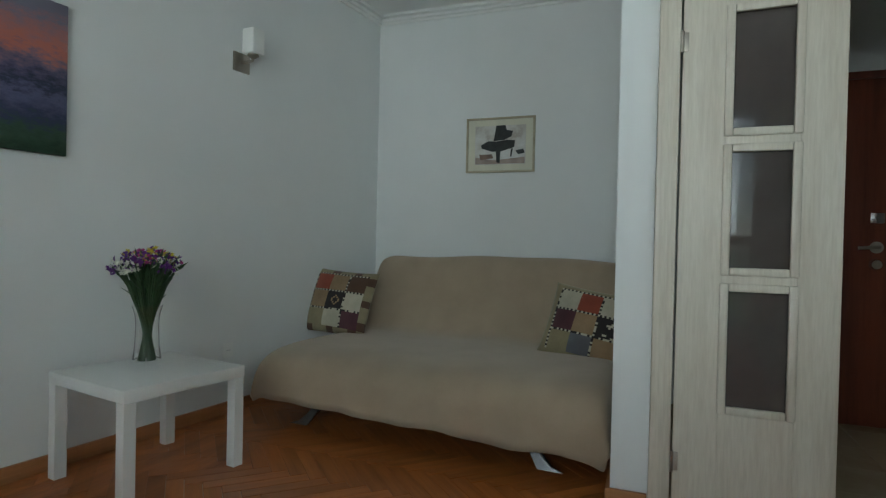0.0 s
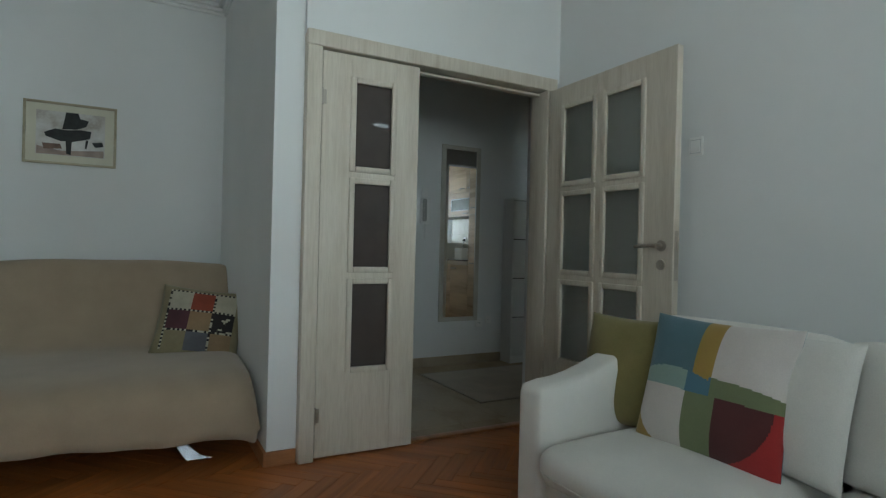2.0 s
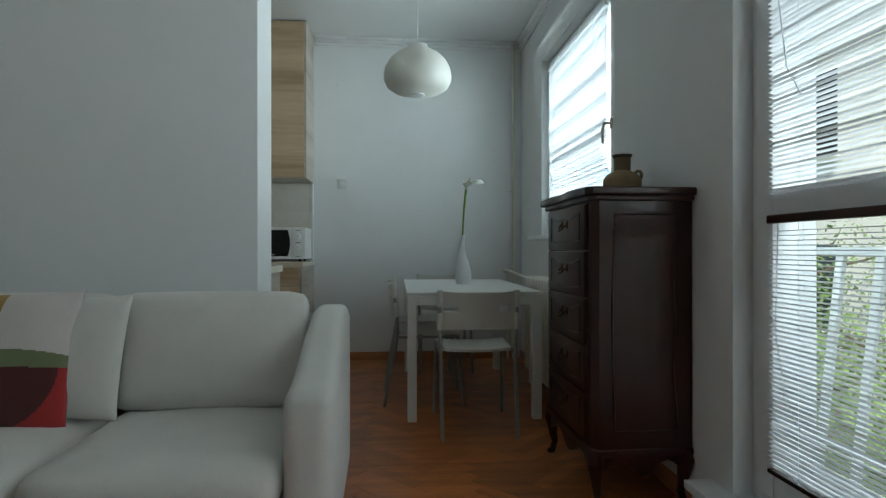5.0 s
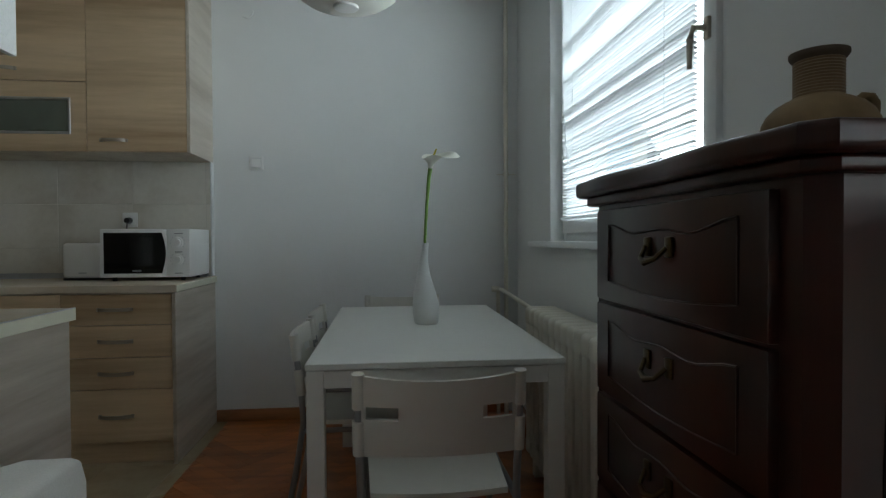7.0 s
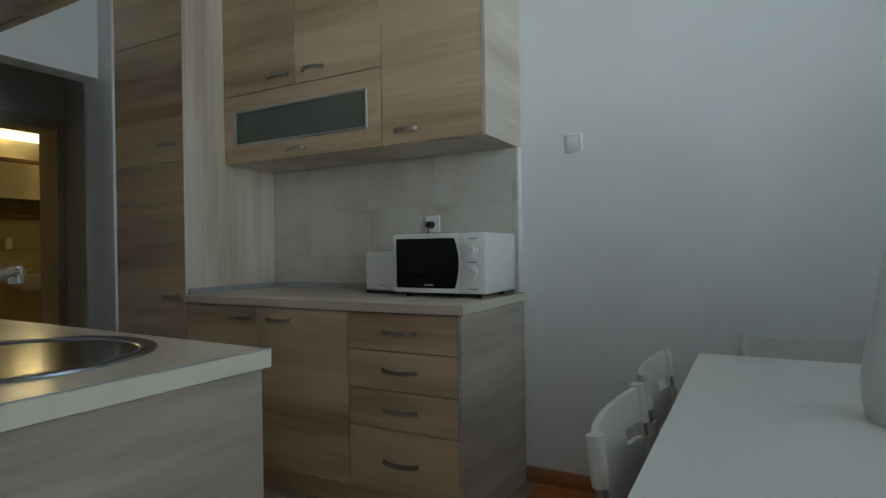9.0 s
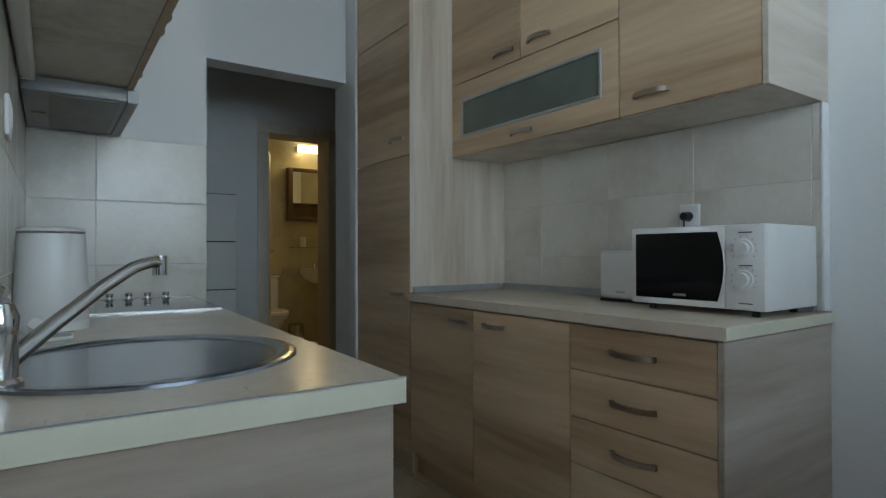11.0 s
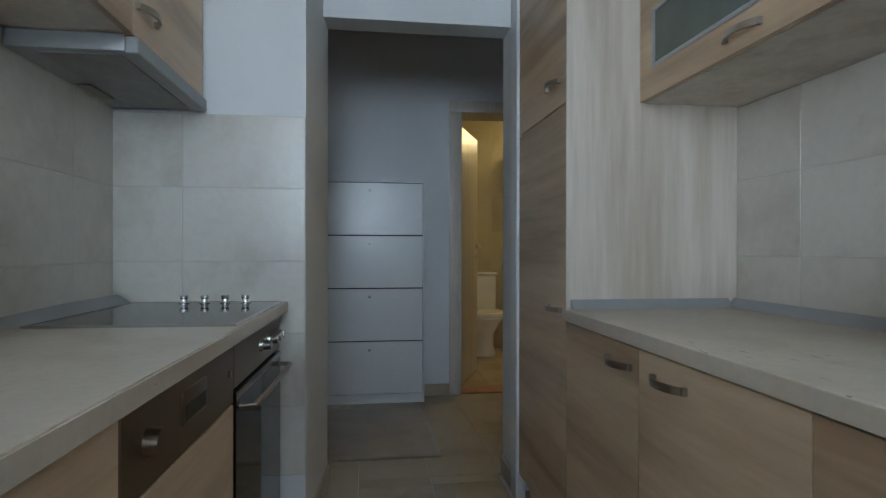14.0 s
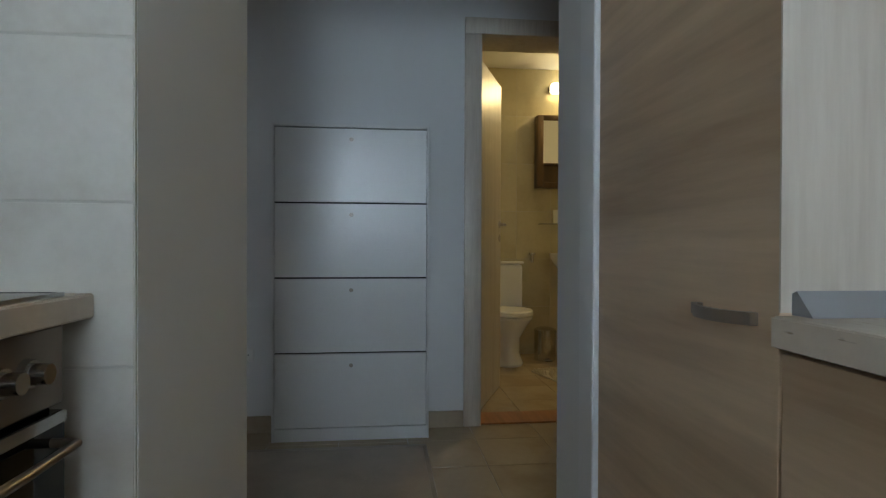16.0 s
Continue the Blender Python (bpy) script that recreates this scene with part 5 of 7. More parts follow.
tile_field("backsplash_south", "beige glazed wall tiles", (0, 1.80, 0), (1, 0, 0), (0, 0, 1), [0.256, 0.52, 0.935, 1.35, 1.765, 2.055], VROWS[:-1] + [1.60], (0, 1, 0), TILE)

# south run: worktop with sink and hob, oven, dishwasher, sink unit
LF = 2.358
ws = thing("worktop", "stone-look laminate worktop with round sink and hob", "worktop")
SX, SY, SR = 1.785, 2.060, 0.238
bm = bmesh.new()
X0, X1, Y0, Y1, Z0, Z1 = 0.256, 2.174, 1.797, 2.376, 0.841, 0.880
outer = [(X0, Y0), (X1, Y0), (X1, Y1), (X0, Y1)]
def rim(r, z, n=64):
    return [(SX + r * math.cos(2 * math.pi * k / n), SY + r * math.sin(2 * math.pi * k / n), z) for k in range(n)]
def ray_box(a):
    c, s = math.cos(a), math.sin(a)
    t = min([((X1 if c > 0 else X0) - SX) / c if abs(c) > 1e-9 else 1e9, ((Y1 if s > 0 else Y0) - SY) / s if abs(s) > 1e-9 else 1e9])
    return SX + c * t, SY + s * t
angs = sorted([2 * math.pi * k / 64 for k in range(64)] + [math.atan2(y - SY, x - SX) % (2 * math.pi) for x, y in outer])
for z, up_ in ((Z1, 1), (Z0, 0)):
    inn = [bm.verts.new((SX + SR * math.cos(a), SY + SR * math.sin(a), z)) for a in angs]
    out_ = [bm.verts.new((*ray_box(a), z)) for a in angs]
    for k in range(len(angs)):
        q = (k + 1) % len(angs)
        bm.faces.new((inn[k], out_[k], out_[q], inn[q]))
    if up_:
        top_in, top_out = inn, out_
for k in range(len(angs)):
    q = (k + 1) % len(angs)
    bm.faces.new((top_out[k], out_[k], out_[q], top_out[q]))
    bm.faces.new((top_in[k], inn[k], inn[q], top_in[q]))
part("surface", bm, TOP, ws)
slab("end_edge", (2.1745, 1.799, 0.842), (2.180, 2.378, 0.879), EDGE, ws, 0.001)
slab("metal_edge", (2.1745, 1.799, 0.8792), (2.180, 2.378, 0.8815), ALU, ws, 0)
slab("front_edge", (0.258, 2.3765, 0.843), (2.1745, 2.380, 0.878), TOP, ws, 0.001)
bm = bmesh.new()
wedge(bm, (0.256, 1.797, 0.8805), (2.168, 1.852, 0.905), 1, 1)
part("upstand", bm, UPSTAND, ws, "grey worktop sealing strip")

sink = thing("sink", "round stainless steel inset sink", "sink", pose(SX, SY, 0.880))
bm = bmesh.new()
lathe(bm, [(0.266, 0.0003), (0.264, 0.005), (0.254, 0.007), (0.239, 0.006), (0.228, 0.001), (0.222, -0.012), (0.216, -0.12), (0.200, -0.150), (0.17, -0.160), (0.045, -0.164), (0.042, -0.168), (0.0, -0.170)], 72)
part("bowl", bm, SINKSTEEL, sink)
bm = bmesh.new()
lathe(bm, [(0.0, -0.162), (0.030, -0.162), (0.040, -0.159), (0.043, -0.162)], 32)
part("strainer", bm, CHROME, sink)

tap = thing("mixer_tap", "chrome single-lever mixer tap with a swan spout", "tap", pose(1.925, 1.868, 0.880))
bm = bmesh.new()
lathe(bm, [(0.0, 0.0), (0.030, 0.0), (0.030, 0.008), (0.024, 0.014), (0.023, 0.075), (0.025, 0.10), (0.018, 0.118), (0.0, 0.120)], 28)
part("body", bm, CHROME, tap)
bm = bmesh.new()
tube(bm, [(-0.005, 0.01, 0.035), (-0.05, 0.063, 0.080), (-0.10, 0.127, 0.131), (-0.138, 0.174, 0.162), (-0.163, 0.206, 0.173), (-0.176, 0.222, 0.170)], [0.014, 0.012, 0.0115, 0.011, 0.011, 0.012], 16)
cyl(bm, (-0.176, 0.222, 0.184), (-0.176, 0.222, 0.148), 0.0125, 0.0135, 20)
part("spout", bm, CHROME, tap)
bm = bmesh.new()
tube(bm, [(0.0, 0.0, 0.118), (-0.02, 0.0, 0.128), (-0.07, -0.005, 0.135), (-0.105, -0.008, 0.128)], [0.013, 0.013, 0.009, 0.006], 12)
part("lever", bm, CHROME, tap)

hob = thing("hob", "black glass ceramic hob with four steel knobs", "hob", pose(-0.025, 0, 0.880))
bm = bmesh.new()
box(bm, (0.345, 1.885, 0.0005), (0.940, 2.365, 0.006), 0.002, 1)
part("glass", bm, DGLASS, hob)
bm = bmesh.new()
for a, b2 in (((0.341, 1.881, 0.0003), (0.3455, 2.369, 0.0068)), ((0.9395, 1.881, 0.0003), (0.944, 2.369, 0.0068)), ((0.3455, 1.881, 0.0003), (0.9395, 1.8855, 0.0068)), ((0.3455, 2.3645, 0.0003), (0.9395, 2.369, 0.0068))):
    box(bm, a, b2)
part("rim", bm, STEEL, hob)
for k in range(4):
    bm = bmesh.new()
    y = 2.062 + k * 0.066
    lathe(bm, [(0.0, 0.0065), (0.0165, 0.0065), (0.0165, 0.009), (0.012, 0.011), (0.0105, 0.020), (0.0135, 0.024), (0.0135, 0.033), (0.0, 0.034)], 28, 0.40, y)
    part("knob", bm, CHROME, hob)

# oven and dishwasher bodies are near-black, painting shade into the joints
oven = unit("oven", "stainless built-in oven with black glass door", "oven", 0.30, 0.895, 0.10, 0.839, 1.83, LF - 0.02, SHADOWGAP)
slab("control_panel", (0.300, LF - 0.02, 0.722), (0.895, LF, 0.837), OVENSTEEL, oven, 0.002)
for k in range(4):
    bm = bmesh.new()
    x = 0.385 + k * 0.055 if k < 3 else 0.60
    cyl(bm, (x, LF, 0.782), (x, LF + 0.010, 0.782), 0.021, 0.019, 24)
    cyl(bm, (x, LF + 0.010, 0.782), (x, LF + 0.032, 0.782), 0.015, 0.014, 24)
    part("knob", bm, STEEL, oven)
od = slab("oven_door", (0.302, LF - 0.02, 0.15), (0.893, LF + 0.004, 0.712), DGLASS, oven, 0.003)
bm = bmesh.new()
tube(bm, [(0.335, LF + 0.004, 0.672), (0.338, LF + 0.040, 0.672), (0.45, LF + 0.046, 0.672), (0.745, LF + 0.046, 0.672), (0.857, LF + 0.040, 0.672), (0.860, LF + 0.004, 0.672)], 0.007, 12)
part("handle", bm, OVENSTEEL, od, "bowed steel bar handle")
slab("steel_band", (0.302, LF + 0.0045, 0.695), (0.893, LF + 0.0065, 0.712), STEEL, od, 0)
dw = unit("dishwasher", "built-in dishwasher with steel control panel", "dishwasher", 0.900, 1.495, 0.10, 0.839, 1.83, LF - 0.02, SHADOWGAP)
slab("control_panel", (0.901, LF - 0.02, 0.690), (1.494, LF, 0.837), OVENSTEEL, dw, 0.002)
bm = bmesh.new()
box(bm, (1.115, LF - 0.004, 0.742), (1.255, LF + 0.004, 0.806), 0.004)
part("grip_frame", bm, OVENSTEEL, dw)
slab("grip_recess", (1.127, LF + 0.003, 0.750), (1.243, LF + 0.005, 0.780), BLACK, dw, 0)
bm = bmesh.new()
cyl(bm, (1.40, LF, 0.765), (1.40, LF + 0.022, 0.765), 0.024, 0.021, 28)
part("dial", bm, OVENSTEEL, dw)
bm = bmesh.new()
cyl(bm, (0.945, LF, 0.770), (0.945, LF + 0.006, 0.770), 0.008, None, 16)
part("button", bm, STEEL, dw)
front(dw, 0.901, 1.494, 0.10, 0.688, LF, 1)
sb = unit("base_cabinet", "pale wood sink cabinet with two doors", "cabinet", 1.497, 2.146, 0.10, 0.735, 1.83, LF - 0.021)
for x0, x1, hx in ((1.497, 1.822, 1.73), (1.822, 2.147, 1.915)):
    d = front(sb, x0, x1, 0.10, 0.836, LF, 1)
    bow_handle(d, (hx, LF, 0.785), (1, 0, 0), (0, 1, 0))
slab("end_panel", (2.1505, 1.8005, 0.0), (2.168, LF + 0.004, 0.8400), KEND, sb, 0.001)
kick = slab("plinth", (0.258, LF - 0.06, 0.0), (2.146, LF - 0.045, 0.098), KWOOD)
tagged(kick, "pale wood plinth board under the south cabinets", "plinth")

# wall units south, hood, strip lamp
VF = 2.105
for x0, x1, hx in ((0.265, 0.865, None), (0.867, 1.285, 1.23), (1.287, 1.705, 1.34), (1.707, 2.135, 1.79)):
    u = unit("wall_cabinet", "pale wood wall cabinet on the sink side", "cabinet", x0, x1, 1.607, 2.838, 1.81, VF - 0.020)
    d = front(u, x0, x1, 1.600, 2.836, VF, 1)
    if hx:
        bow_handle(d, (hx, VF, 1.68), (1, 0, 0), (0, 1, 0))
    else:
        bow_handle(d, (0.78, VF, 1.68), (1, 0, 0), (0, 1, 0))
    if x0 > 1.7:
        slab("end_panel", (2.1355, 1.812, 1.600), (2.152, VF + 0.001, 2.838), WHITE, u, 0.001, "white end panel")
HOOD = plain("hood_grey", (0.34, 0.34, 0.33), 0.42, 0.3, vary=0.06)
hood = thing("cooker_hood", "slim grey built-under cooker hood", "hood")
bm = bmesh.new()
box(bm, (0.262, 1.812, 1.560), (0.862, 2.085, 1.604), 0.003)
part("body", bm, HOOD, hood)
slab("front_bar", (0.262, 2.0855, 1.556), (0.862, 2.118, 1.598), HOOD, hood, 0.003)
slab("filter", (0.285, 1.88, 1.5562), (0.840, 2.07, 1.5595), plain("hood_filter", (0.28, 0.27, 0.255), 0.5, 0.4, vary=0.1, scale=14, relief=0.15), hood, 0)
slab("light_cover", (0.40, 1.832, 1.5535), (0.56, 1.872, 1.5575), OVENSTEEL, hood, 0.001)
strip = thing("strip_lamp", "white under-cabinet strip lamp, switched off", "lamp")
bm = bmesh.new()
box(bm, (0.98, 1.813, 1.560), (1.62, 1.850, 1.602), 0.012, 3)
part("diffuser", bm, OPAL, strip)
slab("cap", (0.965, 1.813, 1.560), (0.980, 1.850, 1.602), PLASTIC, strip, 0.003)

wall_plate("wall_socket", "white double socket on the tiles by the hob", "socket", pose(1.43, 1.808, 1.36), 0.085, 0.085, rocker=False, holes=True)
sock = wall_plate("wall_socket", "white socket with a black plug above the microwave", "socket", pose(1.660, N0 - 0.043, 1.218, 0, 0, 180), 0.085, 0.085, rocker=False, holes=True)
plug = thing("power_plug", "black power plug in the wall socket", "plug", pose(1.657, N0 - 0.052, 1.213, 0, 0, 180))
bm = bmesh.new()
cyl(bm, (0, 0, 0), (0, 0.035, 0), 0.020, 0.016, 20)
tube(bm, [(0, 0.03, -0.01), (0, 0.034, -0.06), (0.005, 0.028, -0.14), (0.02, 0.02, -0.30)], 0.0035, 8)
part("body", bm, BLACK, plug)

# kettle
ket = thing("kettle", "white plastic electric kettle on the worktop", "kettle", pose(1.205, 1.905, 0.880, 0, 0, 30))
bm = bmesh.new()
lathe(bm, [(0.0, 0.0), (0.080, 0.0), (0.081, 0.018), (0.078, 0.022), (0.079, 0.03), (0.078, 0.10), (0.073, 0.225), (0.071, 0.238)], 48)
part("body", bm, PLASTIC, ket)
bm = bmesh.new()
lathe(bm, [(0.0715, 0.238), (0.0725, 0.240), (0.0725, 0.243), (0.0715, 0.244)], 48)
part("lid_ring", bm, STEEL, ket)
bm = bmesh.new()
lathe(bm, [(0.0715, 0.244), (0.070, 0.250), (0.055, 0.254), (0.0, 0.255)], 48)
part("lid", bm, PLASTIC, ket)
bm = bmesh.new()
pts = [(0.072, -0.012, 0.236), (0.092, 0.0, 0.236), (0.072, 0.012, 0.236)]
lo = [bm.verts.new((0.071, 0.0, 0.16))]
t_ = [bm.verts.new(p) for p in pts]
bm.faces.new((t_[0], t_[1], lo[0])), bm.faces.new((t_[1], t_[2], lo[0])), bm.faces.new((t_[2], t_[1], t_[0]))
part("spout", bm, PLASTIC, ket)
bm = bmesh.new()
tube(bm, [(-0.068, 0, 0.225), (-0.105, 0, 0.222), (-0.122, 0, 0.19), (-0.120, 0, 0.09), (-0.098, 0, 0.05), (-0.076, 0, 0.05)], [0.013, 0.013, 0.013, 0.012, 0.011, 0.010], 12)
part("handle", bm, PLASTIC, ket)
flex = thing("extension_lead", "white kettle cord with plug coiled on the worktop", "cable", pose(1.395, 1.890, 0.880))
bm = bmesh.new()
tube(bm, [(-0.06, 0.02, 0.006), (0.0, 0.06, 0.006), (0.06, 0.06, 0.006), (0.09, 0.02, 0.008), (0.06, -0.02, 0.012), (0.02, -0.01, 0.02)], 0.0038, 8)
part("cable", bm, PLASTIC, flex)
bm = bmesh.new()
cyl(bm, (0.02, -0.01, 0.014), (0.052, -0.004, 0.040), 0.009, 0.014, 16)
part("plug", bm, PLASTIC, flex)

# the south run stands a little askew to the wall
SKEW = Matrix.Translation((0.25, 2.408, 0.008)) @ Matrix.Rotation(radians(-2.0), 4, "Z") @ Matrix.Translation((-0.25, -2.392, 0))
for ob in (ws, sink, tap, hob, oven, dw, sb, kick, ket, flex):
    ob.matrix_basis = SKEW @ ob.matrix_basis

# microwave and toaster
mw = thing("microwave", "white microwave with black glass door and two dials", "microwave", pose(0, 0, 0.882))
MX0, MX1, MY0, MY1, MH = 1.664, 2.113, 3.557, 3.895, 0.276
bm = bmesh.new()
box(bm, (MX0, MY0 + 0.012, 0.020), (MX1, MY1, MH), 0.006)
part("housing", bm, PLASTIC, mw)
md_ = slab("door", (MX0, MY0, 0.022), (MX1 - 0.118, MY0 + 0.0118, MH - 0.002), PLASTIC, mw, 0.004)
bm = bmesh.new()
n = 16
f = [bm.verts.new((MX0 + 0.018, MY0 - 0.0008, 0.042)), bm.verts.new((MX0 + 0.018, MY0 - 0.0008, MH - 0.020))]
f = [bm.verts.new((MX1 - 0.140 + 0.020 * math.sin(math.pi * k / n), MY0 - 0.0008, MH - 0.020 - (MH - 0.062) * k / n)) for k in range(n + 1)][::-1] + f[::-1]
bm.faces.new(f)
r = bmesh.ops.extrude_face_region(bm, geom=list(bm.faces))
bmesh.ops.translate(bm, vec=(0, 0.0006, 0), verts=[g for g in r["geom"] if isinstance(g, bmesh.types.BMVert)])
part("window", bm, DGLASS, md_)
slab("badge", (MX0 + 0.160, MY0 - 0.0018, 0.052), (MX0 + 0.205, MY0 - 0.0010, 0.060), ALU, md_, 0)
slab("control_panel", (MX1 - 0.116, MY0 + 0.001, 0.022), (MX1, MY0 + 0.0118, MH - 0.002), PLASTIC, mw, 0.004)
for z in (0.203, 0.112):
    bm = bmesh.new()
    cyl(bm, (MX1 - 0.060, MY0 + 0.002, z), (MX1 - 0.060, MY0 - 0.006, z), 0.029, 0.027, 32)
    cyl(bm, (MX1 - 0.060, MY0 - 0.006, z), (MX1 - 0.060, MY0 - 0.020, z), 0.021, 0.019, 32)
    part("dial", bm, PLASTIC, mw)
    bm = bmesh.new()
    for k in range(10):
        a = -2.2 + k * 0.49
        x, zz = MX1 - 0.060 + 0.037 * math.sin(a), z + 0.037 * math.cos(a)
        box(bm, (x - 0.002, MY0 + 0.0002, zz - 0.002), (x + 0.002, MY0 + 0.0012, zz + 0.002))
    part("dial_marks", bm, ALU, mw)
for z in (0.250, 0.152, 0.040):
    slab("print_bar", (MX1 - 0.075, MY0 - 0.0002, z), (MX1 - 0.035, MY0 + 0.0012, z + 0.003), BLACK, mw, 0)
for x in (MX0 + 0.05, MX1 - 0.05):
    for y in (MY0 + 0.05, MY1 - 0.05):
        bm = bmesh.new()
        cyl(bm, (x, y, 0), (x, y, 0.022), 0.012, None, 12)
        part("foot", bm, BLACK, mw)
toast = thing("toaster", "white two-slot toaster beside the microwave", "toaster", pose(1.535, 3.78, 0.882))
bm = bmesh.new()
box(bm, (-0.135, -0.08, 0.012), (0.08, 0.08, 0.203), 0.018, 3)
part("housing", bm, PLASTIC, toast)
for y in (-0.03, 0.03):
    slab("slot", (-0.115, y - 0.012, 0.2025), (0.06, y + 0.012, 0.2038), BLACK, toast, 0)
slab("base", (-0.132, -0.077, 0), (0.077, 0.077, 0.0118), BLACK, toast, 0.002)
slab("badge", (-0.05, -0.0815, 0.035), (-0.01, -0.0803, 0.043), ALU, toast, 0)

# ---- windows with blinds ----
SLAT, n, l, b = nodes_of("blind_slat")
b.inputs["Base Color"].default_value, b.inputs["Roughness"].default_value = (0.74, 0.75, 0.76, 1), 0.45
thin = n.new("ShaderNodeBsdfTranslucent")
thin.inputs["Color"].default_value = (0.84, 0.85, 0.85, 1)
mixed = n.new("ShaderNodeMixShader")
mixed.inputs[0].default_value = 0.45
l.new(b.outputs[0], mixed.inputs[1])
l.new(thin.outputs[0], mixed.inputs[2])
l.new(mixed.outputs[0], n["Material Output"].inputs["Surface"])


def blind(parent_label, x, y0, y1, z0, z1, pitch=0.0145, tilt=24, rail=None):
    ob = thing("venetian_blind", parent_label, "blind", pose(x, (y0 + y1) / 2, z0))
    w = (y1 - y0) / 2 - 0.006
    bm = bmesh.new()
    rings = []
    for s in (-w, w):
        rings.append([bm.verts.new((0.008 * u, s, 0.0012 * (1 - u * u))) for u in (-1, -0.5, 0, 0.5, 1)])
    for k in range(4):
        bm.faces.new((rings[0][k], rings[0][k + 1], rings[1][k + 1], rings[1][k]))
    bmesh.ops.solidify(bm, geom=list(bm.faces), thickness=0.0005)
    me = mesh_of("slat", bm, SLAT)
    n = int((z1 - z0 - 0.05) / pitch)
    for k in range(n):
        s = new("slat", me)
        s.parent = ob
        s.matrix_basis = pose(0, 0, 0.025 + k * pitch, 0, tilt + 0.12 * math.sin(k * 1.7), 0)
    slab("bottom_rail", (-0.012, -w, 0.0), (0.012, w, 0.014), rail or SLAT, ob, 0.003)
    slab("head_rail", (-0.014, -w, z1 - z0 - 0.026), (0.014, w, z1 - z0), rail or SLAT, ob, 0.003)
    for y in (-w * 0.72, w * 0.72):
        for dx in (-0.0085, 0.0085):
            bm = bmesh.new()
            cyl(bm, (dx, y, 0.01), (dx, y, z1 - z0 - 0.02), 0.0008, None, 5)
            part("ladder_cord", bm, SLAT, ob)
    bm = bmesh.new()
    yy = w - 0.06
    tube(bm, [(-0.016, yy, z1 - z0 - 0.03), (-0.018, yy + 0.01, (z1 - z0) * 0.55), (-0.018, yy - 0.04, (z1 - z0) * 0.3), (-0.018, yy - 0.10, (z1 - z0) * 0.22)], 0.0018, 6)
    part("pull_cord", bm, SLAT, ob)
    return ob


def sash(name, label, y0, y1, z0, z1, x0, x1, w=0.065):
    ob = thing(name, label, "window")
    ob["kind"] = "structure"
    for a, b2 in (((x0, y0, z0), (x1, y0 + w, z1)), ((x0, y1 - w, z0), (x1, y1, z1)), ((x0, y0 + w, z0), (x1, y1 - w, z0 + w)), ((x0, y0 + w, z1 - w), (x1, y1 - w, z1))):
        bm = bmesh.new()
        box(bm, a, b2, 0.006, 2)
        part("window_frame", bm, PVC, ob)
    p = slab("pane", ((x0 + x1) / 2 + 0.012, y0 + w - 0.008, z0 + w - 0.008), ((x0 + x1) / 2 + 0.016, y1 - w + 0.008, z1 - w + 0.008), CLEAR, ob, 0)
    p.visible_shadow = False
    return ob


# kitchen window: outer frame, sill, one sash and its blind
kf = thing("window_frame_kitchen", "white window frame in a plaster reveal", "window")
kf["kind"] = "structure"
for a, b2 in (((4.05, KY0, KZ0), (4.12, KY0 + 0.13, KZ1)), ((4.05, KY1 - 0.04, KZ0), (4.12, KY1, KZ1)), ((4.05, KY0 + 0.13, KZ0), (4.12, KY1 - 0.04, KZ0 + 0.04)), ((4.05, KY0 + 0.13, KZ1 - 0.04), (4.12, KY1 - 0.04, KZ1))):
    slab("outer_frame", a, b2, PVC, kf, 0.004)
w1 = sash("window_1", "white plastic casement window, closed", KY0 + 0.125, KY1 - 0.035, KZ0 + 0.035, KZ1 - 0.035, 4.030, 4.095)
bm = bmesh.new()
box(bm, (4.018, KY0 + 0.145, 1.64), (4.030, KY0 + 0.170, 1.70), 0.003)
tube(bm, [(4.016, KY0 + 0.157, 1.67), (3.985, KY0 + 0.159, 1.67), (3.978, KY0 + 0.165, 1.64), (3.982, KY0 + 0.172, 1.56)], [0.009, 0.009, 0.009, 0.007], 10)
part("handle", bm, NICKEL, w1, "grey metal window handle")
sill = thing("window_sill", "white stone sill under the kitchen window", "sill")
sill["kind"] = "structure"
slab("sill_board", (3.905, KY0 - 0.10, 1.055), (4.05, KY1 + 0.17, 1.0835), PVC, sill, 0.004)
blind("half-open white venetian blind in the kitchen window", 4.012, KY0 + 0.185, KY1 - 0.095, KZ0 + 0.10, KZ1 - 0.09)

# living room: tall window in two lights, with transoms
lf = thing("window_frame_living", "white frame of the tall living room window", "window")
lf["kind"] = "structure"
for a, b2 in (((4.05, LY0, LZ0), (4.12, LY0 + 0.05, LZ1)), ((4.05, LY1 - 0.05, LZ0), (4.12, LY1, LZ1)), ((4.05, LY0 + 0.05, LZ0), (4.12, LY1 - 0.05, LZ0 + 0.05)), ((4.05, LY0 + 0.05, LZ1 - 0.05), (4.12, LY1 - 0.05, LZ1))):
    slab("outer_frame", a, b2, PVC, lf, 0.004)
YM = -0.48
k = 2
for y0, y1 in ((LY0 + 0.045, YM), (YM + 0.004, LY1 - 0.045)):
    w = sash(f"window_{k}", "white plastic balcony window with a transom, closed", y0, y1, LZ0 + 0.045, LZ1 - 0.045, 4.030, 4.095, 0.085)
    slab("transom", (4.030, y0 + 0.085, 1.075), (4.095, y1 - 0.085, 1.165), PVC, w, 0.005)
    blind("half-open white venetian blind in the lower light", 4.014, y0 + 0.090, y1 - 0.090, LZ0 + 0.135, 1.085, 0.0145, -11, MAHOG if k == 3 else None)
    blind("half-open white venetian blind in the upper light", 4.014, y0 + 0.090, y1 - 0.090, 1.150, LZ1 - 0.13, 0.0145, 16)
    k += 1
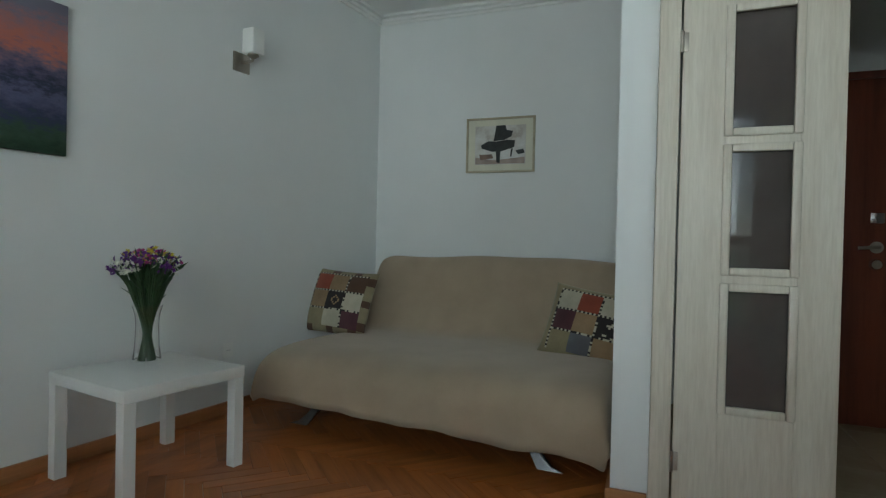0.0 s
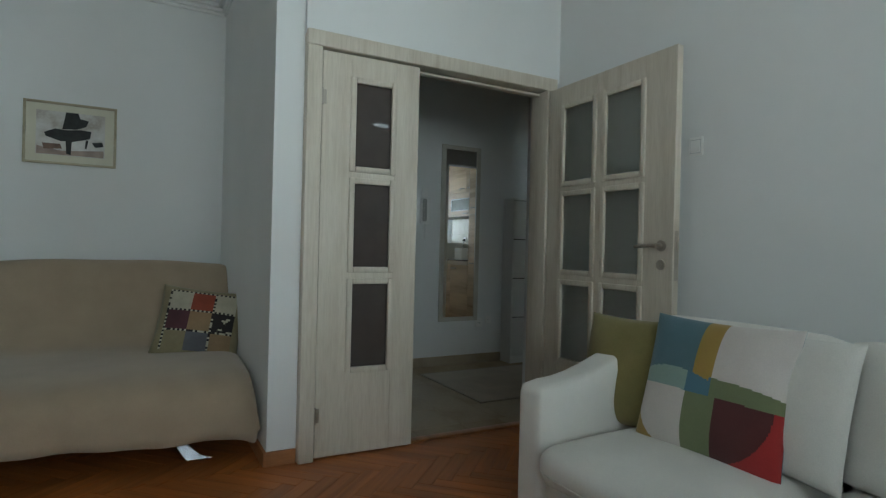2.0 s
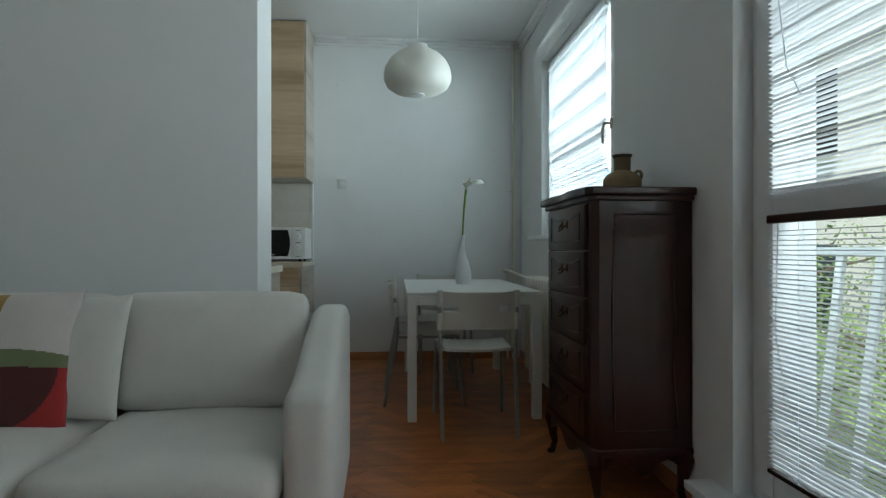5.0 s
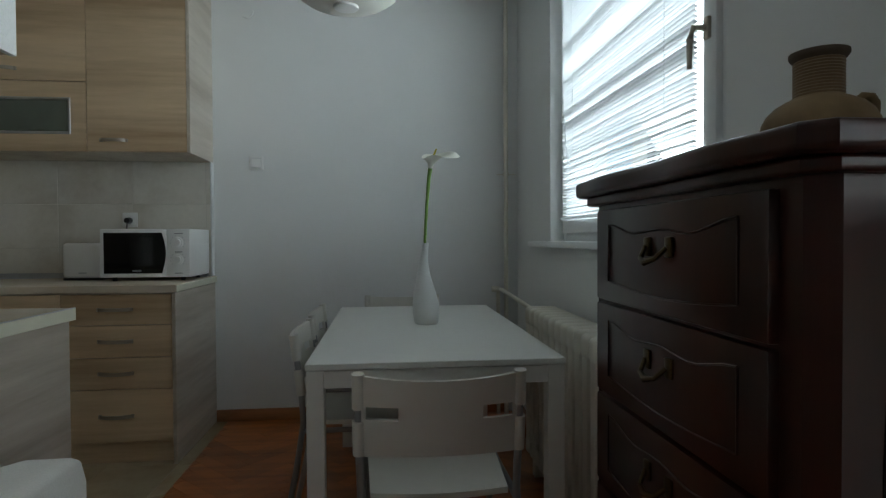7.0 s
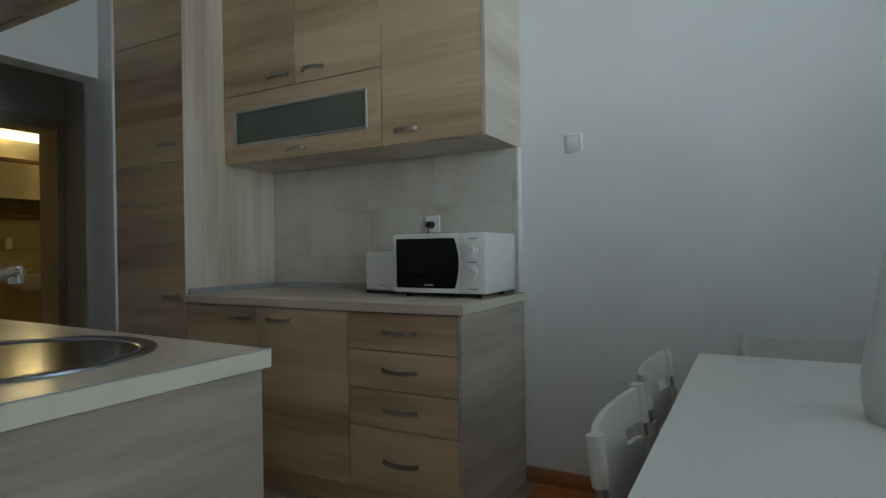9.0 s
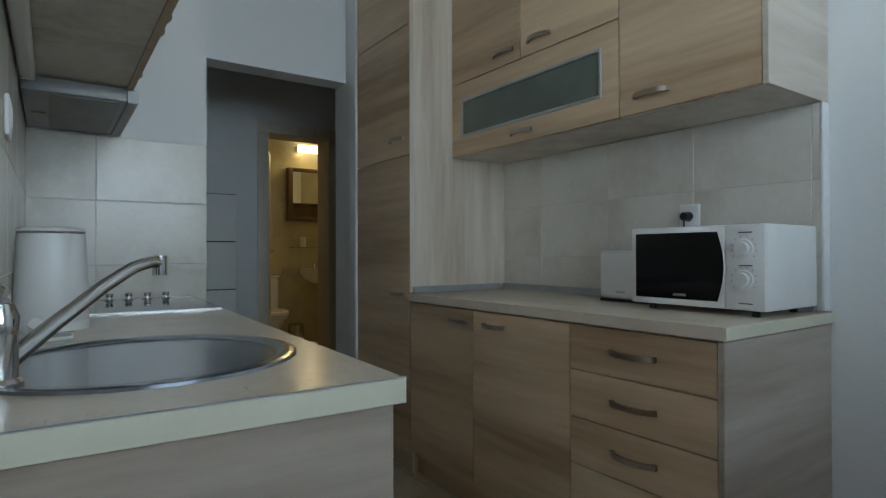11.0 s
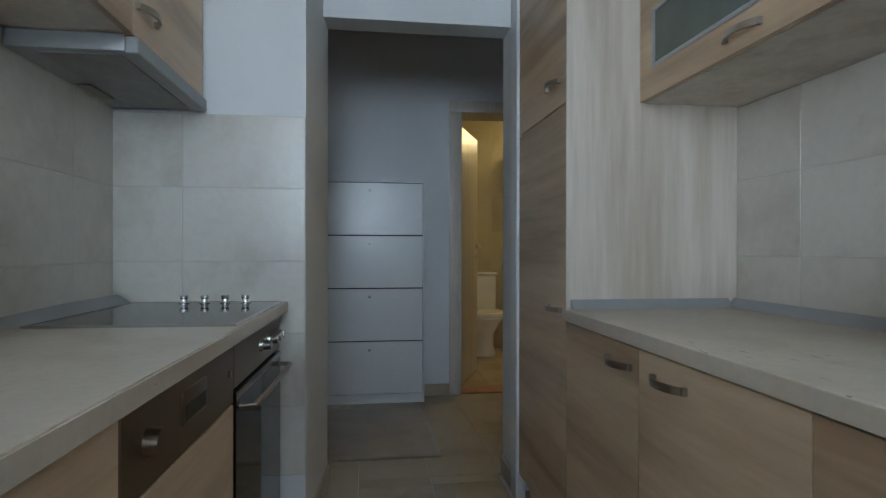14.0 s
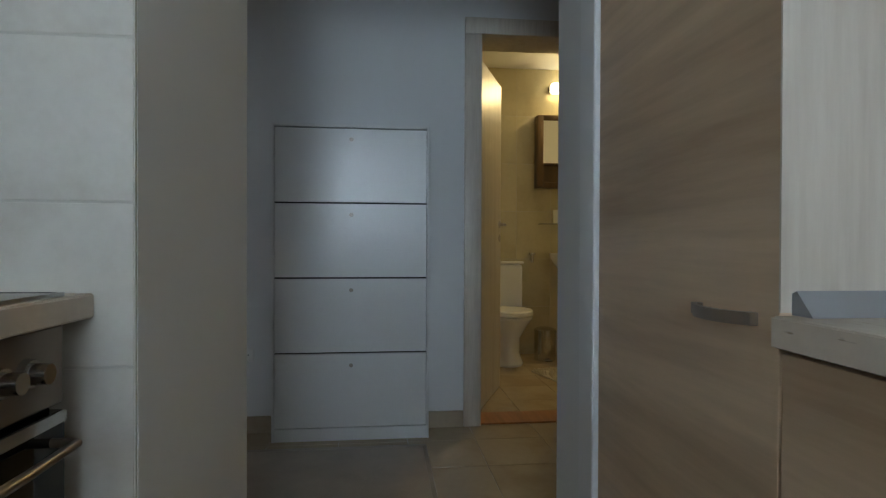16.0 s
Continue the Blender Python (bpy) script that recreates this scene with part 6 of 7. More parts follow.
low = thing("window_sill", "low white sill board under the tall window", "sill")
low["kind"] = "structure"
slab("sill_board", (3.88, LY0 - 0.10, 0.122), (4.05, LY1 + 0.14, 0.1535), PVC, low, 0.004)
slab("sill_riser", (3.90, LY0 - 0.08, 0.0), (3.979, LY1 + 0.12, 0.1215), PVC, low, 0.002)

# ---- hall ----
shoe = thing("shoe_cabinet", "tall white shoe cabinet with four tilting doors", "cabinet")
HX0, HX1, HY0, HY1 = HX + 0.003, -1.617, 2.315, 3.081
slab("side_panel", (HX0, HY0, 0), (HX1 + 0.012, HY0 + 0.012, 1.552), WHITE, shoe, 0.001)
slab("side_panel", (HX0, HY1 - 0.012, 0), (HX1 + 0.012, HY1, 1.552), WHITE, shoe, 0.001)
slab("top", (HX0, HY0 + 0.0125, 1.538), (HX1 + 0.010, HY1 - 0.0125, 1.552), WHITE, shoe, 0.001)
slab("plinth", (HX0, HY0 + 0.0125, 0), (HX1 + 0.008, HY1 - 0.0125, 0.062), WHITE, shoe, 0.001)
# near-black slab behind the doors paints the shade in their gaps
slab("core", (HX0, HY0 + 0.0125, 0.064), (HX1 - 0.006, HY1 - 0.0125, 1.537), SHADOWGAP, shoe, 0)
for k in range(4):
    z0 = 0.068 + k * 0.368
    d = slab("door", (HX1 - 0.005, HY0 + 0.0145, z0), (HX1 + 0.012, HY1 - 0.0145, z0 + 0.3595), WHITE, shoe, 0.001)
    bm = bmesh.new()
    cyl(bm, (HX1 + 0.012, (HY0 + HY1) / 2, z0 + 0.305), (HX1 + 0.026, (HY0 + HY1) / 2, z0 + 0.305), 0.007, 0.010, 16)
    part("knob", bm, NICKEL, d, "small dark metal knob")

# mirror, intercom, sockets
mir = thing("wall_mirror", "tall narrow wall mirror in a pale frame", "mirror", pose(HX + 0.001, 1.828, 1.205) @ Matrix.Diagonal((1, 0.955, 0.975, 1)))
bm = bmesh.new()
for a, b2 in (((0, -0.215, -0.825), (0.022, -0.170, 0.825)), ((0, 0.170, -0.825), (0.022, 0.215, 0.825)), ((0, -0.170, -0.825), (0.022, 0.170, -0.785)), ((0, -0.170, 0.785), (0.022, 0.170, 0.825))):
    box(bm, a, b2, 0.002, 1)
part("mirror_frame", bm, plain("pale_grey_frame", (0.55, 0.53, 0.47), 0.4), mir)
slab("mirror_glass", (0.002, -0.171, -0.786), (0.014, 0.171, 0.786), MIRROR, mir, 0)
ic = thing("intercom", "white wall intercom with handset and note above", "intercom", pose(HX + 0.001, 1.465, 1.40))
bm = bmesh.new()
box(bm, (0, -0.045, -0.12), (0.03, 0.045, 0.11), 0.006)
part("base", bm, PLASTIC, ic)
bm = bmesh.new()
box(bm, (0.028, -0.038, -0.10), (0.055, -0.002, 0.10), 0.010, 3)
part("handset", bm, plain("grey_plastic", (0.45, 0.45, 0.43), 0.45), ic)
bm = bmesh.new()
tube(bm, [(0.04, -0.02, -0.10), (0.045, -0.03, -0.19), (0.03, -0.01, -0.25), (0.02, 0.01, -0.18), (0.02, 0.01, -0.12)], 0.005, 8)
part("cord", bm, PLASTIC, ic)
slab("bell_plate", (0, -0.04, 0.125), (0.012, 0.03, 0.205), PLASTIC, ic, 0.003)
wall_plate("wall_socket", "white socket low on the hall wall", "socket", pose(HX, 2.06, 0.375, 0, 0, -90), 0.08, 0.085, rocker=False, holes=True)
wall_plate("wall_socket", "white socket below the hall mirror", "socket", pose(HX, 2.163, 0.40, 0, 0, -90), 0.07, 0.07, rocker=False, holes=True)

TSKIRT = stone("tile_skirting", (0.46, 0.38, 0.27), (0.38, 0.30, 0.20), 0.3)
for nm, a, b2 in (("baseboard_hall_a", (HX + 0.001, 1.24, 0), (HX + 0.012, 2.313, 0.085)), ("baseboard_hall_b", (HX + 0.001, 3.083, 0), (HX + 0.012, 3.279, 0.085)), ("baseboard_jamb", (-0.312, 3.314, 0), (-0.095, 3.3245, 0.085))):
    bm = bmesh.new()
    box(bm, a, b2, 0.002, 1)
    setting(nm, bm, TSKIRT, "beige tile skirting")
bm = bmesh.new()
for a, b2 in (((-0.0995, 3.310, 0.0), (-0.010, 3.352, H)),):
    box(bm, a, b2, 0.003, 1)
setting("trim_jamb", bm, PVC, "white corner strip beside the tall cabinet")

bm = bmesh.new()
for v in box(bm, (-0.30, 2.450, 0), (0.25, 2.464, 0.085)):
    v.co.y += 0.044 * (0.25 - v.co.x) / 0.55
setting("baseboard_passage", bm, TSKIRT, "beige tile skirting")

ent = thing("door_3", "dark red-brown security entrance door, closed", "door")
ent["kind"] = "structure"
slab("leaf", (-1.699, 0.33, 0.005), (-1.66, 1.205, 2.04), REDDOOR, ent, 0.004)
bm = bmesh.new()
for a, b2 in (((-1.699, 0.27, 0), (-1.652, 0.328, 2.05)), ((-1.699, 1.207, 0), (-1.652, 1.236, 2.05)), ((-1.699, 0.27, 2.042), (-1.652, 1.236, 2.085))):
    box(bm, a, b2, 0.004)
part("door_frame", bm, REDDOOR, ent)
bm = bmesh.new()
box(bm, (-1.660, 1.09, 1.195), (-1.652, 1.16, 1.255), 0.003)
cyl(bm, (-1.652, 1.125, 1.225), (-1.640, 1.125, 1.225), 0.012, None, 16)
part("lock_plate", bm, CHROME, ent)
bm = bmesh.new()
cyl(bm, (-1.660, 1.125, 1.055), (-1.652, 1.125, 1.055), 0.034, None, 24)
tube(bm, [(-1.652, 1.125, 1.055), (-1.61, 1.125, 1.055), (-1.60, 1.10, 1.055), (-1.60, 1.02, 1.05)], 0.010, 12)
part("door_handle", bm, NICKEL, ent)
bm = bmesh.new()
cyl(bm, (-1.660, 1.125, 0.955), (-1.640, 1.125, 0.955), 0.036, 0.026, 24)
part("cylinder_guard", bm, CHROME, ent)

rug = thing("hall_rug", "grey-brown woven runner on the hall tiles", "rug")
bm = bmesh.new()
box(bm, (-1.49, 1.325, 0.0005), (-0.555, 3.055, 0.009), 0.003)
part("woven_field", bm, BROWNCARPET, rug)
bm = bmesh.new()
for a, b2 in (((-1.495, 1.32, 0.0003), (-1.47, 3.06, 0.010)), ((-0.575, 1.32, 0.0003), (-0.55, 3.06, 0.010)), ((-1.47, 1.32, 0.0003), (-0.575, 1.34, 0.010)), ((-1.47, 3.04, 0.0003), (-0.575, 3.06, 0.010))):
    box(bm, a, b2, 0.002, 1)
part("border", bm, fabric("rug_border", (0.36, 0.30, 0.22), 400, 0.1), rug)

# ---- bathroom ----
bf = thing("door_frame_bath", "pale ash door casing of the bathroom", "door frame")
bf["kind"] = "structure"
for a, b2 in (((-2.02, 3.280, 0), (HX + 0.018, 3.372, 2.080)), ((-2.02, 3.905, 0), (HX + 0.018, 3.968, 2.080)), ((-2.02, 3.280, 2.0805), (HX + 0.018, 3.968, 2.168))):
    slab("jamb", a, b2, DOORWOOD, bf, 0.006)
slab("threshold", (-1.98, 3.373, -0.004), (HX - 0.01, 3.904, 0.008), SKIRT, bf, 0.002)
bd = thing("door_4", "pale wood bathroom door standing open inward", "door", pose(-2.022, 3.376, 0, 0, 0, 157))
bd["kind"] = "structure"
slab("leaf", (0, -0.04, 0.01), (0.60, 0, 2.03), DOORWOOD, bd, 0.002)
bm = bmesh.new()
cyl(bm, (0.545, -0.041, 1.10), (0.545, -0.080, 1.10), 0.010)
tube(bm, [(0.545, -0.080, 1.10), (0.50, -0.085, 1.10), (0.43, -0.083, 1.095)], 0.009)
cyl(bm, (0.545, -0.040, 1.10), (0.545, -0.046, 1.10), 0.025, None, 20)
cyl(bm, (0.545, -0.040, 1.01), (0.545, -0.046, 1.01), 0.024, None, 20)
part("door_handle", bm, NICKEL, bd)

tile_field("bath_tiles_west", "warm beige bathroom wall tiles", (-3.70, 0, 0), (0, 1, 0), (0, 0, 1), [3.10 + 0.31 * i for i in range(7)], [0.42 * j for j in range(7)], (1, 0, 0), BTILE)
WC = plain("sanitary_ceramic", (0.82, 0.82, 0.79), 0.15, vary=0.01, relief=0.0)
wc = thing("toilet", "white ceramic toilet with cistern", "toilet", pose(-3.64, 3.87, 0))
bm = bmesh.new()
prof3 = [(0.02, 0.0), (0.11, 0.0), (0.115, 0.02), (0.085, 0.10), (0.09, 0.22), (0.15, 0.33), (0.185, 0.38), (0.185, 0.40), (0.15, 0.405), (0.0, 0.40)]
lathe(bm, prof3, 36)
for v in bm.verts:
    v.co.x = v.co.x * 1.25 + 0.36 + 0.10 * max(0, v.co.z - 0.25)
part("bowl", bm, WC, wc)
bm = bmesh.new()
lathe(bm, [(0.0, 0.405), (0.185, 0.405), (0.19, 0.415), (0.185, 0.430), (0.188, 0.435), (0.18, 0.448), (0.0, 0.45)], 36)
for v in bm.verts:
    v.co.x = v.co.x * 1.22 + 0.385
part("seat_lid", bm, WC, wc)
bm = bmesh.new()
box(bm, (-0.05, -0.18, 0.40), (0.12, 0.18, 0.80), 0.03, 3)
box(bm, (-0.055, -0.185, 0.80), (0.13, 0.185, 0.825), 0.010, 2)
part("cistern", bm, WC, wc)
basin = thing("washbasin", "white wall-hung ceramic washbasin", "basin", pose(-3.69, 4.53, 0.865))
bm = bmesh.new()
lathe(bm, [(0.0, -0.15), (0.10, -0.145), (0.20, -0.09), (0.255, -0.01), (0.26, 0.03), (0.235, 0.03), (0.19, -0.03), (0.10, -0.09), (0.0, -0.10)], 40)
for v in bm.verts:
    v.co.x = max(0.001, v.co.x * 0.85 + 0.22)
part("bowl", bm, WC, basin)
bm = bmesh.new()
cyl(bm, (0.06, 0, 0.03), (0.06, 0, 0.09), 0.022, 0.02, 20)
tube(bm, [(0.06, 0, 0.08), (0.11, 0, 0.10), (0.16, 0, 0.085)], 0.010, 10)
part("tap", bm, CHROME, basin)
valve = thing("stop_valve", "chrome stop valve on the bathroom tiles", "valve", pose(-3.69, 4.16, 0.84))
bm = bmesh.new()
cyl(bm, (0, 0, 0), (0.05, 0, 0), 0.012)
cyl(bm, (0.05, 0, -0.03), (0.05, 0, 0.04), 0.015)
cyl(bm, (0.05, 0, 0.04), (0.05, 0, 0.055), 0.028, None, 12)
part("body", bm, CHROME, valve)
shelf = thing("glass_shelf", "glass shelf under the bathroom mirror", "shelf", pose(-3.69, 4.49, 1.145))
slab("board", (0, -0.26, 0), (0.12, 0.26, 0.008), plain("shelf_glass", (0.35, 0.34, 0.28), 0.1), shelf, 0.001)
cup = thing("tumbler", "white cup on the bathroom shelf", "cup", pose(-3.63, 4.38, 1.153))
bm = bmesh.new()
lathe(bm, [(0.0, 0.0), (0.032, 0.0), (0.038, 0.12), (0.035, 0.12), (0.03, 0.01), (0.0, 0.008)], 24)
part("cup_body", bm, WC, cup)
bmc = thing("mirror_cabinet", "brown framed bathroom mirror cabinet", "cabinet", pose(-3.69, 4.49, 1.775))
BROWNW = wood("brown_frame", (0.16, 0.10, 0.05), (0.09, 0.05, 0.025), "Z", 0.4)
bm = bmesh.new()
for a, b2 in (((0, -0.30, -0.31), (0.10, -0.245, 0.32)), ((0, 0.245, -0.31), (0.10, 0.30, 0.32)), ((0, -0.245, -0.31), (0.10, 0.245, -0.265)), ((0, -0.245, 0.275), (0.10, 0.245, 0.32))):
    box(bm, a, b2, 0.004)
part("frame_body", bm, BROWNW, bmc)
slab("mirror_glass", (0.01, -0.246, -0.10), (0.09, 0.246, 0.276), MIRROR, bmc, 0)
slab("niche_board", (0.002, -0.246, -0.105), (0.098, 0.246, -0.098), BROWNW, bmc, 0)
slab("niche_back", (0.002, -0.246, -0.266), (0.03, 0.246, -0.106), BROWNW, bmc, 0)
bl = thing("bathroom_lamp", "lit warm white wall lamp above the mirror", "lamp", pose(-3.69, 4.51, 2.335))
slab("base", (0, -0.20, -0.03), (0.035, 0.20, 0.03), CHROME, bl, 0.004)
bm = bmesh.new()
box(bm, (0.036, -0.19, -0.045), (0.10, 0.19, 0.045), 0.015, 3)
part("diffuser", bm, emit("warm_lamp", (1.0, 0.80, 0.45), 3.0), bl, "glowing warm white diffuser")
bulb = new("bath_bulb", bpy.data.lights.new("bath_bulb", "AREA"))
bulb.data.shape, bulb.data.size, bulb.data.size_y, bulb.data.energy, bulb.data.color = "RECTANGLE", 0.36, 0.12, BATH, (1.0, 0.72, 0.30)
bulb.matrix_world = look((-3.57, 4.51, 2.335), (-2.4, 3.95, 1.3))
bin_ = thing("pedal_bin", "small steel pedal bin on the bathroom floor", "bin", pose(-3.42, 4.215, 0))
bm = bmesh.new()
lathe(bm, [(0.0, 0.0), (0.088, 0.0), (0.09, 0.01), (0.09, 0.245), (0.0, 0.245)], 32)
part("drum", bm, STEEL, bin_)
bm = bmesh.new()
lathe(bm, [(0.093, 0.245), (0.093, 0.258), (0.06, 0.272), (0.0, 0.275)], 32)
part("lid", bm, STEEL, bin_)
slab("pedal", (0.085, -0.03, 0.008), (0.125, 0.03, 0.016), BLACK, bin_, 0.003)
bmat = thing("bath_mat", "small pale shaggy bath mat", "mat", pose(-2.86, 4.30, 0, 0, 0, 15))
bm = bmesh.new()
rnd = random.Random(5)
box(bm, (-0.20, -0.28, 0.0005), (0.20, 0.28, 0.012), 0.004)
for k in range(500):
    x, y = rnd.uniform(-0.20, 0.20), rnd.uniform(-0.28, 0.28)
    cyl(bm, (x, y, 0.010), (x + rnd.uniform(-0.008, 0.008), y + rnd.uniform(-0.008, 0.008), 0.026), 0.006, 0.004, 5)
part("shaggy_face", bm, fabric("mat_cotton", (0.62, 0.56, 0.44), 300, 0.15), bmat)

# ---- outside ----
GRASS = plain("lawn", (0.06, 0.10, 0.03), 0.9, vary=0.35, scale=1.2, grain=14, relief=0.6)
bm = bmesh.new()
box(bm, (-300, -300, -3.3), (400, 300, -3.2))
setting("ground", bm, GRASS, "lawn below the windows")
FACADE = plain("house_render", (0.82, 0.80, 0.74), 0.85, vary=0.08, scale=0.8, relief=0.2)
ROOF = plain("roof_tile", (0.30, 0.13, 0.08), 0.8, vary=0.25, scale=2, relief=0.4)
WINDARK = plain("far_window", (0.03, 0.035, 0.04), 0.1, vary=0.2)


def house(m, w, d, storeys, label):
    ob = thing("house", label, "house", m)
    h = storeys * 2.9
    bm = bmesh.new()
    box(bm, (-w / 2, -d / 2, -0.05), (w / 2, d / 2, h))
    part("wall", bm, FACADE, ob)
    bm = bmesh.new()
    q = [bm.verts.new(c) for c in ((-w / 2 - 0.5, -d / 2 - 0.5, h), (w / 2 + 0.5, -d / 2 - 0.5, h), (w / 2 + 0.5, d / 2 + 0.5, h), (-w / 2 - 0.5, d / 2 + 0.5, h), (0, -d / 2 + 1.5, h + 2.6), (0, d / 2 - 1.5, h + 2.6))]
    for f in ((0, 1, 4), (1, 2, 5, 4), (2, 3, 5), (3, 0, 4, 5), (3, 2, 1, 0)):
        bm.faces.new([q[k] for k in f])
    part("roof", bm, ROOF, ob)
    for s in range(storeys):
        for i in range(4):
            y = -d / 2 + (i + 0.5) * d / 4
            win = slab("window", (-w / 2 - 0.03, y - 0.55, s * 2.9 + 0.95), (-w / 2 + 0.02, y + 0.55, s * 2.9 + 2.35), WINDARK, ob, 0.01)
            slab("sill", (-w / 2 - 0.15, y - 0.65, s * 2.9 + 0.87), (-w / 2 - 0.031, y + 0.65, s * 2.9 + 0.93), PVC, win, 0.01)
            slab("mullion", (-w / 2 - 0.05, y - 0.04, s * 2.9 + 0.97), (-w / 2 - 0.031, y + 0.04, s * 2.9 + 2.33), PVC, win, 0.0)


house(pose(15, 9.6, -4.2), 10, 12, 4, "pale rendered house with a red tiled roof")
house(pose(30, -12, -3.2), 10, 14, 2, "low pale house with a red tiled roof")
BARK = plain("bark", (0.12, 0.09, 0.06), 0.9, vary=0.3, scale=8, relief=0.8)
FOL = plain("foliage", (0.22, 0.33, 0.11), 0.6, vary=0.4, scale=3, relief=0.1)


def tree(m, h, seed):
    r = random.Random(seed)
    ob = thing("tree", "leafy green garden tree in sunlight", "tree", m)
    bm = bmesh.new()
    tube(bm, [(0, 0, -0.1), (0.05, 0.03, h * 0.3), (-0.03, 0.08, h * 0.6), (0.05, 0, h * 0.85)], [0.11, 0.09, 0.06, 0.02], 9)
    tips = []
    for k in range(14):
        a, z = r.uniform(0, 6.28), h * r.uniform(0.3, 0.8)
        ln = h * r.uniform(0.16, 0.30)
        tip = (ln * math.cos(a), ln * math.sin(a), z + ln * r.uniform(0.3, 0.8))
        tube(bm, [(0, 0.04, z), (tip[0] * 0.5, tip[1] * 0.5, z + (tip[2] - z) * 0.6), tip], [0.035, 0.022, 0.008], 6)
        tips.append(tip)
    part("trunk", bm, BARK, ob)
    vs, fs = [], []
    for k in range(9000):
        c = Vector(r.choice(tips)) * r.uniform(0.55, 1.05)
        c.z = max(h * 0.25, c.z) + r.gauss(0, h * 0.05)
        c += Vector((r.gauss(0, h * 0.07), r.gauss(0, h * 0.07), 0))
        u = Vector([r.uniform(-1, 1) for _ in range(3)]).normalized()
        w = u.cross(Vector([r.uniform(-1, 1) for _ in range(3)])).normalized()
        s = r.uniform(0.022, 0.048)
        i = len(vs)
        vs += [c - u * s, c + w * s * 0.5, c + u * s, c - w * s * 0.5]
        fs.append((i, i + 1, i + 2, i + 3))
    me = bpy.data.meshes.new("crown")
    me.from_pydata(vs, [], fs)
    me.materials.append(FOL)
    cr = new("crown", me)
    cr.parent = ob


tree(pose(8.2, 4.6, -3.2), 3.7, 1)
tree(pose(7.2, 2.5, -3.2), 3.3, 2)
tree(pose(8.8, 7.0, -3.2), 4.6, 3)
tree(pose(8.6, -0.6, -3.2), 3.5, 4)
tree(pose(6.7, 3.9, -3.2), 3.6, 5)
tree(pose(8.3, 10.5, -3.2), 4.6, 6)
tree(pose(6.4, 1.2, -3.2), 3.3, 7)
rail = thing("balcony_railing", "white metal balcony railing outside the window", "railing", pose(5.05, 0, 0))
for k in range(18):
    y = -2.32 + k * 0.235
    bm = bmesh.new()
    box(bm, (-0.012, y - 0.026, -0.15), (0.012, y + 0.026, 0.95), 0.004, 1)
    for v in bm.verts:
        v.co.y -= 0.14 * v.co.z
    part("baluster", bm, PVC, rail)
bm = bmesh.new()
box(bm, (-0.02, -2.6, 0.95), (0.02, 1.92, 0.99), 0.005)
box(bm, (-0.015, -2.6, -0.02), (0.015, 1.92, 0.01), 0.004)
part("handrail", bm, PVC, rail)
for y in (-2.58, 1.90):
    slab("post", (-0.02, y - 0.02, -0.18), (0.02, y + 0.02, 0.95), PVC, rail)
bm = bmesh.new()
box(bm, (4.281, -2.65, -0.32), (5.12, 2.0, -0.18))
setting("balcony_slab", bm, FACADE, "pale concrete balcony slab")

# ---- floor pieces ----
# floor tiles of hall, passage and kitchen
def floor_tiles(name, label, rects, ox, oy, pitch, material):
    base = bmesh.new()
    for x0, y0, x1, y1 in rects:
        box(base, (x0, y0, -0.0115), (x1, y1, -0.0035))
    ob = setting(name, base, GROUT, label)
    for x0, y0, x1, y1 in rects:
        for i in range(int((x0 - ox) // pitch), int((x1 - ox) // pitch) + 1):
            for j in range(int((y0 - oy) // pitch), int((y1 - oy) // pitch) + 1):
                a, b2 = max(x0, ox + i * pitch) + 0.0012, min(x1, ox + (i + 1) * pitch) - 0.0012
                c, d = max(y0, oy + j * pitch) + 0.0012, min(y1, oy + (j + 1) * pitch) - 0.0012
                if b2 - a > 0.01 and d - c > 0.01:
                    slab("tile", (a, c, -0.0034), (b2, d, 0.0), material, ob, 0.0008)
    return ob


floor_tiles("floor_tiles", "cream stone-look floor tiles", [(-1.70, -0.085, -0.085, 1.235), (HX, 1.235, -0.31, 3.97), (-0.31, 1.235, -0.085, 1.49), (-0.31, 2.46, 0.245, 3.30), (0.245, 1.80, 2.19, 3.97)], -0.555, 2.64, 0.335, FTILE)
floor_tiles("floor_bath", "warm beige bathroom floor tiles", [(-3.70, 3.10, HX - 0.001, 4.95)], -0.555, 2.64, 0.335, FTILE)

# herringbone oak parquet
PW, PLN = 0.07, 0.35
RECTS = [(-1.83, -2.95, -0.03, -0.225), (-0.03, -2.95, 3.98, 1.49), (2.19, 1.49, 3.98, 3.97)]


def clip(poly, x0, y0, x1, y1):
    for ax, lim, sgn in ((0, x0, 1), (0, x1, -1), (1, y0, 1), (1, y1, -1)):
        out = []
        for p, q in zip(poly, poly[1:] + poly[:1]):
            a, b2 = sgn * (p[ax] - lim), sgn * (q[ax] - lim)
            if a >= 0:
                out.append(p)
            if a * b2 < 0:
                t = a / (a - b2)
                out.append((p[0] + t * (q[0] - p[0]), p[1] + t * (q[1] - p[1])))
        poly = out
        if not poly:
            return []
    return poly


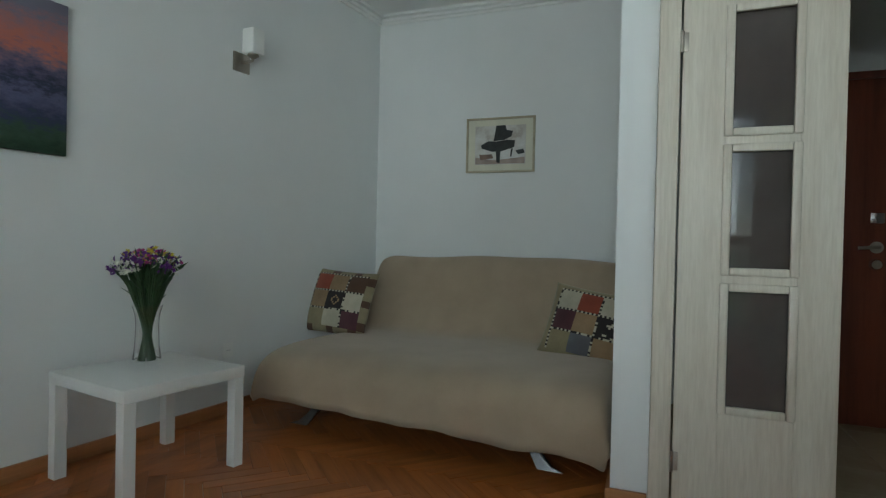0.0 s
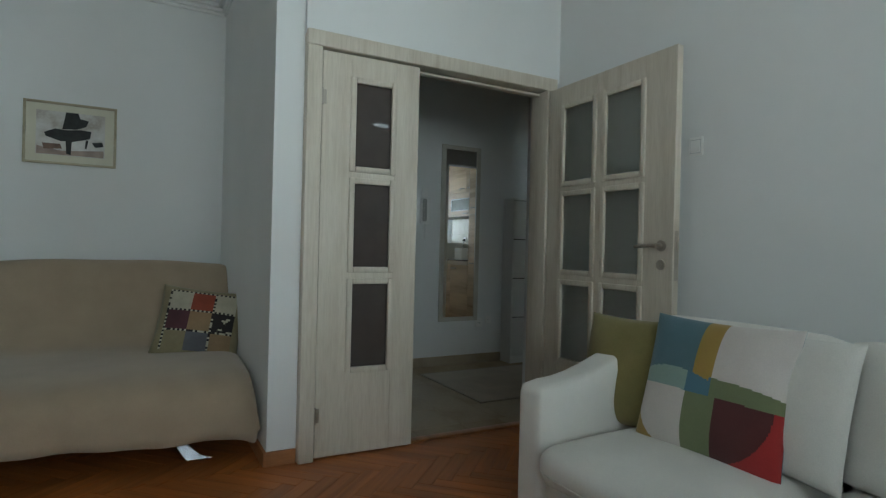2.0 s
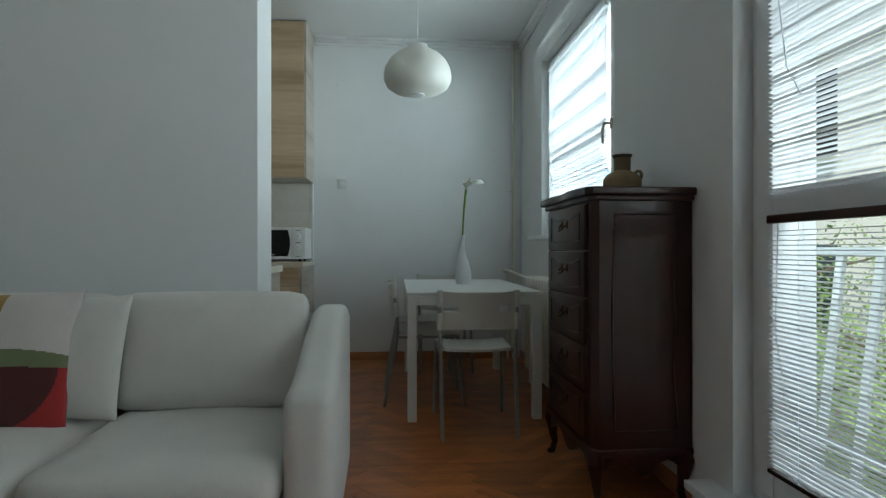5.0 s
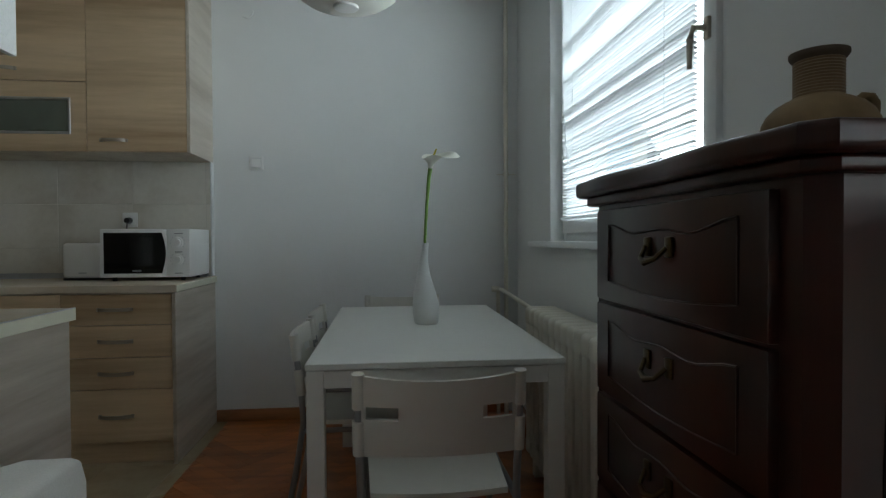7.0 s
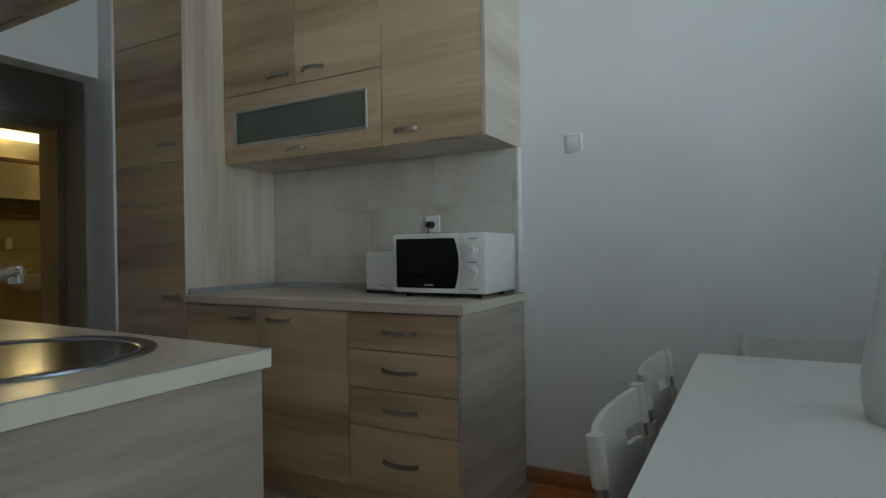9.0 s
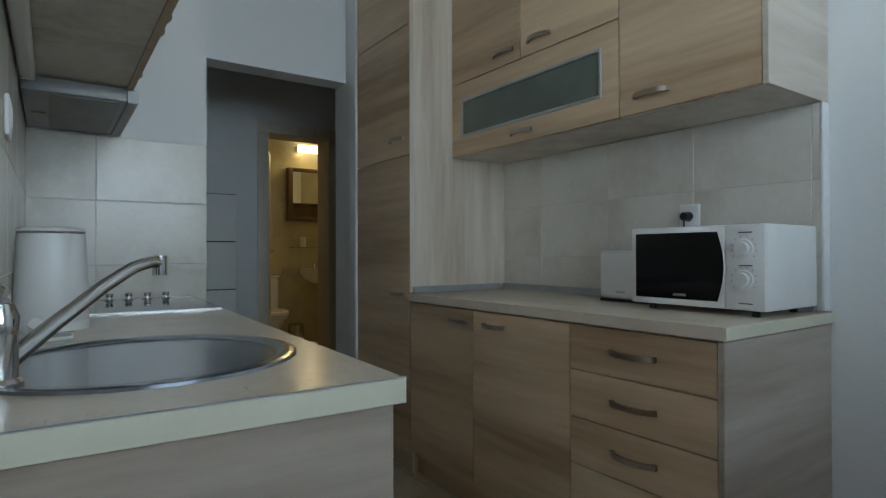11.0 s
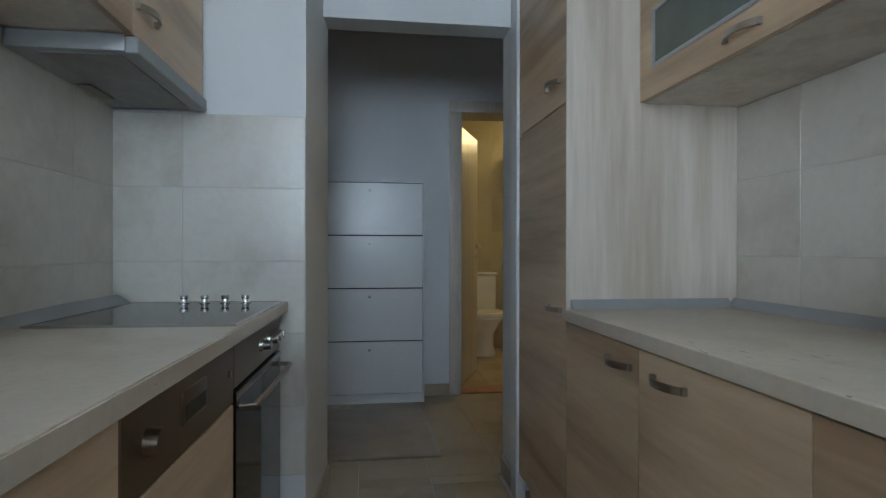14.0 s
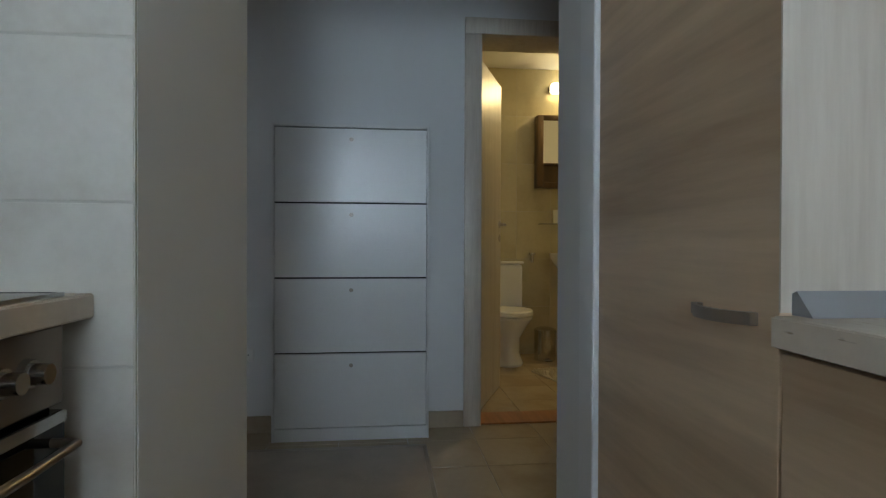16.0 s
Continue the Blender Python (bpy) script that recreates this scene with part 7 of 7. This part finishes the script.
def stave_mesh(poly, origin, ang):
    """A stave in its own axes, x along the grain, with a small chamfer."""
    ca, sa = math.cos(-ang), math.sin(-ang)
    loc = [((x - origin[0]) * ca - (y - origin[1]) * sa, (x - origin[0]) * sa + (y - origin[1]) * ca) for x, y in poly]
    cx, cy = sum(p[0] for p in loc) / len(loc), sum(p[1] for p in loc) / len(loc)
    vs = []
    for inset, z in ((0.0, -0.008), (0.0, -0.0012), (0.0011, 0.0)):
        for x, y in loc:
            dx, dy = cx - x, cy - y
            dl = math.hypot(dx, dy) or 1
            vs.append((x + dx / dl * inset * 1.3, y + dy / dl * inset * 1.3, z))
    n = len(loc)
    fs = [tuple(range(2 * n, 3 * n))]
    for k in range(2):
        for i in range(n):
            fs.append((k * n + i, k * n + (i + 1) % n, (k + 1) * n + (i + 1) % n, (k + 1) * n + i))
    me = bpy.data.meshes.new("stave")
    me.from_pydata(vs, [], fs)
    me.materials.append(PARQUET)
    return me


parquet = thing("parquet", "varnished oak herringbone parquet", "floor")
parquet["kind"] = "structure"
full_mesh = stave_mesh([(0, 0), (PLN, 0), (PLN, PW), (0, PW)], (0, 0), 0)
ra = radians(45)
cands = []
c45 = math.cos(ra)
N = int(PLN / PW)
for a in range(-70, 70):
    for b2 in range(-24, 24):
        # block grid turned by 45 degrees
        u0, v0 = a * PW + b2 * PLN, a * PW - b2 * PLN
        for horiz in (True, False):
            if horiz:
                rect = [(u0, v0), (u0 + PLN, v0), (u0 + PLN, v0 + PW), (u0, v0 + PW)]
            else:
                rect = [(u0 + PLN - 0 * PW, v0 - PLN + PW), (u0 + PLN + PW, v0 - PLN + PW), (u0 + PLN + PW, v0 + PW), (u0 + PLN, v0 + PW)]
            pts = [(c45 * (u - v), c45 * (u + v)) for u, v in rect]
            xs, ys = [p[0] for p in pts], [p[1] for p in pts]
            if max(xs) < -1.9 or min(xs) > 4 or max(ys) < -3 or min(ys) > 4:
                continue
            cands.append((pts, horiz))
made, spare = 0, []
for pts, horiz in cands:
    ang = ra if horiz else ra + math.pi / 2
    org = pts[0] if horiz else pts[1]
    for x0, y0, x1, y1 in RECTS:
        poly = clip(pts, x0, y0, x1, y1)
        if len(poly) < 3:
            continue
        area_ = abs(sum(p[0] * q[1] - q[0] * p[1] for p, q in zip(poly, poly[1:] + poly[:1]))) / 2
        if area_ < 2e-4:
            continue
        whole = area_ > PW * PLN * 0.999
        cx, cy = sum(p[0] for p in poly) / len(poly), sum(p[1] for p in poly) / len(poly)
        near = (0.0 < cx < 0.9 and -1.9 < cy < 1.4) or (2.65 < cx < 3.96 and 0.2 < cy < 2.2) or (-0.7 < cx <= 0 and -2.3 < cy)
        spare.append((0 if near else 1, poly, org, ang, whole))
spare.sort(key=lambda s: s[0])
vs, fs = [], []
for k, (far, poly, org, ang, whole) in enumerate(spare):
    me = full_mesh if whole else stave_mesh(poly, org, ang)
    m = pose(org[0], org[1], 0) @ Matrix.Rotation(ang, 4, "Z")
    if k < 300:
        s = new("stave", me)
        s.matrix_basis = m @ pose(0.0012, 0.0012, 0)
        s.scale = (0.9955, 0.97, 1) if whole else (0.994, 0.985, 1)
        s.parent = parquet
    else:
        i = len(vs)
        vs += [tuple(m @ (Vector(v.co) * 0.997)) for v in me.vertices]
        fs += [tuple(i + q for q in p.vertices) for p in me.polygons]
me = bpy.data.meshes.new("staves")
me.from_pydata(vs, [], fs)
PARQ2 = wood("oak_parquet_far", (0.50, 0.165, 0.042), (0.31, 0.092, 0.02), "X", 0.34, 1.8, 0.6, coat=0.06)
n, l = PARQ2.node_tree.nodes, PARQ2.node_tree.links
geo = n.new("ShaderNodeNewGeometry")
hs = n.new("ShaderNodeHueSaturation")
mr = n.new("ShaderNodeMapRange")
mr.inputs["To Min"].default_value, mr.inputs["To Max"].default_value = 0.78, 1.22
l.new(geo.outputs["Random Per Island"], mr.inputs[0])
l.new(mr.outputs[0], hs.inputs["Value"])
bs = n["Principled BSDF"]
src = bs.inputs["Base Color"].links[0].from_socket
l.new(src, hs.inputs["Color"])
l.new(hs.outputs[0], bs.inputs["Base Color"])
mp = [q for q in n if q.type == "MAPPING"][0]
mp.inputs["Rotation"].default_value = (0, 0, radians(45))
me.materials.append(PARQ2)
st = new("staves", me)
st.parent = parquet
tagged(st, kind="stuff")
